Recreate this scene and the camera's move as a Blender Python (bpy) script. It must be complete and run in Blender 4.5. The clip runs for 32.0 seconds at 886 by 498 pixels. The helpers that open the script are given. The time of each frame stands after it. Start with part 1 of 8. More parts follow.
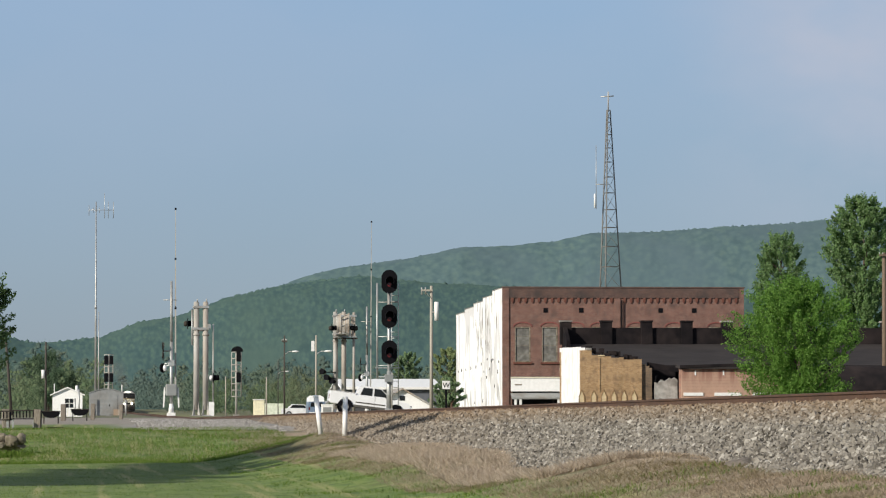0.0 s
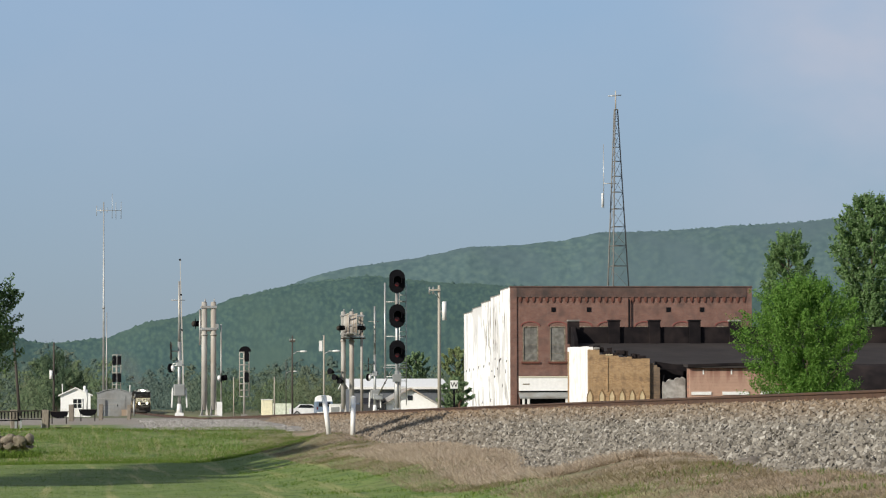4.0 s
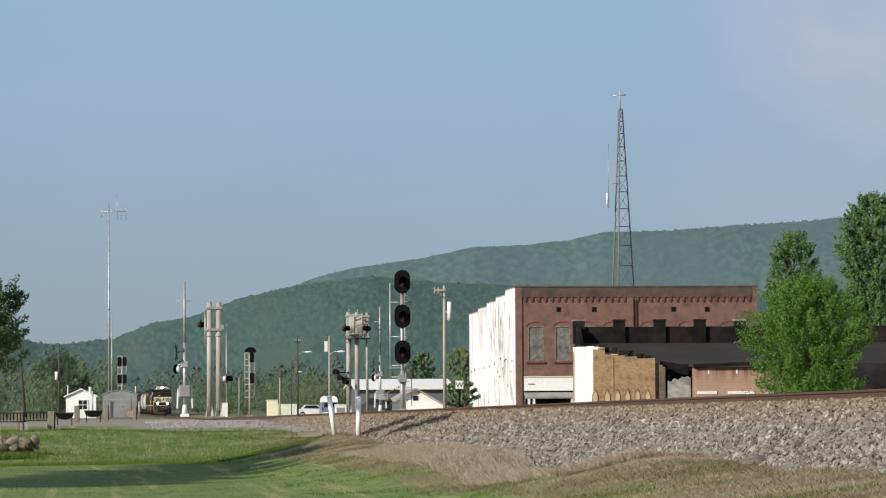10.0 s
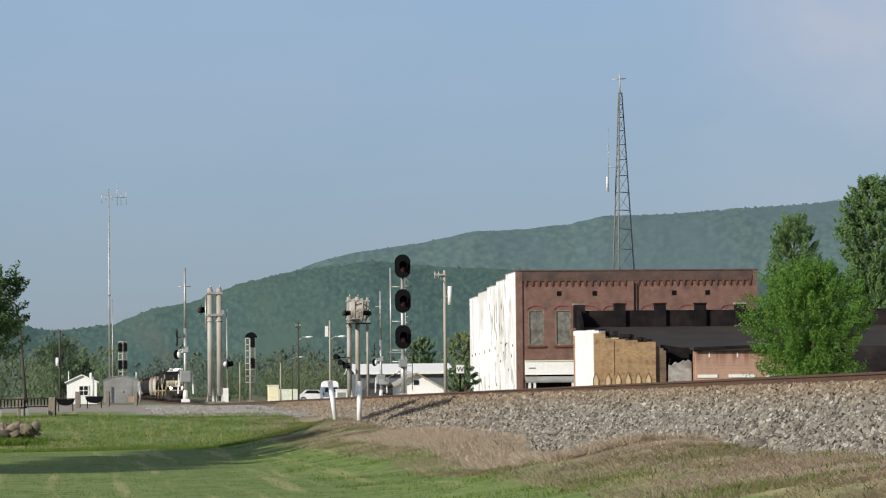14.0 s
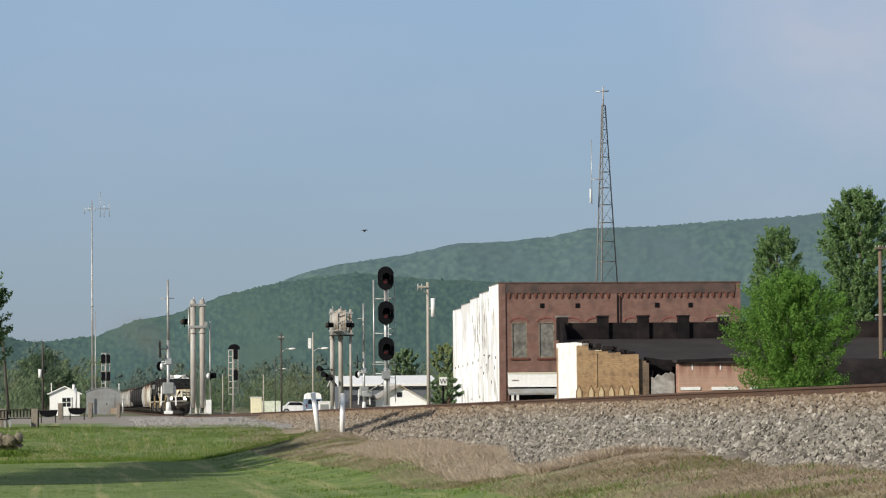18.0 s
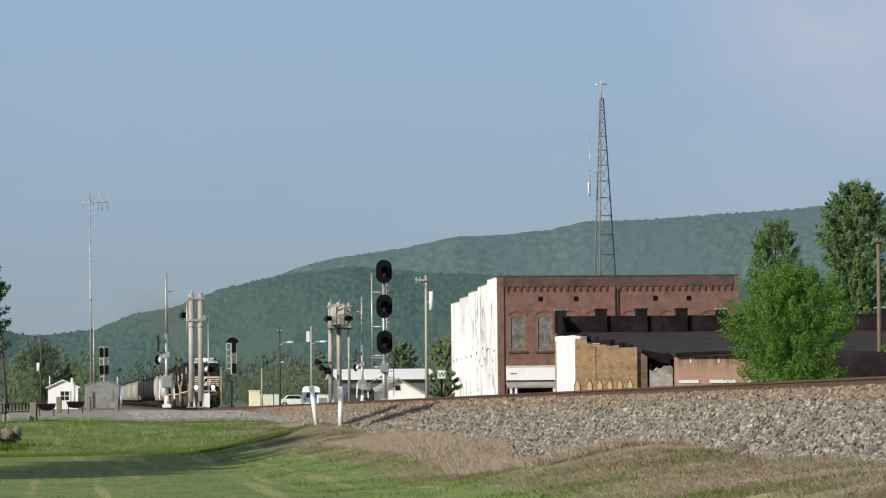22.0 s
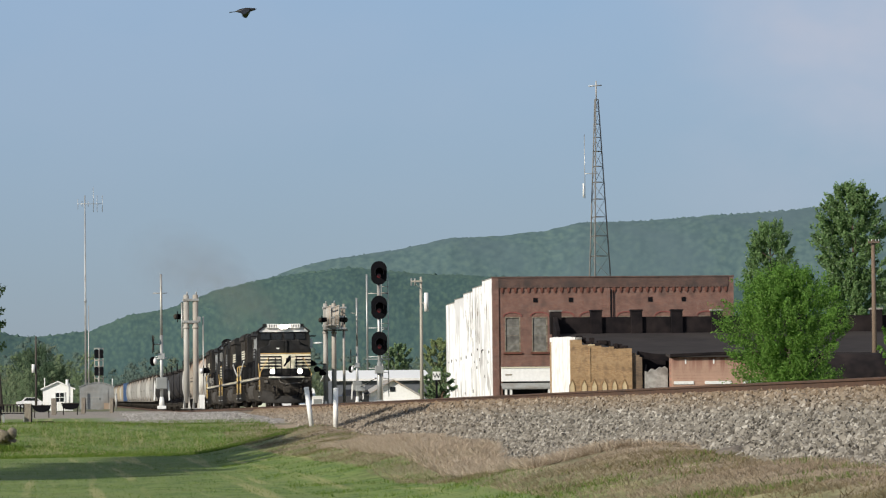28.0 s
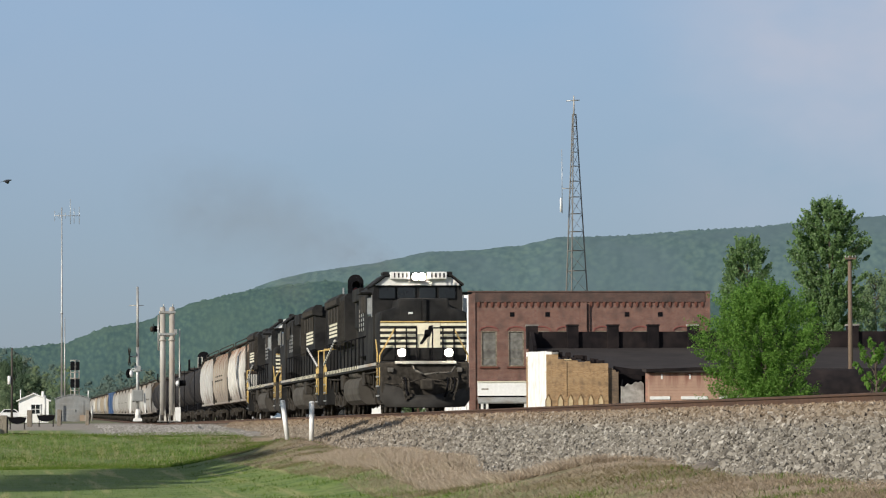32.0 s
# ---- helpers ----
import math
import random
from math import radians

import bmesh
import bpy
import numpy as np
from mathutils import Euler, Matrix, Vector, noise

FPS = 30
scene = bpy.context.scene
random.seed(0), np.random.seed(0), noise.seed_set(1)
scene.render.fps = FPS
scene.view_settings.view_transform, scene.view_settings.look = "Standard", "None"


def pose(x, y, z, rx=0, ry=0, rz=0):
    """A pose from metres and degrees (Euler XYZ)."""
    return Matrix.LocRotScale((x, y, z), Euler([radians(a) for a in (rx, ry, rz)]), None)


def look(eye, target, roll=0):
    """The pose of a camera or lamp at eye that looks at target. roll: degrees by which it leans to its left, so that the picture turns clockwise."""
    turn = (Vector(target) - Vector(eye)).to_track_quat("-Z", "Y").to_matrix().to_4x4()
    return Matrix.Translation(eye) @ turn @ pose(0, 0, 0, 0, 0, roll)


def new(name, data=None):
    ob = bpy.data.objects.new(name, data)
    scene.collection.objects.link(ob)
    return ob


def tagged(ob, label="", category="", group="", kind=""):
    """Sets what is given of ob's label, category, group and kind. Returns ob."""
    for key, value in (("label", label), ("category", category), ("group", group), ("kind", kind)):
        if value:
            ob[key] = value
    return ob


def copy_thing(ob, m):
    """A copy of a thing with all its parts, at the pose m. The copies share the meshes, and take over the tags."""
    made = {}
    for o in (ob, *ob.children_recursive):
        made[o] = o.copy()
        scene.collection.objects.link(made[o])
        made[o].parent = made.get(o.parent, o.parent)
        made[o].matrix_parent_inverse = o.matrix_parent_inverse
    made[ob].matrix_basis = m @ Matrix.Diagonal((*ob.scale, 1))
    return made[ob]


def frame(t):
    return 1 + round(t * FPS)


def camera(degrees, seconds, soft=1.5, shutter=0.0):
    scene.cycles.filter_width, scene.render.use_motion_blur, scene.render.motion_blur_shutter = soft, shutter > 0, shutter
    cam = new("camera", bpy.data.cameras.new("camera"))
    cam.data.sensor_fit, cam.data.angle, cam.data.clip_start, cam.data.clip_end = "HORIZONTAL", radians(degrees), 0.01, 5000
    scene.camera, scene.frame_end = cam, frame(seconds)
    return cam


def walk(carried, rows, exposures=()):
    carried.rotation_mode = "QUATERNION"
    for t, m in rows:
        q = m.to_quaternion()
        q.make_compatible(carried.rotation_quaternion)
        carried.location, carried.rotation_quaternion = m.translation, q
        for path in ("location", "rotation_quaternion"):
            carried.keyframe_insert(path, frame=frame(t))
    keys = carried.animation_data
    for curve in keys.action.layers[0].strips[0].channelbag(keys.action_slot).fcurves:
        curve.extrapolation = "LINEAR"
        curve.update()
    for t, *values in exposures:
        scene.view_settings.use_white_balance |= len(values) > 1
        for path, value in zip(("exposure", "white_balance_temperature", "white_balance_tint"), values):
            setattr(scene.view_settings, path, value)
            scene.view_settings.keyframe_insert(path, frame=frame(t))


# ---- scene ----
# The camera stands on the lawn beside the line and pans a little by hand.
HEAD = 5.688      # degrees from the line of the track to the mid heading
TILT = 2.650      # degrees above level at the mid heading
cam = camera(13.84, 32.0, soft=1.2)
# seconds, pan to the left, tilt up, roll, all in degrees from the mid pose
PAN = [
    (0, -0.122, 0.064, -0.06), (0.5, -0.069, 0.084, -0.10), (1, -0.024, 0.140, -0.22), (1.5, 0.037, 0.191, -0.06), (2, 0.090, 0.217, -0.04),
    (2.5, 0.089, 0.204, -0.12), (3, 0.048, 0.126, -0.26), (3.5, 0.020, 0.084, -0.24), (5.5, 0.011, 0.008, 0.01), (6, -0.000, 0.001, 0.00),
    (6.5, -0.003, -0.013, -0.09), (7, 0.001, 0.032, 0.00), (7.5, -0.013, 0.066, -0.04), (8, -0.042, 0.095, -0.02), (8.5, -0.028, 0.088, -0.04),
    (9, -0.002, 0.066, -0.10), (9.5, 0.042, 0.066, -0.19), (10, 0.077, 0.062, -0.34), (10.5, 0.101, 0.031, -0.42), (11, 0.085, 0.058, -0.36),
    (11.5, 0.051, 0.042, -0.14), (12, 0.066, -0.021, -0.27), (12.5, 0.075, -0.089, -0.46), (13, 0.093, -0.139, -0.58), (13.5, 0.124, -0.157, -0.63),
    (14, 0.082, -0.182, -0.57), (14.5, 0.012, -0.168, -0.64), (16.5, -0.178, -0.033, -0.67), (17, -0.176, -0.059, -0.70), (17.5, -0.165, -0.009, -0.60),
    (18, -0.183, 0.005, -0.48), (18.5, -0.220, 0.003, -0.39), (19, -0.209, 0.001, -0.42), (19.5, -0.196, -0.012, -0.53), (20, -0.197, -0.044, -0.59),
    (20.5, -0.201, -0.082, -0.62), (21, -0.215, -0.064, -0.60), (21.5, -0.231, -0.076, -0.51), (22, -0.210, -0.101, -0.53), (22.5, -0.186, -0.155, -0.55),
    (23, -0.192, -0.198, -0.62), (23.5, -0.220, -0.166, -0.71), (24, -0.258, -0.138, -0.59), (24.5, -0.279, -0.104, -0.41), (25, -0.279, -0.119, -0.46),
    (25.5, -0.224, -0.084, -0.50), (27.5, -0.323, -0.123, -0.68), (28, -0.290, -0.082, -0.56), (28.5, -0.301, -0.073, -0.32), (29, -0.379, -0.050, -0.30),
    (29.5, -0.504, 0.020, -0.18), (30, -0.636, 0.068, -0.13), (30.5, -0.750, 0.108, -0.19), (31, -0.724, 0.172, -0.30), (31.5, -0.669, 0.174, -0.33),
    (32, -0.653, 0.134, -0.24),
]


def cam_pose(pan, tilt, roll):
    mid = pose(0, 0, 1.6, 90 + TILT, 0, -HEAD)
    turn = Matrix.Rotation(radians(pan), 4, "Y") @ Matrix.Rotation(radians(tilt), 4, "X") @ Matrix.Rotation(radians(roll), 4, "Z")
    return mid @ turn


walk(cam, [(t, cam_pose(a, b, c)) for t, a, b, c in PAN], [(0, 0.30), (32, 0.30)])

# ---- daylight ----
SUN_DIR = Vector((-0.76, -0.54, 0.41)).normalized()      # towards the sun


def make_world():
    world = bpy.data.worlds.new("sky")
    scene.world = world
    world.use_nodes = True
    nt = world.node_tree
    nt.nodes.clear()
    out = nt.nodes.new("ShaderNodeOutputWorld")
    bg = nt.nodes.new("ShaderNodeBackground")
    sky = nt.nodes.new("ShaderNodeTexSky")
    sky.sky_type = "NISHITA"
    sky.sun_disc = False
    sky.sun_elevation = math.asin(SUN_DIR.z)
    sky.sun_rotation = math.atan2(SUN_DIR.x, SUN_DIR.y)
    sky.air_density, sky.dust_density, sky.ozone_density = 1.0, 0.5, 3.0
    # thin high cloud
    tc = nt.nodes.new("ShaderNodeTexCoord")
    mp = nt.nodes.new("ShaderNodeMapping")
    mp.inputs["Scale"].default_value = (9.0, 9.0, 16.0)
    mp.inputs["Location"].default_value = (0.35, 0.2, 0.12)
    nz = nt.nodes.new("ShaderNodeTexNoise")
    nz.inputs["Scale"].default_value = 1.0
    nz.inputs["Detail"].default_value = 5.0
    nz.inputs["Roughness"].default_value = 0.52
    rp = nt.nodes.new("ShaderNodeValToRGB")
    rp.color_ramp.elements[0].position = 0.30
    rp.color_ramp.elements[0].color = (0, 0, 0, 1)
    rp.color_ramp.elements[1].position = 0.62
    rp.color_ramp.elements[1].color = (1, 1, 1, 1)
    # pale morning haze over the clear sky, denser towards the horizon
    sep = nt.nodes.new("ShaderNodeSeparateXYZ")
    nt.links.new(tc.outputs["Generated"], sep.inputs[0])
    hz = nt.nodes.new("ShaderNodeValToRGB")
    for el, (p, c) in zip([hz.color_ramp.elements[0], hz.color_ramp.elements[1], hz.color_ramp.elements.new(0.06)],
                          [(0.0, HAZE_LOW), (0.5, HAZE_TOP), (0.115, HAZE_MID)]):
        el.position, el.color = p, c
    nt.links.new(sep.outputs["Z"], hz.inputs["Fac"])
    veil = nt.nodes.new("ShaderNodeMix")
    veil.data_type = "RGBA"
    veil.inputs["Factor"].default_value = 0.72
    nt.links.new(sky.outputs["Color"], veil.inputs["A"])
    nt.links.new(hz.outputs["Color"], veil.inputs["B"])
    mix = nt.nodes.new("ShaderNodeMix")
    mix.data_type = "RGBA"
    mix.inputs["B"].default_value = CLOUD
    nt.links.new(tc.outputs["Generated"], mp.inputs["Vector"])
    nt.links.new(mp.outputs["Vector"], nz.inputs["Vector"])
    nt.links.new(nz.outputs["Fac"], rp.inputs["Fac"])
    # the cloud bank thickens to the east
    east = nt.nodes.new("ShaderNodeMapRange")
    east.interpolation_type = "SMOOTHSTEP"
    for key, v in (("From Min", 0.150), ("From Max", 0.215), ("To Min", 0.14), ("To Max", 1.0)):
        east.inputs[key].default_value = v
    nt.links.new(sep.outputs["X"], east.inputs["Value"])
    mul = nt.nodes.new("ShaderNodeMath")
    mul.operation = "MULTIPLY"
    nt.links.new(rp.outputs["Color"], mul.inputs[0])
    nt.links.new(east.outputs[0], mul.inputs[1])
    high = nt.nodes.new("ShaderNodeMapRange")
    high.interpolation_type = "SMOOTHSTEP"
    for key, v in (("From Min", 0.035), ("From Max", 0.095), ("To Min", 0.25), ("To Max", 1.15)):
        high.inputs[key].default_value = v
    nt.links.new(sep.outputs["Z"], high.inputs["Value"])
    thick = nt.nodes.new("ShaderNodeMath")
    thick.operation = "MULTIPLY"
    nt.links.new(mul.outputs[0], thick.inputs[0])
    nt.links.new(high.outputs[0], thick.inputs[1])
    nt.links.new(thick.outputs[0], mix.inputs["Factor"])
    nt.links.new(veil.outputs["Result"], mix.inputs["A"])
    nt.links.new(mix.outputs["Result"], bg.inputs["Color"])
    bg.inputs["Strength"].default_value = 0.074
    nt.links.new(bg.outputs["Background"], out.inputs["Surface"])


CLOUD = (5.3, 5.7, 6.85, 1)
HAZE_LOW, HAZE_MID, HAZE_TOP = (2.6, 3.4, 4.55, 1), (3.1, 4.7, 7.1, 1), (2.3, 3.9, 6.9, 1)
make_world()
sun = new("sun", bpy.data.lights.new("sun", "SUN"))
sun.data.energy, sun.data.angle, sun.data.color = 4.2, radians(0.6), (1.0, 0.93, 0.82)
sun.matrix_world = look((0, 0, 60), Vector((0, 0, 60)) - SUN_DIR)


# ---- materials ----
def nodes_of(name):
    m = bpy.data.materials.new(name)
    m.use_nodes = True
    nt = m.node_tree
    return m, nt, nt.nodes["Principled BSDF"]


def noise_node(nt, scale, detail=4.0, coord="Object", stretch=(1, 1, 1)):
    tc = nt.nodes.new("ShaderNodeTexCoord")
    mp = nt.nodes.new("ShaderNodeMapping")
    mp.inputs["Scale"].default_value = stretch
    n = nt.nodes.new("ShaderNodeTexNoise")
    n.inputs["Scale"].default_value = scale
    n.inputs["Detail"].default_value = detail
    nt.links.new(tc.outputs[coord], mp.inputs["Vector"])
    nt.links.new(mp.outputs["Vector"], n.inputs["Vector"])
    return n.outputs["Fac"]


def ramp(nt, fac, stops):
    r = nt.nodes.new("ShaderNodeValToRGB")
    e = r.color_ramp.elements
    while len(e) < len(stops):
        e.new(0.5)
    for el, (p, c) in zip(e, stops):
        el.position, el.color = p, (*c, 1)
    nt.links.new(fac, r.inputs["Fac"])
    return r.outputs["Color"]


def mixed(nt, fac, a, b, mode="MIX"):
    m = nt.nodes.new("ShaderNodeMix")
    m.data_type, m.blend_type = "RGBA", mode
    if isinstance(fac, float):
        m.inputs["Factor"].default_value = fac
    else:
        nt.links.new(fac, m.inputs["Factor"])
    for key, v in (("A", a), ("B", b)):
        if isinstance(v, tuple):
            m.inputs[key].default_value = (*v, 1)
        else:
            nt.links.new(v, m.inputs[key])
    return m.outputs["Result"]


def bumped(nt, bsdf, fac, strength=0.3, dist=0.02):
    b = nt.nodes.new("ShaderNodeBump")
    b.inputs["Strength"].default_value, b.inputs["Distance"].default_value = strength, dist
    nt.links.new(fac, b.inputs["Height"])
    nt.links.new(b.outputs["Normal"], bsdf.inputs["Normal"])


def surface(name, col, col2=None, rough=0.7, metal=0.0, scale=3.0, grime=None, gscale=0.6, stretch=(1, 1, 1), bump=0.15, glow=0.0):
    """A worn surface: fine grain between two colours, larger stains of a third."""
    m, nt, b = nodes_of(name)
    col2 = col2 or tuple(c * 0.82 for c in col)
    fine = noise_node(nt, scale, 6.0, stretch=stretch)
    c = ramp(nt, fine, [(0.34, col2), (0.66, col)])
    if grime:
        big = noise_node(nt, gscale, 5.0, stretch=stretch)
        f = ramp(nt, big, [(0.45, (0, 0, 0)), (0.72, (1, 1, 1))])
        c = mixed(nt, f, c, grime)
    nt.links.new(c, b.inputs["Base Color"])
    b.inputs["Roughness"].default_value, b.inputs["Metallic"].default_value = rough, metal
    if rough > 0.8:
        b.inputs["Specular IOR Level"].default_value = 0.12
    if bump:
        bumped(nt, b, fine, bump, 0.02)
    if glow:
        b.inputs["Emission Color"].default_value = (*col, 1)
        b.inputs["Emission Strength"].default_value = glow
    return m


def varied(name, col, spread, rough=0.8, scale=8.0):
    """Pieces that differ one by one."""
    m, nt, b = nodes_of(name)
    info = nt.nodes.new("ShaderNodeObjectInfo")
    lo, hi = tuple(c * (1 - spread) for c in col), tuple(c * (1 + spread) for c in col)
    c = ramp(nt, info.outputs["Random"], [(0.0, lo), (1.0, hi)])
    n = noise_node(nt, scale, 5.0)
    c = mixed(nt, ramp(nt, n, [(0.35, (0.25, 0.25, 0.25)), (0.7, (0, 0, 0))]), c, tuple(v * 0.55 for v in col))
    nt.links.new(c, b.inputs["Base Color"])
    b.inputs["Roughness"].default_value = rough
    bumped(nt, b, n, 0.2, 0.01)
    return m


def island_mat(name, stops, rough=0.8, transl=0.0, patch=None, pscale=0.5, stretch=(1, 1, 1)):
    """For joined small pieces (stones, leaves, blades): each island its own shade."""
    m, nt, b = nodes_of(name)
    g = nt.nodes.new("ShaderNodeNewGeometry")
    c = ramp(nt, g.outputs["Random Per Island"], stops)
    if patch:
        n = noise_node(nt, pscale, 4.0, stretch=stretch)
        c = mixed(nt, ramp(nt, n, [(0.46, (0, 0, 0)), (0.60, (0.8, 0.8, 0.8))]), c, patch)
    nt.links.new(c, b.inputs["Base Color"])
    b.inputs["Roughness"].default_value = rough
    b.inputs["Specular IOR Level"].default_value = 0.15
    if transl:
        t = nt.nodes.new("ShaderNodeBsdfTranslucent")
        nt.links.new(c, t.inputs["Color"])
        mx = nt.nodes.new("ShaderNodeMixShader")
        mx.inputs["Fac"].default_value = transl
        nt.links.new(b.outputs["BSDF"], mx.inputs[1])
        nt.links.new(t.outputs["BSDF"], mx.inputs[2])
        nt.links.new(mx.outputs["Shader"], nt.nodes["Material Output"].inputs["Surface"])
    return m


def woods_mat(name, stops, patch, scale, grain=0.0, transl=0.0, soft=(0.42, 0.45)):
    """Distant canopy: a shade for each crown, broad patches of another leaf colour, soft relief."""
    m, nt, b = nodes_of(name)
    g = nt.nodes.new("ShaderNodeNewGeometry")
    tc = nt.nodes.new("ShaderNodeTexCoord")
    turn = nt.nodes.new("ShaderNodeMapping")
    turn.inputs["Rotation"].default_value = (0, 0, radians(6))
    nt.links.new(tc.outputs["Object"], turn.inputs["Vector"])

    def spread(size, detail, stretch):
        mp = nt.nodes.new("ShaderNodeMapping")
        mp.inputs["Scale"].default_value = stretch
        nz = nt.nodes.new("ShaderNodeTexNoise")
        nz.inputs["Scale"].default_value, nz.inputs["Detail"].default_value = size, detail
        nt.links.new(turn.outputs["Vector"], mp.inputs["Vector"])
        nt.links.new(mp.outputs["Vector"], nz.inputs["Vector"])
        return nz.outputs["Fac"]

    if grain:      # crowns side by side, edge shade put into the colour, finer leaf mottling
        sep = nt.nodes.new("ShaderNodeSeparateXYZ")
        nt.links.new(tc.outputs["Object"], sep.inputs[0])
        ang = nt.nodes.new("ShaderNodeMath")
        ang.operation = "ARCTAN2"
        nt.links.new(sep.outputs["X"], ang.inputs[0])
        nt.links.new(sep.outputs["Y"], ang.inputs[1])
        mp = nt.nodes.new("ShaderNodeCombineXYZ")
        for v, k, key in ((ang.outputs[0], 2600.0, "X"), (sep.outputs["Z"], 0.95, "Z")):
            m2 = nt.nodes.new("ShaderNodeMath")
            m2.operation = "MULTIPLY"
            m2.inputs[1].default_value = k
            nt.links.new(v, m2.inputs[0])
            nt.links.new(m2.outputs[0], mp.inputs[key])
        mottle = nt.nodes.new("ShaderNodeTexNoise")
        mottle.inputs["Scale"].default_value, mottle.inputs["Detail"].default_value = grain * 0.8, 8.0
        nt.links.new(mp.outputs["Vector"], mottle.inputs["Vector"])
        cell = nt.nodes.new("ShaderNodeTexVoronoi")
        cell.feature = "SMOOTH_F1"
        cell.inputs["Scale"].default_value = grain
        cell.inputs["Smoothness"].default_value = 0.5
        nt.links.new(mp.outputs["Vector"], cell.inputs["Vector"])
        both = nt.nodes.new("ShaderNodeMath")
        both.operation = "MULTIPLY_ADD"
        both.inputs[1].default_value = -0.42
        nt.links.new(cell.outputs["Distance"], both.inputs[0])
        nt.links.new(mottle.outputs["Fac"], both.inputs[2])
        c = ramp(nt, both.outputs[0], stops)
    else:
        c = ramp(nt, g.outputs["Random Per Island"], stops)
    n = spread(scale, 5.0, (1, 0.3, 0.6))
    c = mixed(nt, ramp(nt, n, [(0.42, (0, 0, 0)), (0.62, (0.75, 0.75, 0.75))]), c, patch)
    nt.links.new(c, b.inputs["Base Color"])
    b.inputs["Roughness"].default_value = 1.0
    b.inputs["Specular IOR Level"].default_value = 0.0
    # normals leaned one way, which flattens the shading as haze would
    v = nt.nodes.new("ShaderNodeVectorMath")
    v.operation = "MULTIPLY_ADD"
    v.inputs[1].default_value = (soft[0], soft[0], soft[0])
    v.inputs[2].default_value = (-0.22 * soft[1], -soft[1], soft[1])
    nt.links.new(g.outputs["Normal"], v.inputs[0])
    nz = nt.nodes.new("ShaderNodeVectorMath")
    nz.operation = "NORMALIZE"
    nt.links.new(v.outputs[0], nz.inputs[0])
    nt.links.new(nz.outputs[0], b.inputs["Normal"])
    if transl:
        t = nt.nodes.new("ShaderNodeBsdfTranslucent")
        nt.links.new(c, t.inputs["Color"])
        mx = nt.nodes.new("ShaderNodeMixShader")
        mx.inputs["Fac"].default_value = transl
        nt.links.new(b.outputs["BSDF"], mx.inputs[1])
        nt.links.new(t.outputs["BSDF"], mx.inputs[2])
        nt.links.new(mx.outputs["Shader"], nt.nodes["Material Output"].inputs["Surface"])
    return m


def streaked(name, col, rust, dirt, z_top, z_low, heavy=0.5, fine_by=1.0):
    """Wagon paint with rust running down from the top edge and dirt thrown up from below."""
    m, nt, b = nodes_of(name)
    fine = noise_node(nt, 2.0, 6.0)
    c = ramp(nt, fine, [(0.34, tuple(v * 0.84 for v in col)), (0.66, col)])
    tc = nt.nodes.new("ShaderNodeTexCoord")
    sep = nt.nodes.new("ShaderNodeSeparateXYZ")
    nt.links.new(tc.outputs["Object"], sep.inputs[0])
    for lo, hi, stain, sc, st in ((z_low + 0.5 * (z_top - z_low), z_top, rust, 0.9, (1, 1.6, 0.16)), (z_low + 0.40 * (z_top - z_low), z_low, dirt, 0.7, (1, 1.5, 0.3))):
        mr = nt.nodes.new("ShaderNodeMapRange")
        mr.inputs["From Min"].default_value, mr.inputs["From Max"].default_value = lo, hi
        nt.links.new(sep.outputs["Z"], mr.inputs["Value"])
        n = noise_node(nt, sc * fine_by, 5.0, stretch=st)
        f = nt.nodes.new("ShaderNodeMath")
        f.operation = "MULTIPLY_ADD"
        nt.links.new(mr.outputs[0], f.inputs[0])
        f.inputs[1].default_value = heavy
        nt.links.new(n, f.inputs[2])
        c = mixed(nt, ramp(nt, f.outputs[0], [(0.64, (0, 0, 0)), (0.94, (0.9, 0.9, 0.9))]), c, stain)
    nt.links.new(c, b.inputs["Base Color"])
    b.inputs["Roughness"].default_value = 0.75
    bumped(nt, b, fine, 0.1, 0.02)
    return m


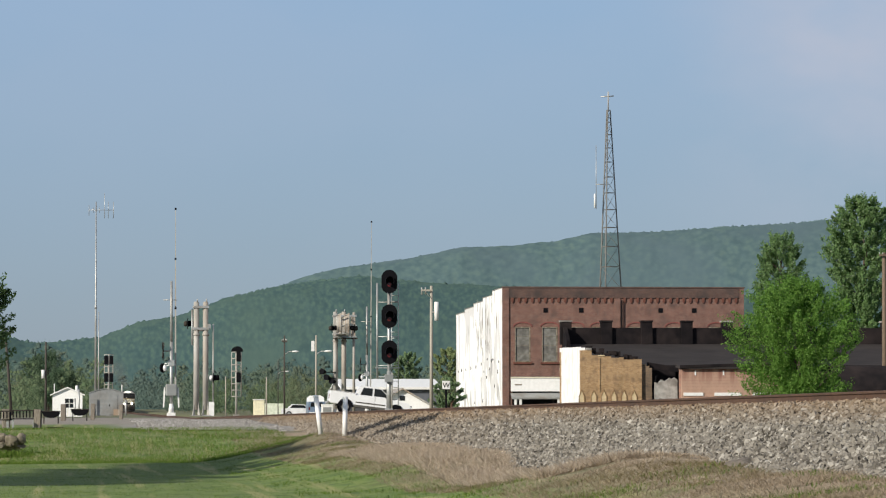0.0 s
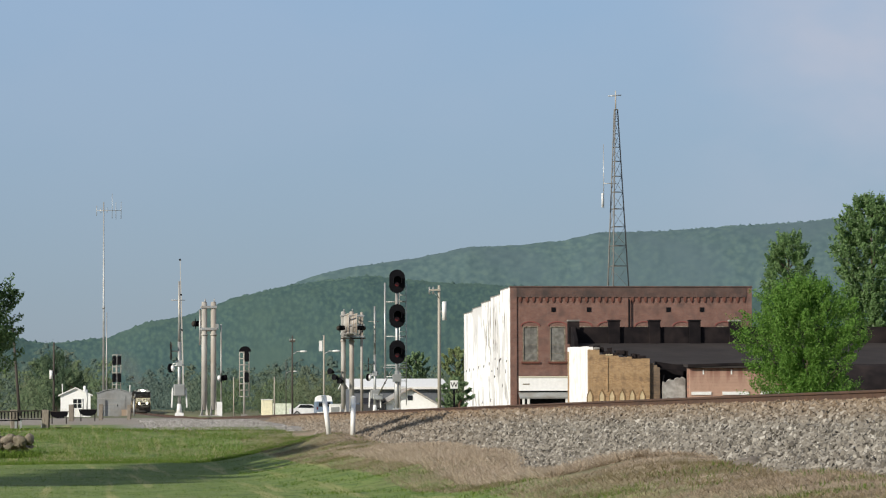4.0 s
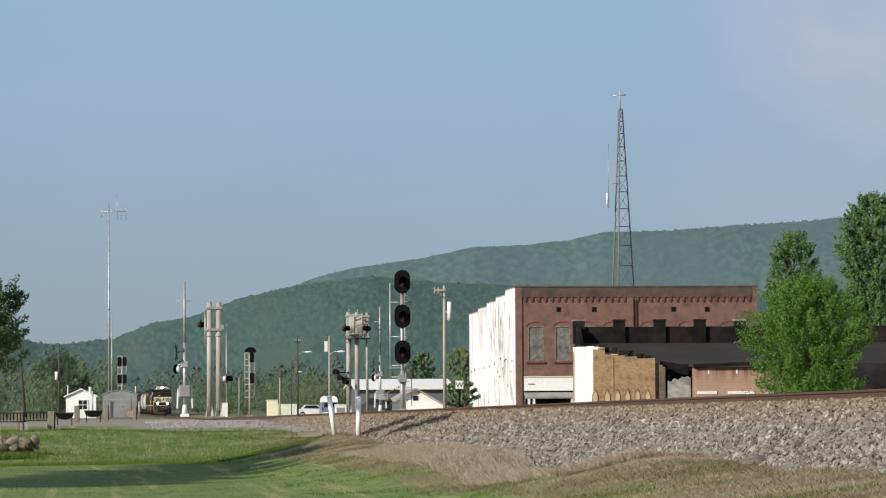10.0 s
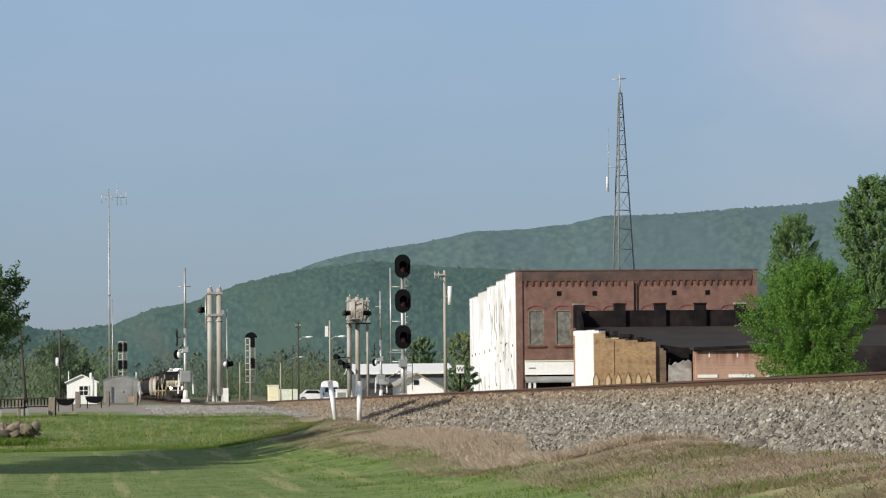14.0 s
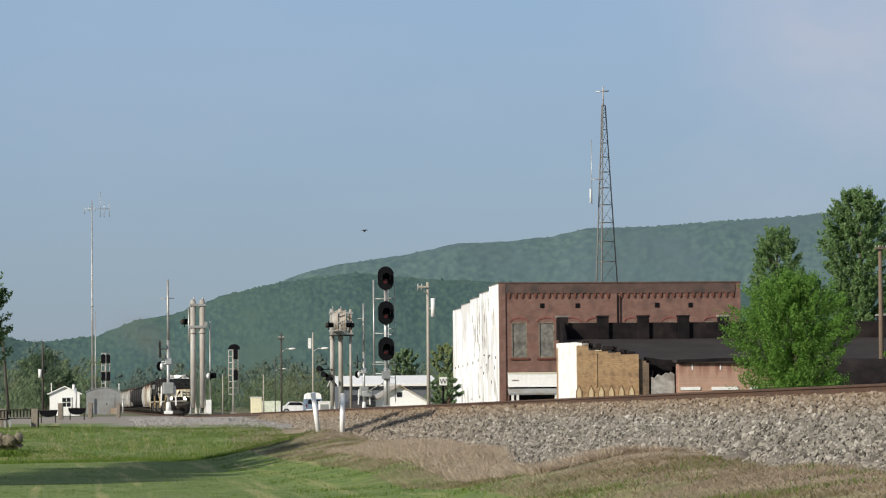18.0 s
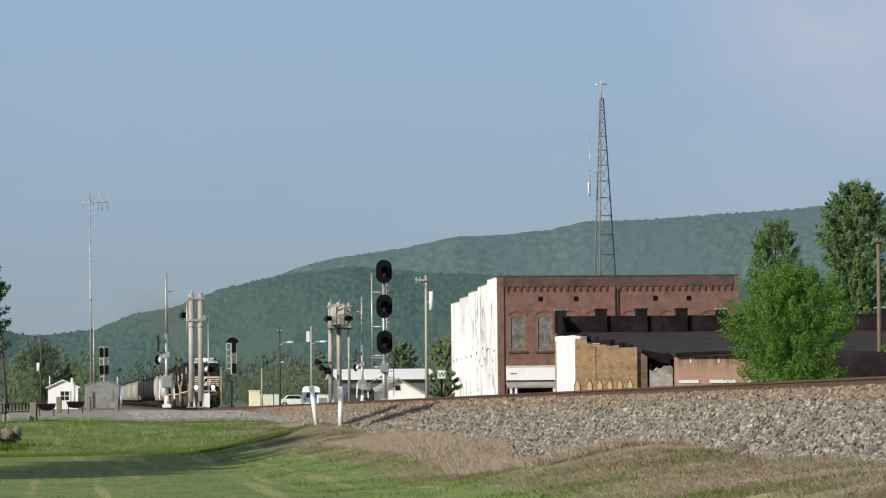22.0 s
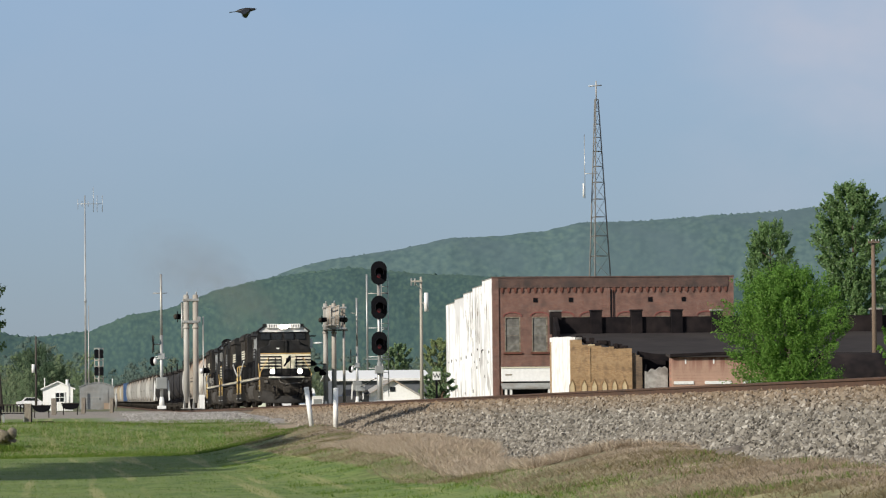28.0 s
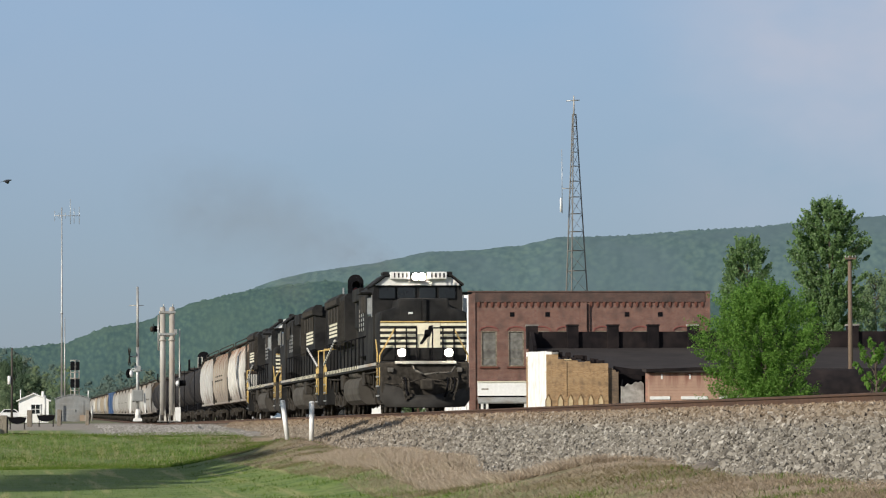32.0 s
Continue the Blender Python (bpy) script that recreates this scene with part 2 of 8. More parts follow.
def brick_mat(name, c1, c2, mortar, bw=0.22, bh=0.075, grime=None, gscale=0.25, turn=False, wash=None):
    """Brickwork in running bond, for walls that face along y (turn: along x)."""
    m, nt, b = nodes_of(name)
    tc = nt.nodes.new("ShaderNodeTexCoord")
    sep = nt.nodes.new("ShaderNodeSeparateXYZ")
    com = nt.nodes.new("ShaderNodeCombineXYZ")
    nt.links.new(tc.outputs["Object"], sep.inputs[0])
    nt.links.new(sep.outputs["Y" if turn else "X"], com.inputs["X"])
    nt.links.new(sep.outputs["Z"], com.inputs["Y"])
    br = nt.nodes.new("ShaderNodeTexBrick")
    br.inputs["Color1"].default_value, br.inputs["Color2"].default_value = (*c1, 1), (*c2, 1)
    br.inputs["Mortar"].default_value = (*mortar, 1)
    br.inputs["Scale"].default_value = 1.0
    br.inputs["Mortar Size"].default_value = 0.008
    br.inputs["Brick Width"].default_value, br.inputs["Row Height"].default_value = bw, bh
    nt.links.new(com.outputs[0], br.inputs["Vector"])
    c = br.outputs["Color"]
    n2 = noise_node(nt, 1.4, 6.0)
    c = mixed(nt, ramp(nt, n2, [(0.4, (0, 0, 0)), (0.75, (0.55, 0.55, 0.55))]), c, tuple(v * 0.62 for v in c2))
    if grime:
        n3 = noise_node(nt, gscale, 6.0)
        c = mixed(nt, ramp(nt, n3, [(0.5, (0, 0, 0)), (0.7, (0.8, 0.8, 0.8))]), c, grime)
    if wash:
        n4 = noise_node(nt, 0.42, 10.0, stretch=(1, 1, 0.9))
        c = mixed(nt, ramp(nt, n4, [(0.575, (0, 0, 0)), (0.66, (0.75, 0.75, 0.75))]), wash, c)
        # grey streaks that run down where the gutter leaked
        n5 = noise_node(nt, 0.8, 8.0, stretch=(1, 1, 0.28))
        n6 = noise_node(nt, 0.14, 3.0)
        leak = nt.nodes.new("ShaderNodeMath")
        leak.operation = "MULTIPLY_ADD"
        leak.inputs[1].default_value = 0.9
        nt.links.new(n6, leak.inputs[0])
        nt.links.new(n5, leak.inputs[2])
        c = mixed(nt, ramp(nt, leak.outputs[0], [(0.99, (0, 0, 0)), (1.22, (0.5, 0.5, 0.5))]), c, (0.42, 0.41, 0.40))
    nt.links.new(c, b.inputs["Base Color"])
    b.inputs["Roughness"].default_value = 0.9
    bumped(nt, b, br.outputs["Fac"], 0.4, 0.006)
    return m


def glow_mat(name, col, strength):
    m, nt, b = nodes_of(name)
    b.inputs["Base Color"].default_value = (*col, 1)
    b.inputs["Emission Color"].default_value = (*col, 1)
    b.inputs["Emission Strength"].default_value = strength
    return m


STEEL = surface("galvanised_steel", (0.50, 0.51, 0.50), (0.38, 0.39, 0.38), 0.5, 0.6, 6.0, grime=(0.30, 0.26, 0.21))
BRIGHT = surface("bright_aluminium", (0.78, 0.78, 0.77), (0.66, 0.66, 0.65), 0.45, 0.3, 6.0)
POLE_GREY = surface("weathered_grey_paint", (0.43, 0.42, 0.385), (0.30, 0.29, 0.265), 0.6, 0.0, 5.0, grime=(0.30, 0.22, 0.15), stretch=(1, 1, 0.3))
BLACK = surface("black_enamel", (0.006, 0.006, 0.008), (0.004, 0.004, 0.005), 0.85, 0.0, 8.0)
LOCO_BLACK = surface("locomotive_black", (0.021, 0.0213, 0.022), (0.013, 0.013, 0.0135), 0.85, 0.0, 4.0, grime=(0.042, 0.040, 0.037), gscale=0.8)
GRIME = surface("running_gear_grime", (0.058, 0.051, 0.043), (0.028, 0.025, 0.021), 0.85, 0.0, 6.0)
TANK_GREY = surface("fuel_tank_dust", (0.100, 0.092, 0.080), (0.070, 0.064, 0.056), 0.85, 0.0, 3.0, grime=(0.045, 0.041, 0.036), gscale=1.5)
PLOUGH = surface("dusty_plough_steel", (0.046, 0.044, 0.041), (0.034, 0.032, 0.030), 0.85, 0.0, 3.0, grime=(0.030, 0.028, 0.026), gscale=1.2)
DUST = surface("dusty_grey_paint", (0.13, 0.122, 0.11), (0.085, 0.08, 0.072), 0.85, 0.0, 4.0)
FRESH_WHITE = surface("bright_white_paint", (0.88, 0.88, 0.86), (0.80, 0.80, 0.78), 0.6, 0.0, 5.0)
WHITE = surface("white_paint", (0.80, 0.80, 0.77), (0.70, 0.69, 0.66), 0.6, 0.0, 5.0)
CREAM = surface("off_white_stripe", (0.74, 0.70, 0.55), (0.66, 0.62, 0.48), 0.5, 0.0, 6.0)
YELLOW = surface("handrail_yellow", (0.64, 0.45, 0.16), (0.52, 0.35, 0.11), 0.5, 0.0, 9.0)
GLASS = surface("dark_glass", (0.015, 0.017, 0.019), (0.012, 0.013, 0.014), 0.08, 0.0, 2.0, bump=0)
RUST = surface("rail_rust", (0.125, 0.068, 0.040), (0.082, 0.045, 0.028), 0.75, 0.2, 5.0, grime=(0.075, 0.045, 0.03))
RAIL_TOP = surface("worn_rail_top", (0.16, 0.14, 0.13), (0.09, 0.075, 0.07), 0.45, 0.7, 9.0)
TIE = surface("creosoted_timber", (0.12, 0.095, 0.075), (0.06, 0.05, 0.042), 0.9, 0.0, 6.0, stretch=(1, 6, 6))
POLE_WOOD = surface("dark_pole_wood", (0.095, 0.085, 0.072), (0.055, 0.050, 0.044), 0.9, 0.0, 6.0, stretch=(6, 6, 0.6))
BROWN_POLE = surface("brown_pole_wood", (0.20, 0.15, 0.11), (0.12, 0.09, 0.068), 0.9, 0.0, 6.0, stretch=(6, 6, 0.6))
POST_WOOD = surface("grey_post_wood", (0.27, 0.235, 0.19), (0.16, 0.14, 0.115), 0.9, 0.0, 6.0, stretch=(6, 6, 0.8))
PALE_WOOD = surface("pale_pole", (0.42, 0.39, 0.33), (0.32, 0.29, 0.24), 0.85, 0.0, 6.0, stretch=(6, 6, 0.6))
SHED_GREY = surface("grey_sheet_metal", (0.30, 0.31, 0.30), (0.25, 0.26, 0.255), 0.55, 0.3, 3.0, grime=(0.20, 0.19, 0.17))
HEADLAMP = glow_mat("lit_headlamp", (1.0, 0.86, 0.68), 60.0)
RED_LENS = surface("dim_red_lens", (0.14, 0.012, 0.010), (0.10, 0.010, 0.008), 0.2)
ROAD = surface("pale_asphalt", (0.20, 0.19, 0.175), (0.14, 0.133, 0.122), 0.9, 0.0, 2.0, grime=(0.26, 0.245, 0.22), gscale=0.15)
BRICK = brick_mat("red_brick", (0.225, 0.112, 0.082), (0.160, 0.078, 0.060), (0.22, 0.17, 0.145), grime=(0.088, 0.058, 0.050), gscale=0.9)
BRICK_SOOT = brick_mat("sooty_red_brick", (0.125, 0.070, 0.054), (0.085, 0.048, 0.040), (0.12, 0.095, 0.082), grime=(0.045, 0.036, 0.033), gscale=0.9)
BRICK_SIDE = brick_mat("whitewashed_brick", (0.22, 0.20, 0.19), (0.30, 0.28, 0.265), (0.42, 0.41, 0.39), turn=True, wash=(0.86, 0.855, 0.84))
TAN_BRICK = brick_mat("tan_brick", (0.44, 0.285, 0.145), (0.31, 0.19, 0.092), (0.40, 0.30, 0.19), grime=(0.17, 0.108, 0.064), gscale=2.2)
PINK_BRICK = brick_mat("faded_pink_brick", (0.40, 0.215, 0.155), (0.33, 0.17, 0.12), (0.27, 0.17, 0.13), 0.4, 0.2, grime=(0.16, 0.075, 0.05), gscale=1.3)
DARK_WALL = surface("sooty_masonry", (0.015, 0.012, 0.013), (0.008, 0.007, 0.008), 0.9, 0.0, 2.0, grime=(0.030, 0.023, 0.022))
DARK_ROOF = surface("tar_roofing", (0.044, 0.038, 0.037), (0.034, 0.030, 0.029), 0.95, 0.0, 0.7, grime=(0.052, 0.045, 0.042), gscale=0.3)
CONCRETE = surface("grey_concrete", (0.36, 0.34, 0.31), (0.24, 0.23, 0.21), 0.9, 0.0, 2.0, grime=(0.13, 0.12, 0.11))
BLOCKED = surface("grey_window_boarding", (0.23, 0.225, 0.205), (0.14, 0.135, 0.12), 0.85, 0.0, 3.0, grime=(0.085, 0.08, 0.074), gscale=1.6)
RED_TRIM = surface("faded_red_trim", (0.235, 0.070, 0.058), (0.17, 0.055, 0.046), 0.8)
RED_BROWN = surface("dark_red_brick_trim", (0.16, 0.068, 0.05), (0.12, 0.052, 0.04), 0.9)
STONE = surface("rough_stone", (0.34, 0.29, 0.225), (0.13, 0.11, 0.085), 0.95, 0.0, 5.0, grime=(0.085, 0.085, 0.05), gscale=1.4)
NICHE = surface("pale_niche_render", (0.58, 0.47, 0.30), (0.48, 0.37, 0.22), 0.9)
NICHE_EDGE = surface("burnt_niche_brick", (0.30, 0.19, 0.10), (0.22, 0.14, 0.075), 0.9)
TOWER_GREY = surface("dull_tower_steel", (0.20, 0.195, 0.18), (0.14, 0.135, 0.125), 0.7, 0.2, 4.0)
BARK = surface("bark", (0.13, 0.105, 0.082), (0.075, 0.06, 0.048), 0.95, 0.0, 8.0, stretch=(3, 3, 0.7))
LEAF = island_mat("spring_leaves", [(0.0, (0.095, 0.205, 0.036)), (0.5, (0.140, 0.275, 0.050)), (1.0, (0.20, 0.345, 0.080))], 0.6, 0.5)
LEAF_DARK = island_mat("poplar_leaves", [(0.0, (0.145, 0.245, 0.092)), (0.6, (0.188, 0.302, 0.116)), (0.95, (0.225, 0.33, 0.15)), (1.0, (0.38, 0.45, 0.31))], 0.6, 0.5)
LEAF_MID = island_mat("roadside_leaves", [(0.0, (0.095, 0.160, 0.066)), (0.6, (0.13, 0.21, 0.084)), (1.0, (0.18, 0.26, 0.11))], 0.7, 0.5)
LEAF_SPRING = woods_mat("yellow_green_leaves", [(0.0, (0.185, 0.235, 0.105)), (1.0, (0.25, 0.30, 0.145))], (0.20, 0.25, 0.12), 0.3, transl=0.35, soft=(0.6, 0.35))
LEAF_DEEP = island_mat("deep_green_leaves", [(0.0, (0.025, 0.055, 0.016)), (0.6, (0.04, 0.085, 0.022)), (1.0, (0.07, 0.12, 0.03))], 0.6, 0.25)
# distance haze is put into this leaf colour
LEAF_HALL = woods_mat("hazy_green_leaves", [(0.0, (0.135, 0.205, 0.105)), (1.0, (0.195, 0.275, 0.142))], (0.18, 0.245, 0.128), 0.3, transl=0.35, soft=(0.6, 0.35))


# ---- building blocks ----
def box(bm, x0, x1, y0, y1, z0, z1, bevel=0.0):
    vs = [bm.verts.new((x, y, z)) for z in (z0, z1) for x, y in ((x0, y0), (x1, y0), (x1, y1), (x0, y1))]
    faces = [(3, 2, 1, 0), (4, 5, 6, 7), (0, 1, 5, 4), (1, 2, 6, 5), (2, 3, 7, 6), (3, 0, 4, 7)]
    made = [bm.faces.new([vs[i] for i in f]) for f in faces]
    if bevel:
        edges = {e for f in made for e in f.edges}
        bmesh.ops.bevel(bm, geom=list(edges), offset=bevel, segments=2, affect="EDGES", profile=0.5)
    return bm


def boxed(x0, x1, y0, y1, z0, z1, bevel=0.0):
    return box(bmesh.new(), x0, x1, y0, y1, z0, z1, bevel)


def tube(bm, p0, p1, r0, r1=None, n=10, caps=True):
    """A tapered round bar from p0 to p1."""
    r1 = r0 if r1 is None else r1
    p0, p1 = Vector(p0), Vector(p1)
    w = (p1 - p0).normalized()
    u = w.orthogonal().normalized()
    v = w.cross(u)
    rings = []
    for p, r in ((p0, r0), (p1, r1)):
        rings.append([bm.verts.new(p + (u * math.cos(a) + v * math.sin(a)) * r) for a in (2 * math.pi * i / n for i in range(n))])
    for i in range(n):
        f = bm.faces.new((rings[0][i], rings[0][(i + 1) % n], rings[1][(i + 1) % n], rings[1][i]))
        f.smooth = True
    if caps:
        bm.faces.new(rings[0][::-1])
        bm.faces.new(rings[1])
    return bm


def tubed(p0, p1, r0, r1=None, n=10):
    return tube(bmesh.new(), p0, p1, r0, r1, n)


def pipe(points, r, n=8):
    bm = bmesh.new()
    for a, b in zip(points, points[1:]):
        tube(bm, a, b, r, r, n)
    return bm


def prism(bm, outline, axis, a, b):
    """An outline in the two other axes (in order x, y, z), pushed along axis from a to b."""
    def at(p, k):
        q = list(p)
        q.insert("xyz".index(axis), k)
        return q
    lo = [bm.verts.new(at(p, a)) for p in outline]
    hi = [bm.verts.new(at(p, b)) for p in outline]
    n = len(outline)
    for i in range(n):
        bm.faces.new((lo[i], lo[(i + 1) % n], hi[(i + 1) % n], hi[i]))
    bm.faces.new(lo[::-1])
    bm.faces.new(hi)
    bmesh.ops.recalc_face_normals(bm, faces=bm.faces[:])
    return bm


def prismed(outline, axis, a, b):
    return prism(bmesh.new(), outline, axis, a, b)


def ball(r, scale=(1, 1, 1), at=(0, 0, 0), n=2, bm=None):
    bm = bm or bmesh.new()
    m = Matrix.Translation(at) @ Matrix.Diagonal((*scale, 1))
    bmesh.ops.create_icosphere(bm, subdivisions=n, radius=r, matrix=m)
    for f in bm.faces:
        f.smooth = True
    return bm


def mesh_of(name, bm, material):
    me = bpy.data.meshes.new(name)
    bm.to_mesh(me)
    bm.free()
    me.materials.append(material)
    return me


def part(name, bm, material, parent, label="", at=None):
    ob = new(name, mesh_of(name, bm, material))
    ob.parent = parent
    if at is not None:
        ob.matrix_basis = at
    if label:
        ob["label"] = label
    return ob


def again(ob, at, parent=None):
    """The same piece once more, on the same mesh."""
    c = ob.copy()
    scene.collection.objects.link(c)
    c.parent = parent or ob.parent
    c.matrix_basis = at
    return c


def thing(name, at, label, category, group="", kind=""):
    ob = new(name)
    ob.empty_display_size = 0.3
    ob.matrix_basis = at
    return tagged(ob, label, category, group, kind)


def setting(name, bm, material, label="", category=""):
    return tagged(new(name, mesh_of(name, bm, material)), label, category, kind="structure")


def from_arrays(name, verts, faces, material, smooth=False):
    """A mesh from numpy vertices (n, 3) and equal-sided faces (m, k)."""
    me = bpy.data.meshes.new(name)
    k = faces.shape[1]
    me.vertices.add(len(verts))
    me.vertices.foreach_set("co", np.asarray(verts, dtype=np.float32).ravel())
    me.loops.add(faces.size)
    me.loops.foreach_set("vertex_index", np.asarray(faces, dtype=np.int32).ravel())
    me.polygons.add(len(faces))
    me.polygons.foreach_set("loop_start", np.arange(len(faces), dtype=np.int32) * k)
    me.polygons.foreach_set("use_smooth", np.full(len(faces), smooth))
    me.update(calc_edges=True)
    me.materials.append(material)
    return me


def smoothstep(a, b, v):
    u = np.clip((v - a) / (b - a), 0, 1)
    return u * u * (3 - 2 * u)


rng = np.random.default_rng(7)
TRACK_X = 13.0
RAIL_TOP_Z = 2.07


def rail_z(y):
    """Top of rail: level past the crossing, then a gentle rise."""
    return RAIL_TOP_Z + 0.0042 * max(0.0, y - 400.0)


def wave(x, y, size, seed):
    """Cheap smooth unevenness."""
    a = np.sin(x / size + seed) * np.cos(y / size * 0.83 + 1.7 * seed)
    b = np.sin(x / size * 2.3 + 2.1 * seed + y / size * 1.1) * 0.5
    c = np.cos(y / size * 3.1 - x / size * 2.7 + seed) * 0.3
    return (a + b + c) / 1.8


# height of the ballast foot along the line
VERGE_Y = (40, 46, 50, 54, 57, 59.5, 61.5, 65, 70, 75, 81, 88, 97, 102, 118, 135, 152, 190)
VERGE_Z = (0.90, 0.91, 0.91, 0.97, 0.97, 0.93, 0.76, 0.62, 0.53, 0.60, 0.85, 0.84, 0.91, 0.84, 0.88, 1.03, 0.93, 0.84)


def ground_z(x, y):
    x, y = np.asarray(x, float), np.asarray(y, float)
    rise = 0.0042 * np.maximum(0, y - 400)
    lawn = 0.10 + 0.05 * wave(x, y, 6.0, 0.4)
    # bank that climbs to the road, beyond the lawn
    bank = smoothstep(136, 160, y + 0.8 * wave(x, y, 4.0, 2.0))
    top = 1.22 + 0.10 * wave(x, y, 3.2, 1.5) * (1 - smoothstep(175, 190, y)) + 0.55 * smoothstep(160, 215, y) + 0.30 * smoothstep(250, 380, y) + rise
    left = lawn + (top - lawn) * bank
    # brown verge below the ballast
    verge_top = np.interp(y, VERGE_Y, VERGE_Z) + 0.06 * wave(x, y, 1.6, 1.0) + 0.05 * wave(x, y, 0.7, 3.0)
    verge = smoothstep(4.0, 9.7, x + 0.3 * wave(x, y, 3.0, 5.0))
    left = left + (np.maximum(verge_top, left) - left) * verge
    # hump on the verge
    left = left + 0.10 * np.exp(-((x - 9.0) / 0.7) ** 2 - ((y - 57) / 2.5) ** 2) + 0.12 * np.exp(-((x - 8.6) / 0.9) ** 2 - ((y - 92) / 7.0) ** 2)
    left = left + 0.24 * np.exp(-((x - 8.9) / 0.8) ** 2 - ((y - 128) / 8.0) ** 2)
    # formation under the ballast
    bed = RAIL_TOP_Z + rise - 0.62
    right = 2.12 + rise + 0.02 * wave(x, y, 9.0, 1.0)
    # street that dips behind the line
    right = right - 1.45 * smoothstep(21, 33, x) * smoothstep(231, 234, y) * (1 - smoothstep(249.5, 252.5, y))
    z = left + (bed - left) * smoothstep(9.8, 11.4, x)
    return z + (right - z) * smoothstep(16.2, 18.5, x)


def ground_material():
    m, nt, b = nodes_of("ground")
    g = nt.nodes.new("ShaderNodeNewGeometry")
    sep = nt.nodes.new("ShaderNodeSeparateXYZ")
    nt.links.new(g.outputs["Position"], sep.inputs[0])

    def noise_at(scale, detail=5.0, stretch=(1, 1, 1)):
        mp = nt.nodes.new("ShaderNodeMapping")
        mp.inputs["Scale"].default_value = stretch
        n = nt.nodes.new("ShaderNodeTexNoise")
        n.inputs["Scale"].default_value, n.inputs["Detail"].default_value = scale, detail
        nt.links.new(g.outputs["Position"], mp.inputs["Vector"])
        nt.links.new(mp.outputs["Vector"], n.inputs["Vector"])
        return n.outputs["Fac"]

    def math_node(op, a, c):
        n = nt.nodes.new("ShaderNodeMath")
        n.operation = op
        for i, v in enumerate((a, c)):
            if isinstance(v, (int, float)):
                n.inputs[i].default_value = v
            else:
                nt.links.new(v, n.inputs[i])
        return n.outputs[0]

    def span(v, a, c):
        n = nt.nodes.new("ShaderNodeMapRange")
        n.interpolation_type = "SMOOTHSTEP"
        n.inputs["From Min"].default_value, n.inputs["From Max"].default_value = a, c
        nt.links.new(v, n.inputs["Value"])
        return n.outputs[0]

    x, y = sep.outputs["X"], sep.outputs["Y"]
    n1, n2, n3 = noise_at(0.35), noise_at(2.2, 8.0), noise_at(14.0, 4.0)
    grass = ramp(nt, n2, [(0.30, (0.055, 0.100, 0.013)), (0.5, (0.115, 0.180, 0.026)), (0.72, (0.20, 0.25, 0.058))])
    grass = mixed(nt, ramp(nt, n1, [(0.45, (0, 0, 0)), (0.75, (0.55, 0.55, 0.55))]), grass, (0.19, 0.20, 0.065))
    # mown strips with pale clippings
    clip = noise_at(1.0, 6.0, (2.2, 0.045, 1))
    grass = mixed(nt, ramp(nt, clip, [(0.55, (0, 0, 0)), (0.66, (0.8, 0.8, 0.8))]), grass, (0.30, 0.29, 0.11))
    dead = ramp(nt, n2, [(0.28, (0.15, 0.108, 0.068)), (0.5, (0.30, 0.23, 0.155)), (0.75, (0.45, 0.36, 0.25))])
    dead = mixed(nt, ramp(nt, n1, [(0.50, (0, 0, 0)), (0.62, (0.8, 0.8, 0.8))]), dead, (0.115, 0.115, 0.042))
    gravel = ramp(nt, n3, [(0.3, (0.18, 0.165, 0.145)), (0.7, (0.37, 0.345, 0.31))])
    road = ramp(nt, n2, [(0.3, (0.225, 0.195, 0.160)), (0.7, (0.31, 0.275, 0.230))])
    yard = ramp(nt, n2, [(0.3, (0.09, 0.11, 0.035)), (0.7, (0.17, 0.155, 0.085))])
    xn = math_node("ADD", x, math_node("MULTIPLY", math_node("SUBTRACT", n1, 0.5), 3.0))
    yn = math_node("ADD", y, math_node("MULTIPLY", math_node("SUBTRACT", n1, 0.5), 14.0))
    c = mixed(nt, span(xn, 6.1, 8.6), grass, dead)
    # gravel shoulder of the road, then the road itself, then grass again
    c = mixed(nt, math_node("MULTIPLY", span(yn, 164, 170), span(xn, 1.0, 3.5)), c, gravel)
    far_gravel = math_node("MULTIPLY", span(xn, 2.5, 4.5), math_node("SUBTRACT", 1.0, span(y, 203, 207)))
    c = mixed(nt, math_node("MULTIPLY", span(yn, 184, 190), math_node("SUBTRACT", 1.0, far_gravel)), c, road)
    c = mixed(nt, span(yn, 385, 400), c, yard)
    c = mixed(nt, span(x, 15.2, 16.8), c, yard)
    nt.links.new(c, b.inputs["Base Color"])
    b.inputs["Roughness"].default_value = 0.95
    bumped(nt, b, n2, 0.5, 0.06)
    return m


def graded(a, b, step, grow, far):
    """Even steps from a to b, then longer and longer ones to far."""
    v = list(np.arange(a, b, step))
    s = step
    while v[-1] < far:
        s *= grow
        v.append(v[-1] + s)
    return v


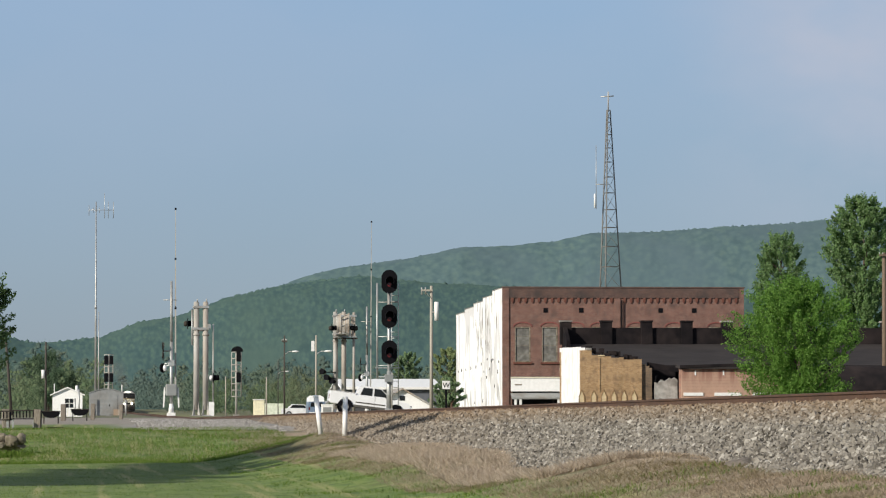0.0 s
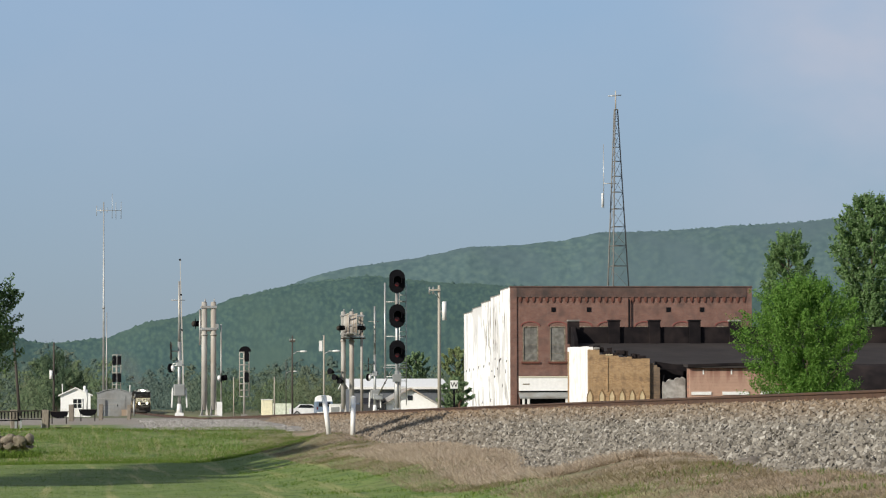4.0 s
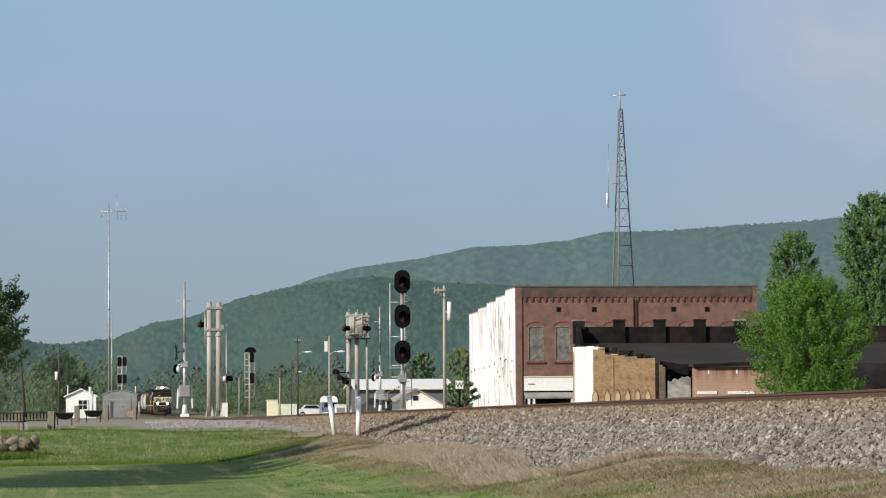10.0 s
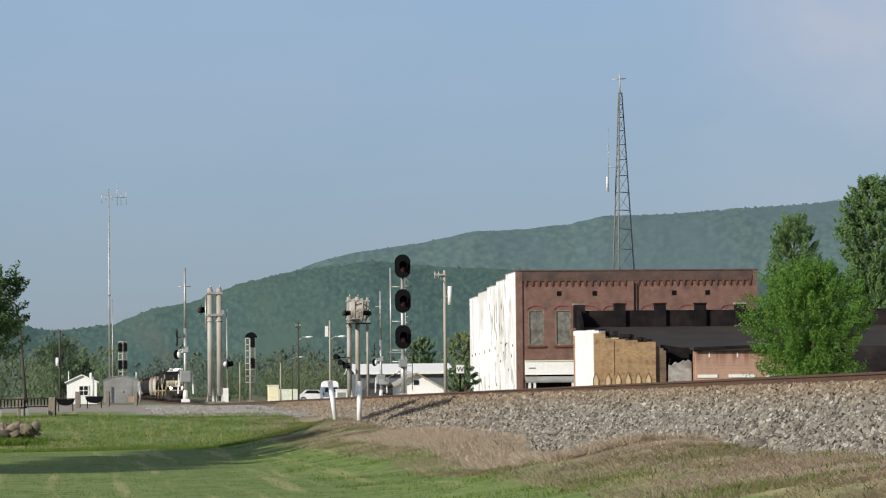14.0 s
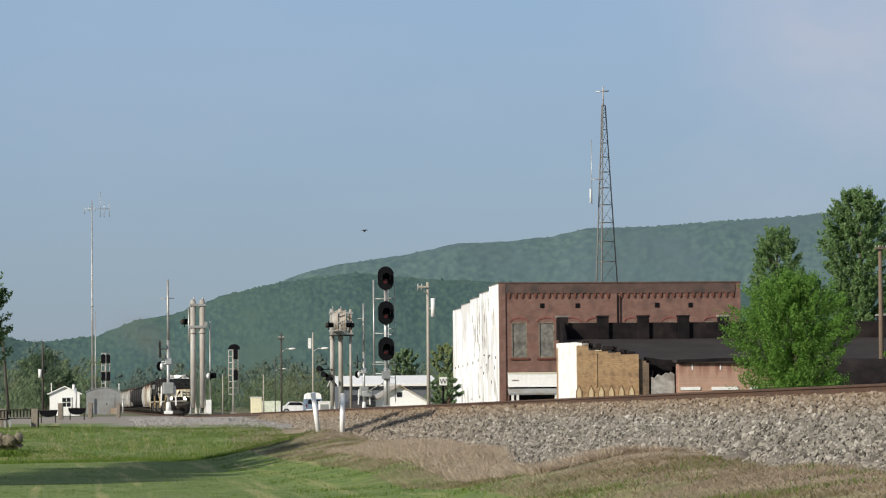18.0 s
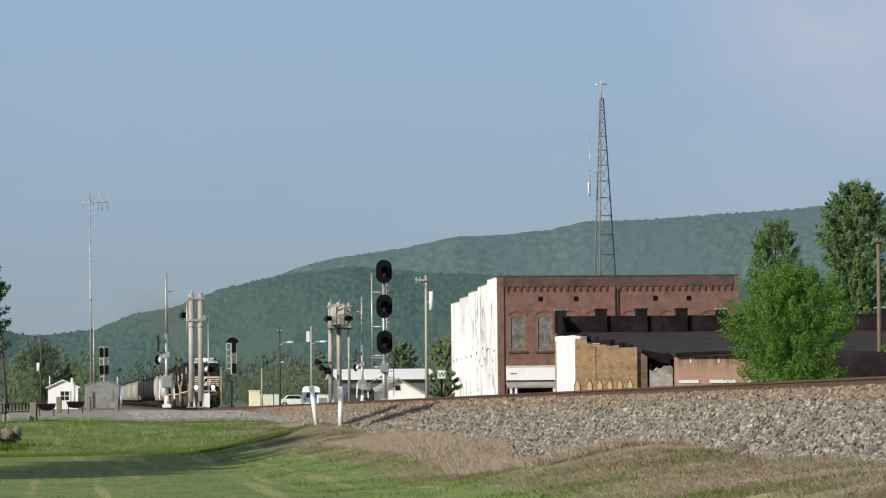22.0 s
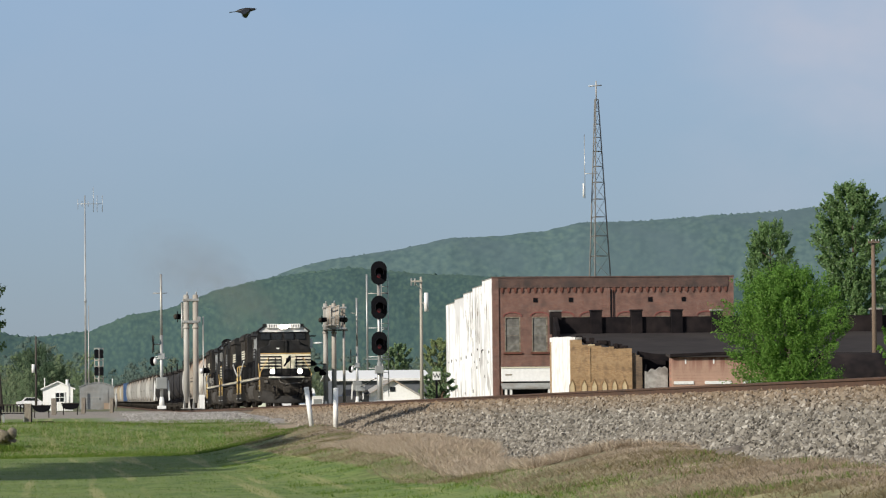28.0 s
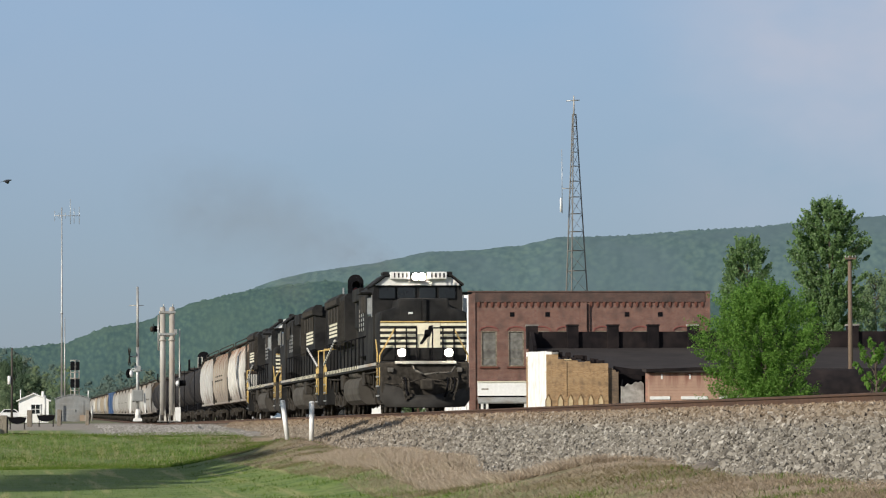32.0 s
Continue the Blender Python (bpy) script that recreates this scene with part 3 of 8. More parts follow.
def build_ground():
    right = graded(-8.0, 20.0, 0.4, 1.16, 4200)
    xs = sorted([-8.0 - (v + 8.0) for v in graded(-8.0, -7.5, 0.5, 1.35, 4200)[1:]] + right)
    ys = [-600, -200, -60, -10, 10, 22] + graded(26.0, 262.0, 0.9, 1.12, 4600)
    xs, ys = np.array(xs), np.array(ys)
    X, Y = np.meshgrid(xs, ys)
    Z = ground_z(X, Y)
    V = np.stack([X, Y, Z], -1).reshape(-1, 3)
    nx = len(xs)
    i = (np.arange(len(ys) - 1)[:, None] * nx + np.arange(nx - 1)[None, :]).ravel()
    F = np.stack([i, i + 1, i + nx + 1, i + nx], -1)
    ob = new("ground", from_arrays("ground", V, F, ground_material(), True))
    tagged(ob, "mown green lawn rising to a brown grass verge and pale road", "ground", kind="structure")


build_ground()


def ico():
    """Unit icosahedron as arrays."""
    bm = bmesh.new()
    bmesh.ops.create_icosphere(bm, subdivisions=1, radius=1.0)
    v = np.array([q.co[:] for q in bm.verts])
    f = np.array([[q.index for q in face.verts] for face in bm.faces])
    bm.free()
    return v, f


def lumps(centres, sizes, rough=0.25, squash=(1, 1, 1), seed=1, shape=None, tumble=False):
    """Joined irregular stones or clumps: arrays of vertices and triangles."""
    r = np.random.default_rng(seed)
    v, f = shape or ico()
    n = len(centres)
    dirs = v[None] * (1 + rough * r.uniform(-1, 1, (n, len(v), 1)))
    s = np.asarray(sizes)[:, None, None] * r.uniform(0.7, 1.3, (n, 1, 3)) * np.array(squash)
    ang = r.uniform(0, 2 * np.pi, n)
    c, d = np.cos(ang)[:, None], np.sin(ang)[:, None]
    P = dirs * s
    if tumble:
        q = r.normal(0, 1, (n, 4))
        w, i, j, k = (q / np.linalg.norm(q, axis=1)[:, None]).T
        turn = np.array([[1 - 2 * (j * j + k * k), 2 * (i * j - k * w), 2 * (i * k + j * w)],
                         [2 * (i * j + k * w), 1 - 2 * (i * i + k * k), 2 * (j * k - i * w)],
                         [2 * (i * k - j * w), 2 * (j * k + i * w), 1 - 2 * (i * i + j * j)]]).transpose(2, 0, 1)
        P = np.einsum("nab,nvb->nva", turn, P)
    P = np.stack([P[..., 0] * c - P[..., 1] * d, P[..., 0] * d + P[..., 1] * c, P[..., 2]], -1) + np.asarray(centres)[:, None, :]
    F = (f[None] + (np.arange(n) * len(v))[:, None, None]).reshape(-1, 3)
    return P.reshape(-1, 3), F


# ---- the railway line ----
OCTA = (np.array([(1, 0, 0), (0, 1, 0), (-1, 0, 0), (0, -1, 0), (0, 0, 1), (0, 0, -1)], float),
        np.array([(0, 1, 4), (1, 2, 4), (2, 3, 4), (3, 0, 4), (1, 0, 5), (2, 1, 5), (3, 2, 5), (0, 3, 5)]))


CHIP = (np.array([(x, y, z) for z in (-0.8, 0.8) for x, y in ((-0.8, -0.8), (0.8, -0.8), (0.8, 0.8), (-0.8, 0.8))], float),
        np.array([(0, 2, 1), (0, 3, 2), (4, 5, 6), (4, 6, 7), (0, 1, 5), (0, 5, 4), (1, 2, 6), (1, 6, 5), (2, 3, 7), (2, 7, 6), (3, 0, 4), (3, 4, 7)]))


def ballast_z(x, rail):
    """Cross-section of the ballast bed: a flat crown and two shoulders."""
    d = np.abs(x - TRACK_X)
    return rail - 0.235 - 0.60 * np.clip(d - 1.75, 0, 9)


def build_track():
    # ballast bed
    ds = np.array([-4.6, -4.0, -3.4, -2.8, -2.2, -1.75, -1.0, 0, 1.0, 1.75, 2.2, 2.8, 3.4])
    ys = np.array(graded(24.0, 420.0, 6.0, 1.10, 1700))
    X, Y = np.meshgrid(TRACK_X + ds, ys)
    R = RAIL_TOP_Z + 0.0042 * np.maximum(0, Y - 400)
    Z = ballast_z(X, R) + 0.015 * np.sin(Y * 1.7 + X * 3)
    V = np.stack([X, Y, Z], -1).reshape(-1, 3)
    n = len(ds)
    i = (np.arange(len(ys) - 1)[:, None] * n + np.arange(n - 1)[None, :]).ravel()
    F = np.stack([i, i + 1, i + n + 1, i + n], -1)
    bed_mat = surface("ballast_bed", (0.20, 0.178, 0.152), (0.12, 0.106, 0.09), 0.95, 0.0, 9.0, grime=(0.17, 0.122, 0.082), gscale=0.25)
    bed = tagged(new("ballast_bed", from_arrays("ballast_bed", V, F, bed_mat, True)), "crushed grey limestone ballast under the track", "ballast", kind="structure")
    # stones
    def stones(y0, y1, count, size, seed):
        r = np.random.default_rng(seed)
        y = y0 + (y1 - y0) * r.uniform(0, 1, count) ** 1.25
        d = -1.15 - r.uniform(0, 1, count) * 3.15
        x = TRACK_X + d
        rail = RAIL_TOP_Z + 0.0042 * np.maximum(0, y - 400)
        z = ballast_z(x, rail) + r.uniform(-0.03, 0.045, count)
        keep = (z > ground_z(x, y) - 0.05) & ((np.abs(d) < 3.6) | (r.uniform(0, 1, count) < 0.5))
        return np.stack([x, y, z], -1)[keep], (size * r.uniform(0.6, 1.45, count))[keep]
    mat = island_mat("limestone_ballast", [(0.0, (0.085, 0.076, 0.064)), (0.3, (0.190, 0.173, 0.147)), (0.85, (0.262, 0.242, 0.208)), (1.0, (0.43, 0.405, 0.36))], 0.9)
    # rust dust from the rail settles on the stones beside it
    nt = mat.node_tree
    bs = nt.nodes["Principled BSDF"]
    colour = bs.inputs["Base Color"].links[0].from_socket
    tc = nt.nodes.new("ShaderNodeTexCoord")
    sep = nt.nodes.new("ShaderNodeSeparateXYZ")
    nt.links.new(tc.outputs["Object"], sep.inputs[0])
    mr = nt.nodes.new("ShaderNodeMapRange")
    mr.inputs["From Min"].default_value, mr.inputs["From Max"].default_value = TRACK_X - 2.35, TRACK_X - 1.3
    mr.inputs["To Max"].default_value = 0.82
    nt.links.new(sep.outputs["X"], mr.inputs["Value"])
    # fouled, earthy ballast towards the crossing
    foul = nt.nodes.new("ShaderNodeMapRange")
    foul.inputs["From Min"].default_value, foul.inputs["From Max"].default_value = 82.0, 125.0
    foul.inputs["To Max"].default_value = 0.48
    nt.links.new(sep.outputs["Y"], foul.inputs["Value"])
    colour = mixed(nt, foul.outputs[0], colour, (0.245, 0.192, 0.140))
    nt.links.new(mixed(nt, mr.outputs[0], colour, (0.25, 0.158, 0.082)), bs.inputs["Base Color"])
    c1, s1 = stones(38, 84, 68000, 0.0288, 3)
    c2, s2 = stones(84, 215, 28000, 0.043, 4)
    r = np.random.default_rng(6)
    x3, y3 = r.uniform(3.2, 9.8, 9000), r.uniform(164, 206, 9000)
    c3, s3 = np.stack([x3, y3, ground_z(x3, y3) + 0.01], -1), r.uniform(0.03, 0.09, 9000)
    P, F = lumps(c3, s3 * 0.75, 0.38, (1.25, 1.1, 0.85), 7, OCTA)
    pale = island_mat("pale_road_gravel", [(0.0, (0.15, 0.14, 0.125)), (0.5, (0.26, 0.245, 0.225)), (1.0, (0.42, 0.405, 0.38))], 0.9)
    tagged(new("road_gravel", from_arrays("road_gravel", P, F, pale)), "pale grey gravel beside the road crossing", "gravel", kind="stuff")
    P, F = lumps(np.concatenate([c1, c2]), np.concatenate([s1, s2]), 0.40, (1.25, 0.95, 0.75), 5, CHIP, True)
    tagged(new("ballast_stones", from_arrays("ballast_stones", P, F, mat)), "loose grey ballast stones on the track shoulder", "ballast", kind="stuff")
    # rails: a rolled section, swept along the line
    sec = [(-0.076, 0), (-0.076, 0.012), (-0.02, 0.03), (-0.009, 0.045), (-0.009, 0.125), (-0.036, 0.142), (-0.036, 0.170), (-0.026, 0.180),
           (0.026, 0.180), (0.036, 0.170), (0.036, 0.142), (0.009, 0.125), (0.009, 0.045), (0.02, 0.03), (0.076, 0.012), (0.076, 0)]
    for side in (-1, 1):
        ob = thing("rail", pose(TRACK_X + side * 0.755, 0, 0), "rusty brown steel rail with a worn top", "rail", "rails of the line", "structure")
        body, top = bmesh.new(), bmesh.new()
        for y0, y1 in ((22, 130), (130, 400), (400, 800), (800, 1700)):
            lo = [body.verts.new((p, y0, rail_z(y0) - 0.180 + q)) for p, q in sec]
            hi = [body.verts.new((p, y1, rail_z(y1) - 0.180 + q)) for p, q in sec]
            for k in range(len(sec)):
                j = (k + 1) % len(sec)
                body.faces.new((lo[k], lo[j], hi[j], hi[k]))
            zz = [rail_z(y0), rail_z(y1)]
            q = [top.verts.new(p) for p in ((-0.026, y0, zz[0] + 0.003), (0.026, y0, zz[0] + 0.003), (0.026, y1, zz[1] + 0.003), (-0.026, y1, zz[1] + 0.003))]
            top.faces.new(q)
        bmesh.ops.recalc_face_normals(body, faces=body.faces[:])
        part("rail_body", body, RUST, ob)
        part("running_surface", top, RAIL_TOP, ob, "dark polished running surface")


def build_ties():
    """Sleepers: the nearest singly, the far ones joined."""
    mother = thing("sleepers", pose(TRACK_X, 0, 0), "dark creosoted wooden sleepers under the rails", "sleepers", kind="structure")
    me = mesh_of("sleeper", boxed(-1.3, 1.3, -0.11, 0.11, -0.17, 0, 0.012), TIE)
    y = 36.0
    for k in range(170):
        ob = new("sleeper", me)
        ob.parent = mother
        ob.matrix_basis = pose(random.uniform(-0.05, 0.05), y, rail_z(y) - 0.178, 0, 0, random.uniform(-1, 1))
        y += 0.53
    bm = bmesh.new()
    while y < 420:
        box(bm, -1.3, 1.3, y - 0.11, y + 0.11, rail_z(y) - 0.33, rail_z(y) - 0.18)
        y += 0.53
    tagged(part("far_sleepers", bm, TIE, mother), kind="stuff")


build_track()
build_ties()


# ---- grass on the verge and lawn ----
def blades(name, label, xs, ys, count, size, mat, seed, lean=0.5, bare=(-1.0, 0.7)):
    r = np.random.default_rng(seed)
    y = ys[0] + (ys[1] - ys[0]) * r.uniform(0, 1, count) ** 1.5
    x = r.uniform(xs[0], xs[1], count)
    patch = wave(x, y, 1.3, seed) + 0.6 * wave(x, y, 0.45, seed + 1.0)
    keep = patch > r.uniform(*bare, count)
    x, y = x[keep], y[keep]
    n = len(x)
    z = ground_z(x, y) - 0.02
    h = size * r.uniform(0.5, 1.4, n)
    a = r.uniform(0, 2 * np.pi, n)
    w = 0.005 + 0.06 * h * r.uniform(0.4, 1.0, n)
    tx, ty = r.normal(0, lean, n) * h, r.normal(0, lean, n) * h
    base = np.stack([x, y, z], -1)
    off = np.stack([np.cos(a) * w, np.sin(a) * w, np.zeros(n)], -1)
    tip = base + np.stack([tx, ty, h], -1)
    V = np.stack([base - off, base + off, tip], 1).reshape(-1, 3)
    F = np.arange(3 * n).reshape(-1, 3)
    tagged(new(name, from_arrays(name, V, F, mat)), label, "grass", kind="stuff")


DEAD = island_mat("dead_grass", [(0.0, (0.19, 0.148, 0.10)), (0.45, (0.32, 0.258, 0.18)), (1.0, (0.48, 0.395, 0.30))], 0.9, 0.3, (0.20, 0.165, 0.085), 0.45, (1, 0.45, 1))
STRAW = island_mat("pale_straw", [(0.0, (0.32, 0.255, 0.185)), (0.5, (0.47, 0.385, 0.29)), (1.0, (0.66, 0.56, 0.44))], 0.9, 0.35)
GREEN = island_mat("lawn_blades", [(0.0, (0.055, 0.105, 0.014)), (0.6, (0.11, 0.18, 0.026)), (1.0, (0.19, 0.25, 0.06))], 0.8, 0.25)
blades("verge_grass", "dry brown grass on the bank below the track", (6.5, 10.2), (34, 150), 190000, 0.07, DEAD, 2, 1.3)
blades("verge_straw", "tall pale dry grass in tufts along the ballast foot", (7.5, 9.9), (58, 108), 110000, 0.135, STRAW, 21, 1.0)
blades("verge_weeds", "green weeds among dry grass on the bank", (4.6, 9.7), (34, 130), 90000, 0.075, GREEN, 5, 0.5, (0.1, 0.75))
blades("lawn_grass", "short mown green lawn grass", (-4.0, 7.6), (48, 140), 60000, 0.05, GREEN, 8)
blades("bank_grass", "longer green grass on the bank by the road", (-5.0, 9.0), (132, 174), 80000, 0.115, GREEN, 9)
blades("headwall_grass", "long dark grass before the stone headwall", (-4.6, -1.5), (141.2, 143.7), 5000, 0.24, GREEN, 15)
blades("bank_straw", "dry straw among the long grass of the bank", (-5.0, 9.0), (136, 168), 14000, 0.10, DEAD, 14)


def crown_leaves(clumps, radius, per, size, seed, sprays=None):
    """Leaves round clump centres: quads with random lie."""
    r = np.random.default_rng(seed)
    c = np.repeat(np.asarray(clumps), per, 0)
    rad = np.repeat(np.asarray(radius), per)
    n = len(c)
    d = r.normal(0, 1, (n, 3))
    d /= np.linalg.norm(d, axis=1)[:, None]
    off = d * (rad * r.uniform(0.35, 1.0, n) ** 0.6)[:, None]
    if sprays is not None:      # clumps drawn out along their twigs
        k = np.repeat(np.asarray(sprays), per, 0)
        k /= np.linalg.norm(k, axis=1)[:, None] + 1e-6
        al = (off * k).sum(1)[:, None]
        off = (off - al * k) * 0.62 + al * k * 1.75
    p = c + off
    a = d * 0.7 + r.normal(0, 0.6, (n, 3))
    a /= np.linalg.norm(a, axis=1)[:, None]
    u = np.cross(a, r.normal(0, 1, (n, 3)))
    u /= np.linalg.norm(u, axis=1)[:, None]
    v = np.cross(a, u)
    s = size * r.uniform(0.6, 1.3, n)[:, None]
    q = np.stack([p - u * s, p - v * s * 0.55, p + u * s, p + v * s * 0.55], 1)
    return q.reshape(-1, 3), np.arange(4 * n).reshape(-1, 4)


# ---- hills and woods ----
def spline(points):
    p = np.array(points, float)
    return lambda v: np.interp(v, p[:, 0], p[:, 1])


def canopy(x, y, size, seed):
    """Rounded treetops: smooth random heights on a lattice, two sizes."""
    out = 0.0
    for k, (c, w) in enumerate(((size, 1.0), (size * 0.55, 0.5))):
        u, v = x / c + 37.1 * k, y / (c * 3.6) + 11.7 * k
        i, j = np.floor(u).astype(int), np.floor(v).astype(int)
        p, q = u - i, v - j
        p, q = p * p * (3 - 2 * p), q * q * (3 - 2 * q)
        h = lambda m, n: np.modf(np.abs(np.sin(m * 127.1 + n * 311.7 + seed) * 43758.5453))[0]
        out = out + w * ((h(i, j) * (1 - p) + h(i + 1, j) * p) * (1 - q) + (h(i, j + 1) * (1 - p) + h(i + 1, j + 1) * p) * q - 0.5)
    return out


def blob(n=7):
    """A rounded crown: a closed low-poly dome with a skirt."""
    v = [(math.cos(a), math.sin(a), -0.35) for a in (2 * math.pi * k / n for k in range(n))]
    v += [(0.78 * math.cos(a), 0.78 * math.sin(a), 0.55) for a in (2 * math.pi * (k + 0.5) / n for k in range(n))] + [(0, 0, 1.0)]
    f = []
    for k in range(n):
        j = (k + 1) % n
        f += [(k, j, n + k), (j, n + j, n + k), (n + k, n + j, 2 * n)]
    return np.array(v, float), np.array(f)


def hill(name, label, dist, crest, depth, mat, rows, cols, tree, seed, foot):
    """A wooded ridge; crest gives height over bearing (degrees from the line)."""
    line = spline(crest)

    def height(b, t):
        h = line(b) + 0.65 * tree
        d = dist + (t - 1) * depth
        x, y = d * np.sin(np.radians(b)), d * np.cos(np.radians(b))
        prof = np.where(t <= 1, np.sin(np.clip(t, 0, 1) * np.pi / 2) ** 1.15, 1 - 0.35 * (t - 1))
        folds = np.clip(t * (1.02 - t) * 4, 0, 1) * (h - foot)
        z = foot + (h - foot) * prof + wave(x, y * 0.5, dist * 0.03, seed) * 0.030 * folds
        return x, y, z

    bearing = np.linspace(crest[0][0], crest[-1][0], cols)
    ts = np.concatenate([np.linspace(0.05, 1.06, rows), [1.2, 1.6]])
    B, T = np.meshgrid(bearing, ts)
    X, Y, Z = height(B, T)
    Z = Z + tree * 0.30 * canopy(np.radians(B) * dist, T * depth, tree * 2.4, seed)
    V = np.stack([X, Y, Z], -1).reshape(-1, 3)
    n = len(bearing)
    i = (np.arange(len(ts) - 1)[:, None] * n + np.arange(n - 1)[None, :]).ravel()
    F = np.stack([i, i + 1, i + n + 1, i + n], -1)
    tagged(new(name, from_arrays(name, V, F, mat, True)), label, "hill", kind="structure")
    # single trees that break the skyline
    r = np.random.default_rng(seed)
    b = r.uniform(crest[0][0], crest[-1][0], 2200)
    x, y, z = height(b, 0 * b + 1.0)
    P, F = lumps(np.stack([x, y, z - tree * 0.1], -1), tree * 0.55 * r.uniform(0.3, 1.15, 2200), 0.25, (1.1, 1, 0.9), seed + 1, blob())
    tagged(new(name + "_trees", from_arrays(name + "_trees", P, F, mat, True)), "broadleaf trees along the crest of the ridge", "woods", kind="stuff")


# air haze is mixed into both woods' colours, paler and bluer on the ridge
FAR_WOODS = woods_mat("hazed_far_woods", [(0.12, (0.079, 0.125, 0.134)), (0.30, (0.094, 0.146, 0.148)), (0.48, (0.111, 0.166, 0.155))], (0.098, 0.142, 0.158), 0.010, 0.24, soft=(0.7, 0.30))
NEAR_WOODS = woods_mat("hazed_hill_woods", [(0.12, (0.052, 0.092, 0.093)), (0.30, (0.065, 0.110, 0.105)), (0.48, (0.082, 0.133, 0.112))], (0.080, 0.125, 0.106), 0.014, 0.36, soft=(0.7, 0.30))
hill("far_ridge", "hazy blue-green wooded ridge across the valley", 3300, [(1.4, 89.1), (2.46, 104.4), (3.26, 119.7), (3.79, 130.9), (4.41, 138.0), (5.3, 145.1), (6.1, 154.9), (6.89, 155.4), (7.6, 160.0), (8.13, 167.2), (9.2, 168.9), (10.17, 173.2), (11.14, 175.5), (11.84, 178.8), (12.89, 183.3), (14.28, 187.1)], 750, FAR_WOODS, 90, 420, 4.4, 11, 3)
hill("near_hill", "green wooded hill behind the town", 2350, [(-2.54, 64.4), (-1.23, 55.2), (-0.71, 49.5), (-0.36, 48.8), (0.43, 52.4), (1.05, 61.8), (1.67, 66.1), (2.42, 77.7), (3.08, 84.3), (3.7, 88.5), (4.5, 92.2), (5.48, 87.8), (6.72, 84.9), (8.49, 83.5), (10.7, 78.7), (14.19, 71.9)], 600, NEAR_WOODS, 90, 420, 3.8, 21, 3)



# ---- buildings ----
def wall_cells(bm, x0, x1, z0, z1, openings, y0, y1):
    """A wall in the xz plane, y0 to y1 thick, with rectangular openings through it."""
    xs = sorted({x0, x1, *[v for o in openings for v in o[:2]]})
    zs = sorted({z0, z1, *[v for o in openings for v in o[2:]]})
    for a, b in zip(xs, xs[1:]):
        run = None
        for c, d in zip(zs, zs[1:]):
            mx, mz = (a + b) / 2, (c + d) / 2
            hole = any(o[0] < mx < o[1] and o[2] < mz < o[3] for o in openings)
            if hole:
                if run:
                    box(bm, a, b, y0, y1, *run)
                run = None
            else:
                run = (run[0], d) if run else (c, d)
        if run:
            box(bm, a, b, y0, y1, *run)
    return bm


def arch_outline(w, h, rise, n=7):
    """A segmental-headed opening outline, from the sill's left corner."""
    pts = [(-w / 2, 0), (w / 2, 0), (w / 2, h - rise)]
    for i in range(1, n):
        u = i / n
        pts.append((w / 2 - w * u, h - rise + rise * math.sin(math.pi * u)))
    return pts + [(-w / 2, h - rise)]


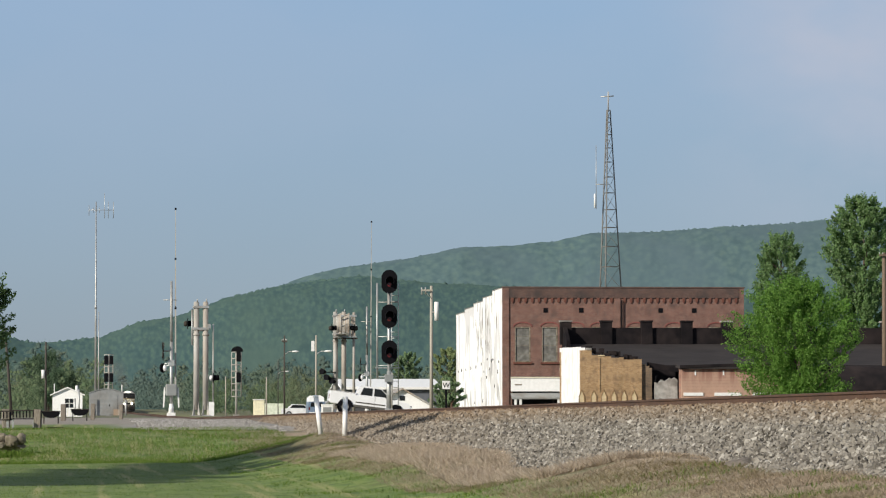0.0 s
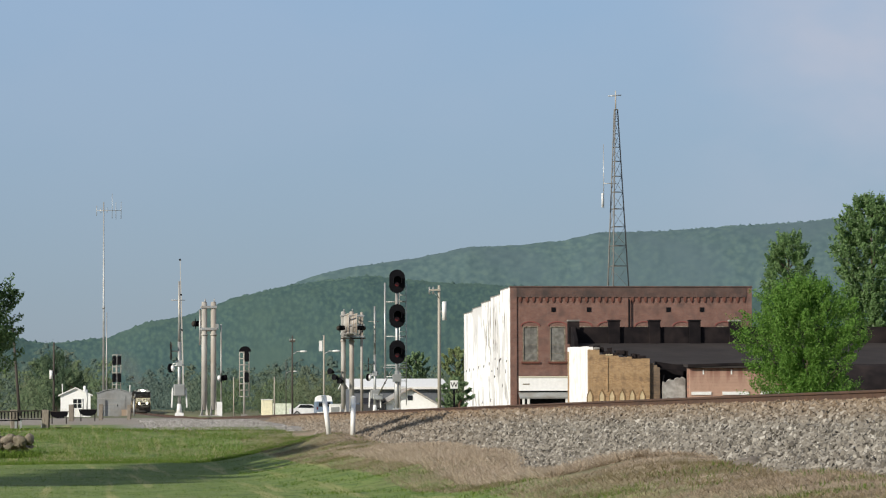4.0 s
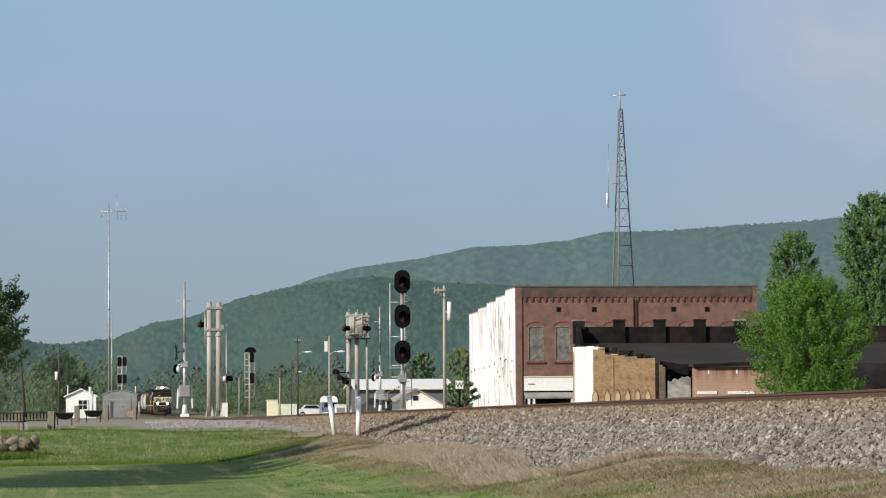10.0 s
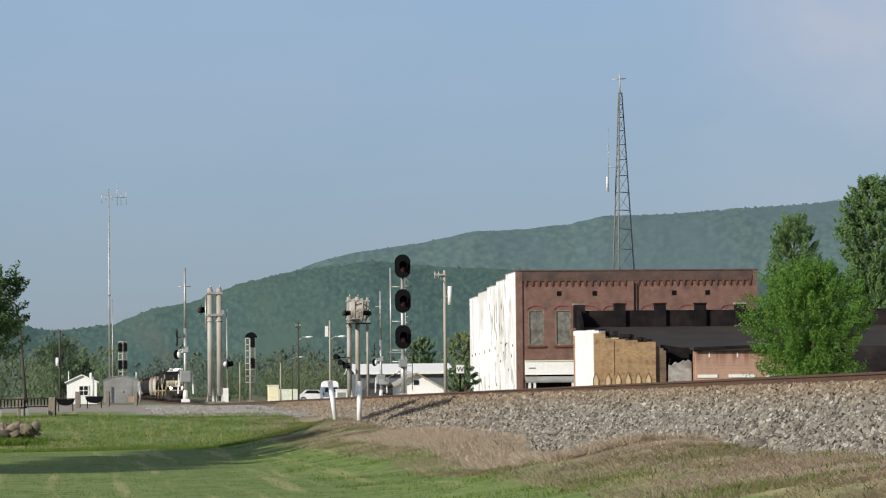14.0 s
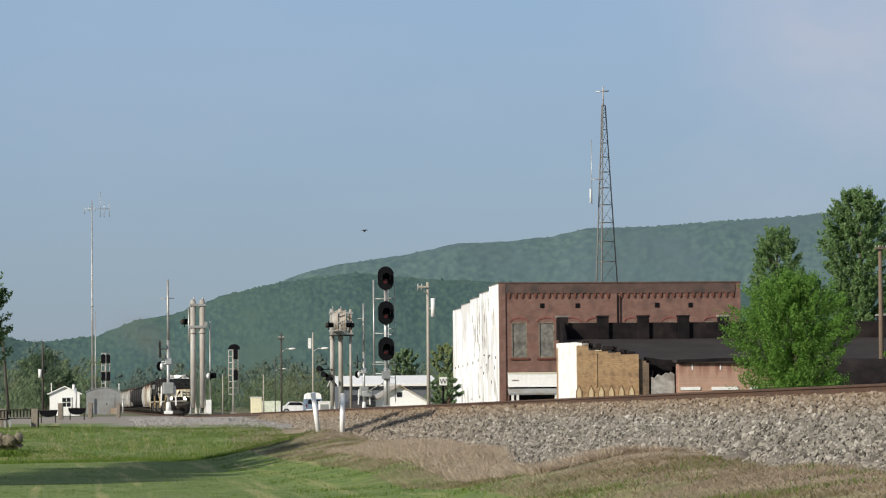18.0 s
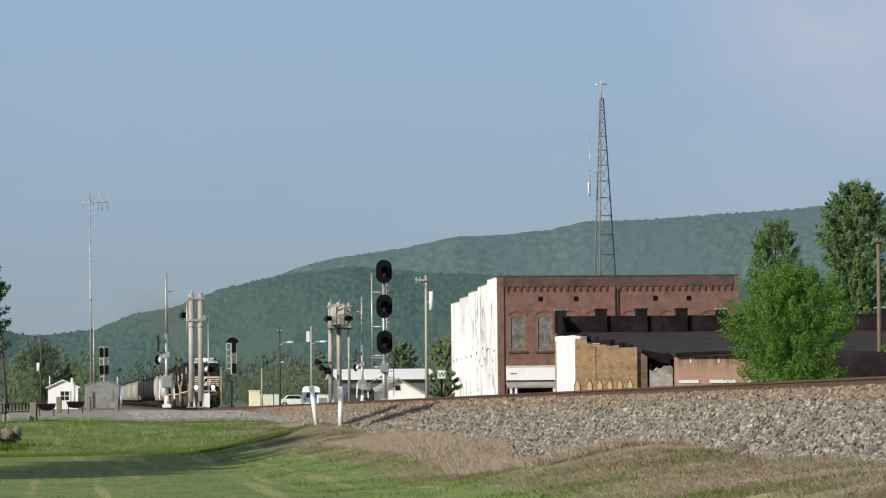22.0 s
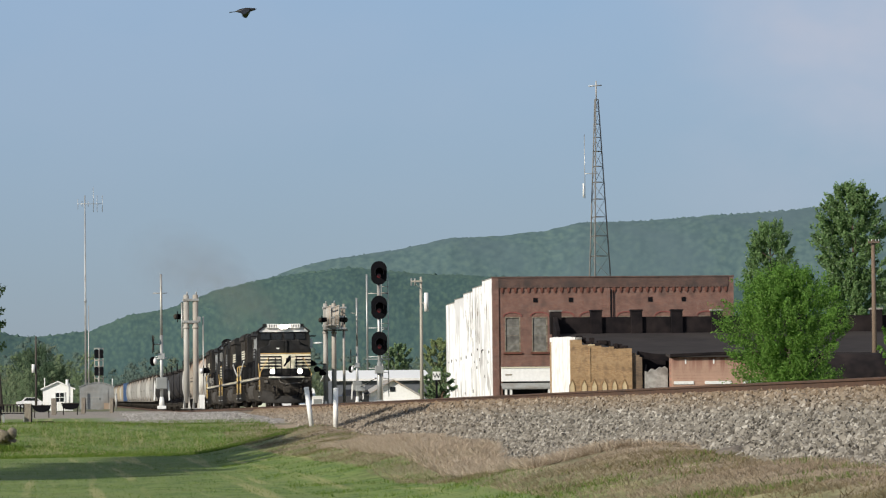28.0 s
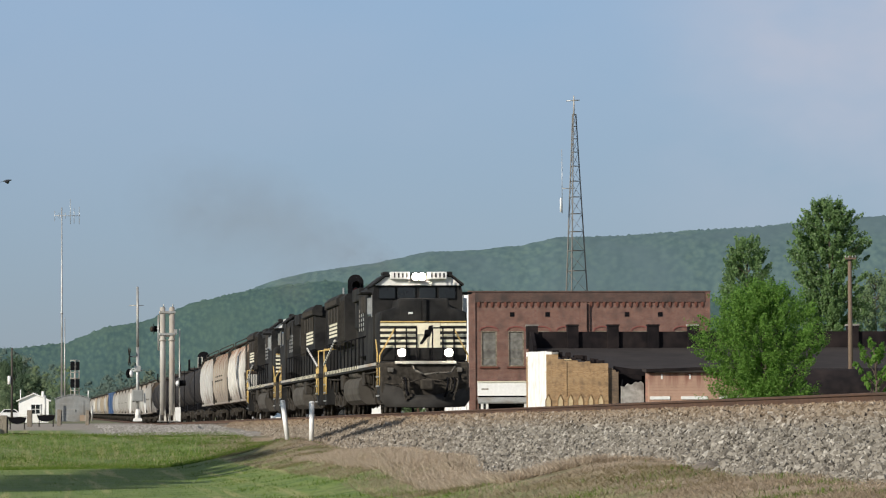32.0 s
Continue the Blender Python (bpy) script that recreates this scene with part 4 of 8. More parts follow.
def brick_building():
    b = thing("brick_building", pose(34.06, 288, 2.1), "two-storey red brick commercial block with whitewashed side wall", "building")
    W, H = 19.44, 10.14
    wins = [1.6, 3.77, 5.8, 7.75, 10.75, 13.8, 17.2]
    zb, zt = 4.25, 7.05
    opens = [(x - 0.62, x + 0.62, zb, zt) for x in wins]
    shop = [(0.75, 4.5, 0.0, 3.1), (5.0, 9.0, 0.0, 2.95), (10.4, 14.0, 0.0, 2.95), (15.0, 18.8, 0.0, 2.95)]
    part("front_wall", wall_cells(bmesh.new(), 0, W, 0, H, opens + shop, 0, 0.4), BRICK, b, "dark red weathered brick front")
    steps = [(0.4, 7, 0.0), (7, 14, 0.25), (14, 21, 0.5), (21, 28, 0.75), (28, 35.2, 1.0)]
    outline = [(0.4, 0.0), (35.2, 0.0)]
    for i, (a, c, d) in reversed(list(enumerate(steps))):
        outline += [(c, H - d - (0.1 if i else 0)), (a, H - d - (0.1 if i else 0))]
    part("side_wall", prismed(outline, "x", 0, 0.4), BRICK_SIDE, b, "peeling white-painted brick side wall with stepped parapet")
    part("party_wall", boxed(W - 0.4, W, 0.4, 35.2, 0, H - 0.6), BRICK, b)
    part("rear_wall", boxed(0.4, W - 0.4, 34.8, 35.2, 0, H - 1.2), BRICK, b)
    part("roof", boxed(0.4, W - 0.4, 0.4, 34.8, H - 1.7, H - 1.5), DARK_ROOF, b)
    part("upper_floor", boxed(0.4, W - 0.4, 0.4, 34.8, 3.3, 3.5), DARK_ROOF, b)
    part("coping", boxed(-0.06, W + 0.06, -0.08, 0.46, H, H + 0.12, 0.02), BRICK_SOOT, b)
    for i, (a, c, d) in enumerate(steps):
        part("step_coping", boxed(-0.05, 0.45, a, c - 0.01, H - d - (0.1 if i else 0) + 0.002, H - d + 0.05 - (0.1 if i else 0)), CONCRETE, b)
    # raised edge pilasters and frieze
    for x0, x1 in ((0, 0.5), (8.95, 9.45), (W - 0.42, W)):
        part("pilaster", boxed(x0 + 0.004, x1 - 0.004, -0.05 if x0 > 1 else -0.10, 0.0, 0, H - 0.02), BRICK, b)
    part("frieze", boxed(0.5, W - 0.42, -0.09, 0, H - 0.78, H - 0.03), BRICK_SOOT, b)
    den = mesh_of("corbel", prismed([(-0.10, 0.0), (0.10, 0.0), (0.10, -0.26), (0.0, -0.42), (-0.10, -0.26)], "y", -0.088, 0), RED_BROWN)
    x = 0.78
    while x < W - 0.6:
        if abs(x - 9.2) > 0.35:
            ob = new("corbel", den)
            ob.parent, ob.matrix_basis = b, pose(x, 0, H - 0.78)
        x += 0.53
    for x in (3.45, 6.3, 12.7, 15.4):
        part("vent", boxed(x - 0.18, x + 0.18, -0.03, 0.02, H - 1.95, H - 1.58), BLACK, b, "small dark attic vent")
    for x in wins:
        w = part("window", prismed([(x - 0.62, zb), (x + 0.62, zb), (x + 0.62, zt), (x - 0.62, zt)], "y", 0.07, 0.13), BLOCKED, b, "window closed with grey boarding")
        bm = bmesh.new()
        for a, c in ((-0.62, -0.55), (0.53, 0.63)):
            box(bm, x + a, x + c, 0.0, 0.068, zb, zt)
        box(bm, x - 0.549, x + 0.529, 0.002, 0.068, zt - 0.08, zt - 0.002)
        box(bm, x - 0.549, x + 0.529, 0.002, 0.068, zb, zb + 0.09)
        part("window_frame", bm, STONE, w)
        part("window_sill", boxed(x - 0.75, x + 0.75, -0.12, 0.1, zb - 0.16, zb - 0.003, 0.01), RED_BROWN, w)
        ring = [(0.78 * math.cos(t), 0.39 * math.sin(t)) for t in (math.pi * i / 10 for i in range(11))]
        ring += [(0.69 * math.cos(t), 0.30 * math.sin(t)) for t in (math.pi * (10 - i) / 10 for i in range(11))]
        part("window_arch", prismed([(x + p, zt + q + 0.02) for p, q in ring], "y", -0.05, -0.003), RED_TRIM, w, "faded red arched window head")
        for k in range(3):
            part("board_joint", boxed(x - 0.54, x + 0.52, 0.062, 0.069, zb + 0.62 + 0.7 * k, zb + 0.64 + 0.7 * k), STONE, w)
    # shop front
    for i, (x0, x1, z0, z1) in enumerate(shop):
        f = part("shop_front", boxed(x0, x1, 0.24, 0.3, 0, z1), BLOCKED if i else GLASS, b)
        if i == 0:
            part("fascia", boxed(x0 - 0.1, x1 + 0.1, -0.16, -0.004, 1.92, 3.05, 0.02), FRESH_WHITE, f, "blank white fascia board")
            part("fascia_cap", boxed(x0 - 0.14, x1 + 0.14, -0.22, -0.17, 2.98, 3.08), CREAM, f)
            part("awning", prismed([(-1.1, 1.42), (-0.17, 1.80), (-0.17, 1.72), (-1.1, 1.30)], "x", x0 - 0.15, x1 + 0.15), STEEL, f, "grey metal awning")
            for x in (x0 + 0.15, x0 + 0.55, x1 - 0.15):
                part("awning_post", boxed(x - 0.09, x + 0.09, -1.05, -0.87, 0, 1.32), WHITE, f)
            part("faded_mark", boxed(x0 + 0.2, x0 + 0.75, -0.175, -0.163, 2.40, 2.50), STONE, f)
    # patchy holes and dark bolts along the side wall
    rr = random.Random(9)
    for y, z in ((2.5, 4.25), (3.2, 3.4), (5.5, 2.3), (6.5, 4.5), (7.5, 4.35), (9, 3.75), (11, 3.1), (10.5, 4.6), (13, 3.6), (15, 4.2), (19, 4.05), (23, 4.0), (27, 3.95), (30.5, 3.9), (33, 3.88), (20, 1.05), (14, 1.15)):
        w, h = rr.uniform(0.25, 0.55), rr.uniform(0.14, 0.32)
        part("wall_hole", prismed([(y, z), (y + w, z - 0.03), (y + w * 1.1, z + h * 0.7), (y + w * 0.5, z + h), (y - 0.05, z + h * 0.6)], "x", -0.02, -0.003), DARK_WALL, b, "dark hole where the facing fell away")
    rr = random.Random(14)
    for k in range(26):
        y, z, h = rr.gauss(11, 4.5), rr.uniform(4.6, 9.0), rr.uniform(0.4, 1.6)
        y = min(27, max(1.2, y))
        w = rr.uniform(0.10, 0.34)
        part("bare_patch", prismed([(y, z), (y + w, z + 0.12), (y + w * 0.8, z + h), (y + w * 0.3, z + h * 1.15), (y - w * 0.2, z + h * 0.5)], "x", -0.012, -0.002), STONE if k % 3 else CONCRETE, b, "bare patch in the white paint")
    part("downpipe", tubed((9.55, -0.16, 4.0), (9.55, -0.16, 9.2), 0.06), BLACK, b)


def dark_building():
    b = thing("derelict_store", pose(37.33, 262, 2.1), "long dark derelict building with tar roof and pier-topped parapet", "building")
    L, D = 44.0, 15.0
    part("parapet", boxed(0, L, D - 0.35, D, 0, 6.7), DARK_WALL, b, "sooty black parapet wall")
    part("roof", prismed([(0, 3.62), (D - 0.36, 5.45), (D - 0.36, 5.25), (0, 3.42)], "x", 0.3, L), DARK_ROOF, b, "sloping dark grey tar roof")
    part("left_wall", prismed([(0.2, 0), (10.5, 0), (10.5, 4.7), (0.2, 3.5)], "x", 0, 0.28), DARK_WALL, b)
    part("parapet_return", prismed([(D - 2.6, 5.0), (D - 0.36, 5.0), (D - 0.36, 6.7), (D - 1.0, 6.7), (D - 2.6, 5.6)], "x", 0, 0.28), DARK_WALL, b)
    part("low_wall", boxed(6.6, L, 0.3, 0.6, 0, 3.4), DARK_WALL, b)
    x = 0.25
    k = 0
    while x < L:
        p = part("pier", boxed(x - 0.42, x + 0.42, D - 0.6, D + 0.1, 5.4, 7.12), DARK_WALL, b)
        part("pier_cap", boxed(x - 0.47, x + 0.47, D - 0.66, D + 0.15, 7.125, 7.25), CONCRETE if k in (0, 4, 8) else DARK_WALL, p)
        x += 3.12
        k += 1
    part("gutter", tubed((0.3, -0.06, 3.52), (L, -0.06, 3.52), 0.07), BLACK, b)


RUIN_GREY = brick_mat("sooty_ruin_brick", (0.23, 0.155, 0.095), (0.14, 0.10, 0.07), (0.15, 0.12, 0.09), grime=(0.055, 0.045, 0.038), gscale=1.6)

RUIN_WHITE = surface("stained_white_paint", (0.88, 0.875, 0.86), (0.82, 0.815, 0.795), 0.85, 0.0, 2.0, grime=(0.68, 0.65, 0.60), gscale=1.1)

RUIN_BLOCK = surface("broken_render", (0.40, 0.385, 0.36), (0.27, 0.26, 0.24), 0.95, 0.0, 3.5, grime=(0.17, 0.155, 0.14), gscale=1.6)


PINK_WASH = streaked("streaked_pink_blockwork", (0.43, 0.275, 0.20), (0.20, 0.085, 0.062), (0.30, 0.17, 0.12), 3.4, 0.2, 0.46, 2.6)


def ruin():
    b = thing("ruined_brick_wall", pose(35.74, 255.5, 2.1), "roofless tan brick ruin with arched niches and broken top", "ruin")
    tops = [(0.0, 4.55), (0.55, 4.55), (0.8, 4.2), (1.25, 4.1), (1.75, 4.12), (2.2, 4.02), (2.8, 4.05), (3.1, 3.9), (3.8, 3.92), (4.38, 3.78)]
    bm = bmesh.new()
    for (x0, h0), (x1, h1) in zip(tops, tops[1:]):
        box(bm, x0, x1, 0, 0.4, 0, h0)
    part("front_wall", bm, TAN_BRICK, b, "lit tan brick wall with ragged top")
    bm = bmesh.new()
    z = 4.75
    for i in range(5):
        box(bm, 0.0, 0.4, 0.4 + i * 2.12, 2.52 + i * 2.12, 0, z)
        z += (0.08, -0.05, 0.10, 0.04, 0)[i]
    part("side_wall", bm, RUIN_WHITE, b, "white-painted side wall")
    bm = boxed(4.38, 4.72, 0.22, 0.62, 0, 3.58)
    box(bm, 4.72, 4.95, 0.22, 0.62, 0, 3.45)
    box(bm, 4.95, 5.14, 0.22, 0.62, 0, 3.30)
    part("return_wall", bm, RUIN_GREY, b, "sooty broken brick return")
    for i in range(6):
        x = 0.42 + i * 0.72 - (0.34 if i == 0 else 0.2)
        out = [(-0.17, 0), (0.17, 0), (0.17, 0.95), (0.10, 1.15), (0.0, 1.32), (-0.10, 1.15), (-0.17, 0.95)]
        n = part("niche", prismed([(x + p, 0.35 + q) for p, q in out], "y", -0.025, -0.002), NICHE, b, "pale pointed arch niche")
        out2 = [(-0.21, 0), (-0.17, 0), (-0.17, 0.95), (0.0, 1.34), (0.17, 0.95), (0.17, 0), (0.21, 0), (0.21, 0.98), (0.0, 1.43), (-0.21, 0.98)]
        part("niche_surround", prismed([(x + p, 0.35 + q) for p, q in out2], "y", -0.05, -0.003), NICHE_EDGE, n)
    # charred timbers and loose bricks along the broken top
    rr = random.Random(5)
    x = 0.45
    while x < 4.3:
        w = rr.uniform(0.22, 0.6)
        z = 4.62 - 0.21 * x + rr.uniform(-0.12, 0.10)
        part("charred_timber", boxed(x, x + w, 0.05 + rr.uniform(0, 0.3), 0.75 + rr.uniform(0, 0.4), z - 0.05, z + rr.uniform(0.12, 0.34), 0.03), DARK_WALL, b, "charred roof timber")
        x += w * rr.uniform(0.7, 1.1)
    part("cap_stone", boxed(0.42, 0.82, -0.04, 0.36, 4.552, 4.72, 0.03), CONCRETE, b, "loose grey coping stone")
    part("cap_stone", boxed(1.25, 1.75, -0.03, 0.30, 4.125, 4.22, 0.02), NICHE, b)
    part("bare_edge", boxed(-0.012, -0.002, 10.1, 10.9, 0.0, 4.6), TAN_BRICK, b, "bare brick strip where the white paint ends")
    part("strap", boxed(1.30, 1.40, -0.05, -0.002, 1.6, 4.0), TAN_BRICK, b)
    g = thing("broken_wall", pose(41.0, 257.2, 2.1), "broken grey rendered wall between the ruin and the shed", "wall")
    part("wall", prismed([(-0.1, 0), (1.5, 0), (1.5, 2.45), (1.3, 2.62), (1.12, 2.50), (0.95, 2.58), (0.62, 2.35), (0.36, 2.46), (0.12, 2.2), (-0.1, 2.28)], "y", -2.7, -2.35), RUIN_BLOCK, g)
    part("fallen_slab", prismed([(0.15, 0), (1.3, 0), (1.3, 1.05), (1.0, 1.16), (0.5, 1.1), (0.15, 1.2)], "y", -3.0, -2.8), RUIN_BLOCK, g)
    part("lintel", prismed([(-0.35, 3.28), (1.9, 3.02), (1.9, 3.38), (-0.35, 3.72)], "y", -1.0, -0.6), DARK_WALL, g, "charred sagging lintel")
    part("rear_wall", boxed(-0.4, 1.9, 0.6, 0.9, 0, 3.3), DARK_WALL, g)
    part("prop", tubed((-0.25, -1.7, 0), (0.15, -1.7, 2.75), 0.05, 0.05, 8), BLACK, g, "leaning black prop")
    p = thing("pink_brick_shed", pose(42.57, 253, 2.1), "low faded pink brick shed with rusty roof edge", "building")
    part("front_wall", boxed(0, 7.5, 0, 0.35, 0, 3.2), PINK_WASH, p, "faded pink blockwork with dark red streaks")
    for k in range(12):
        part("block_course", boxed(0.02, 7.48, -0.006, -0.001, 0.4 + k * 0.22, 0.412 + k * 0.22), PINK_BRICK, p)
    part("left_wall", boxed(0, 0.35, 0.35, 1.3, 0, 3.2), PINK_BRICK, p)
    part("right_wall", boxed(7.15, 7.5, 0.35, 1.3, 0, 3.2), PINK_BRICK, p)
    part("roof", prismed([(-0.3, 3.21), (1.5, 3.34), (1.5, 3.54), (-0.3, 3.42)], "x", -0.2, 7.7), DARK_ROOF, p)
    part("roof_edge", prismed([(-0.2, 3.25), (3.5, 3.40), (7.7, 3.30), (7.7, 3.47), (3.5, 3.57), (-0.2, 3.45)], "y", -0.36, -0.302), DARK_WALL, p, "rusty sheet roof edge")
    for x0, x1 in ((0.1, 1.5), (2.3, 4.2), (5.0, 6.4)):
        part("sill", boxed(x0, x1, -0.07, -0.003, 1.32, 1.54), WHITE, p, "white painted sill")
    for x in (0.95, 2.95):
        part("flue_streak", boxed(x - 0.05, x + 0.05, -0.03, -0.003, 2.75, 3.1), WHITE, p)
    t = thing("rusty_tank", pose(52.6, 238, 2.1), "dark rust-stained horizontal storage tank", "tank")
    part("shell", tubed((-2.4, 0, 1.75), (9, 0, 1.75), 1.45, 1.45, 24), DARK_WALL, t)
    for x in (-1, 3, 7):
        part("cradle", boxed(x - 0.2, x + 0.2, -1.1, 1.1, 0, 0.9), CONCRETE, t)


def gable_house(name, at, label, w, d, h, ridge, wall, roofm, window=True, over=0.25):
    b = thing(name, at, label, "house")
    front = [(0, 0), (w, 0), (w, h), (w / 2, ridge), (0, h)]
    part("wall", prismed(front, "y", 0, d), wall, b)
    for s in (0, 1):
        x_e, x_r = (-over, w / 2) if s == 0 else (w + over, w / 2)
        slope = (ridge - h) / (w / 2)
        e = h - slope * over
        part("roof_slope", prismed([(x_e, e + 0.02), (x_r, ridge + 0.02), (x_r, ridge + 0.14), (x_e, e + 0.14)], "y", -over, d + over), roofm, b)
    if window:
        win = part("window", boxed(w * 0.42, w * 0.70, -0.02, -0.004, 1.0, 2.0), GLASS, b)
        bm = bmesh.new()
        box(bm, w * 0.42 - 0.07, w * 0.42, -0.06, -0.004, 0.93, 2.07)
        box(bm, w * 0.70, w * 0.70 + 0.07, -0.06, -0.004, 0.93, 2.07)
        box(bm, w * 0.56 - 0.03, w * 0.56 + 0.03, -0.05, -0.021, 1.0, 2.0)
        box(bm, w * 0.42, w * 0.70, -0.05, -0.021, 1.47, 1.53)
        box(bm, w * 0.42 - 0.07, w * 0.70 + 0.07, -0.07, -0.004, 2.0, 2.08)
        part("window_frame", bm, WHITE, win)
    return b


def sheds():
    h = gable_house("white_hut", pose(-2.12, 412, 2.25), "small white clapboard hut with a gable roof", 3.35, 4.2, 2.45, 3.2, FRESH_WHITE, FRESH_WHITE)
    for i in range(9):
        part("batten", boxed(0.2 + i * 0.37, 0.23 + i * 0.37, -0.03, -0.004, 0.05, 0.92), CREAM, h)
    part("flue", tubed((2.7, 1.0, 2.6), (2.7, 1.0, 3.5), 0.16), WHITE, h)
    part("vent_pipe", tubed((0.2, 0.4, 2.4), (0.2, 0.4, 3.7), 0.05), WHITE, h)
    s = thing("relay_hut", pose(1.79, 371.4, 2.3), "grey sheet-metal signal relay hut", "hut")
    part("body", prismed([(0, 0), (3.45, 0), (3.45, 2.25), (2.6, 2.52), (1.73, 2.66), (0.8, 2.52), (0, 2.25)], "y", 0, 2.6), SHED_GREY, s)
    part("door", boxed(1.95, 2.85, -0.04, -0.003, 0.1, 2.05), SHED_GREY, s)
    part("door_handle", boxed(2.0, 2.06, -0.08, -0.041, 0.95, 1.15), BLACK, s)
    part("roof_rim", prismed([(-0.06, 2.25), (0.8, 2.55), (1.73, 2.70), (2.65, 2.55), (3.51, 2.25), (3.51, 2.33), (2.65, 2.62), (1.73, 2.77), (0.8, 2.62), (-0.06, 2.33)], "y", -0.08, 2.68), SHED_GREY, s)
    part("meter_box", boxed(2.45, 3.1, -0.32, -0.045, 0.0, 0.62), POLE_GREY, s)
    part("vent_pipe", tubed((3.3, 0.3, 2.3), (3.3, 0.3, 3.1), 0.05), WHITE, s)
    for z in (0.55, 1.15, 1.75):
        part("seam", boxed(0.02, 1.9, -0.012, -0.003, z, z + 0.02), POLE_GREY, s)
    for x, hh in ((0.35, 1.7), (5.45, 1.55), (0.75, 2.6)):
        p = thing("hut_post", pose(x, 370.0, 2.28), "short grey steel post beside the relay hut", "post", "posts round the relay hut")
        part("post", tubed((0, 0, 0), (0, 0, hh), 0.09), STEEL, p)
        part("post_cap", ball(0.10, (1, 1, 0.6), (0, 0, hh), 1), STEEL, p)
    # buildings beyond the crossing
    w = thing("white_roofed_hall", pose(24.4, 329, 2.12), "long low hall with a white metal roof", "building")
    part("wall", boxed(0, 8.6, 0, 12, 0, 2.5), surface("blue_grey_siding", (0.12, 0.13, 0.15), (0.09, 0.10, 0.115), 0.7), w)
    part("roof", prismed([(-0.4, 2.51), (6, 3.33), (12.4, 2.51), (12.4, 2.63), (6, 3.45), (-0.4, 2.63)], "x", -0.3, 8.9), FRESH_WHITE, w, "white sheet-metal roof")
    part("fascia", boxed(-0.3, 8.9, -0.46, -0.41, 2.42, 2.62), WHITE, w)
    gable_house("white_house", pose(24.9, 300, 2.12), "white clapboard house with a low gable", 4.5, 8.0, 0.85, 2.15, FRESH_WHITE, POLE_GREY, False, 0.35)
    part("gable_vent", boxed(2.0, 2.45, -0.03, -0.004, 1.25, 1.65), GLASS, bpy.data.objects["white_house"])
    c = thing("cream_container", pose(23.41, 470, float(ground_z(23.41, 470))), "cream and green roadside kiosk", "kiosk")
    part("body", boxed(0, 1.3, 0, 2.8, 0, 2.05), surface("kiosk_yellow", (0.86, 0.80, 0.56), None, 0.7), c)
    part("annex", boxed(1.36, 3.85, 0, 2.8, 0, 1.6), surface("pale_green_paint", (0.74, 0.77, 0.64), (0.55, 0.60, 0.46), 0.7), c)
    part("roof", boxed(-0.1, 1.34, -0.1, 2.9, 2.053, 2.15), WHITE, c)


brick_building()
dark_building()
ruin()
sheds()


# ---- signals, gates and poles ----
def lattice(bm, x0, x1, y, z0, z1, step, r):
    tube(bm, (x0, y, z0), (x0, y, z1), r, r, 6)
    tube(bm, (x1, y, z0), (x1, y, z1), r, r, 6)
    z = z0 + step
    while z < z1:
        tube(bm, (x0, y, z), (x1, y, z), r * 0.7, r * 0.7, 5)
        z += step
    return bm


def signal_head(parent, x, y, z, w=0.80, h=1.22, face=-1):
    """A hooded colour-light head on a rounded black background."""
    n = 14
    out = [(x + w / 2 * math.cos(a), z + (h - w) / 2 * (1 if math.sin(a) > 0 else -1) + w / 2 * math.sin(a) * 0.98) for a in (2 * math.pi * (i + 0.5) / n for i in range(n))]
    a, b = sorted((y, y + face * 0.06))
    head = part("background", prismed(out, "y", a, b), BLACK, parent, "rounded black signal background")
    part("lamp_case", boxed(x - 0.2, x + 0.2, *sorted((y - face * 0.002, y - face * 0.36)), z - 0.36, z + 0.36, 0.04), BLACK, head)
    bm = bmesh.new()
    rim = [[bm.verts.new((x + 0.23 * math.cos(t), y + face * d, z + 0.02 + 0.26 * math.sin(t))) for d in (0.062, 0.46)] for t in (math.radians(-30 + 24 * i) for i in range(11))]
    for p, q in zip(rim, rim[1:]):
        bm.faces.new((p[0], q[0], q[1], p[1]))
    part("hood", bm, BLACK, head).modifiers.new("thickness", "SOLIDIFY").thickness = 0.014
    part("lens", tubed((x, y + face * 0.062, z - 0.16), (x, y + face * 0.075, z - 0.16), 0.11, 0.11, 14), RED_LENS, head, "dull red lens")
    return head


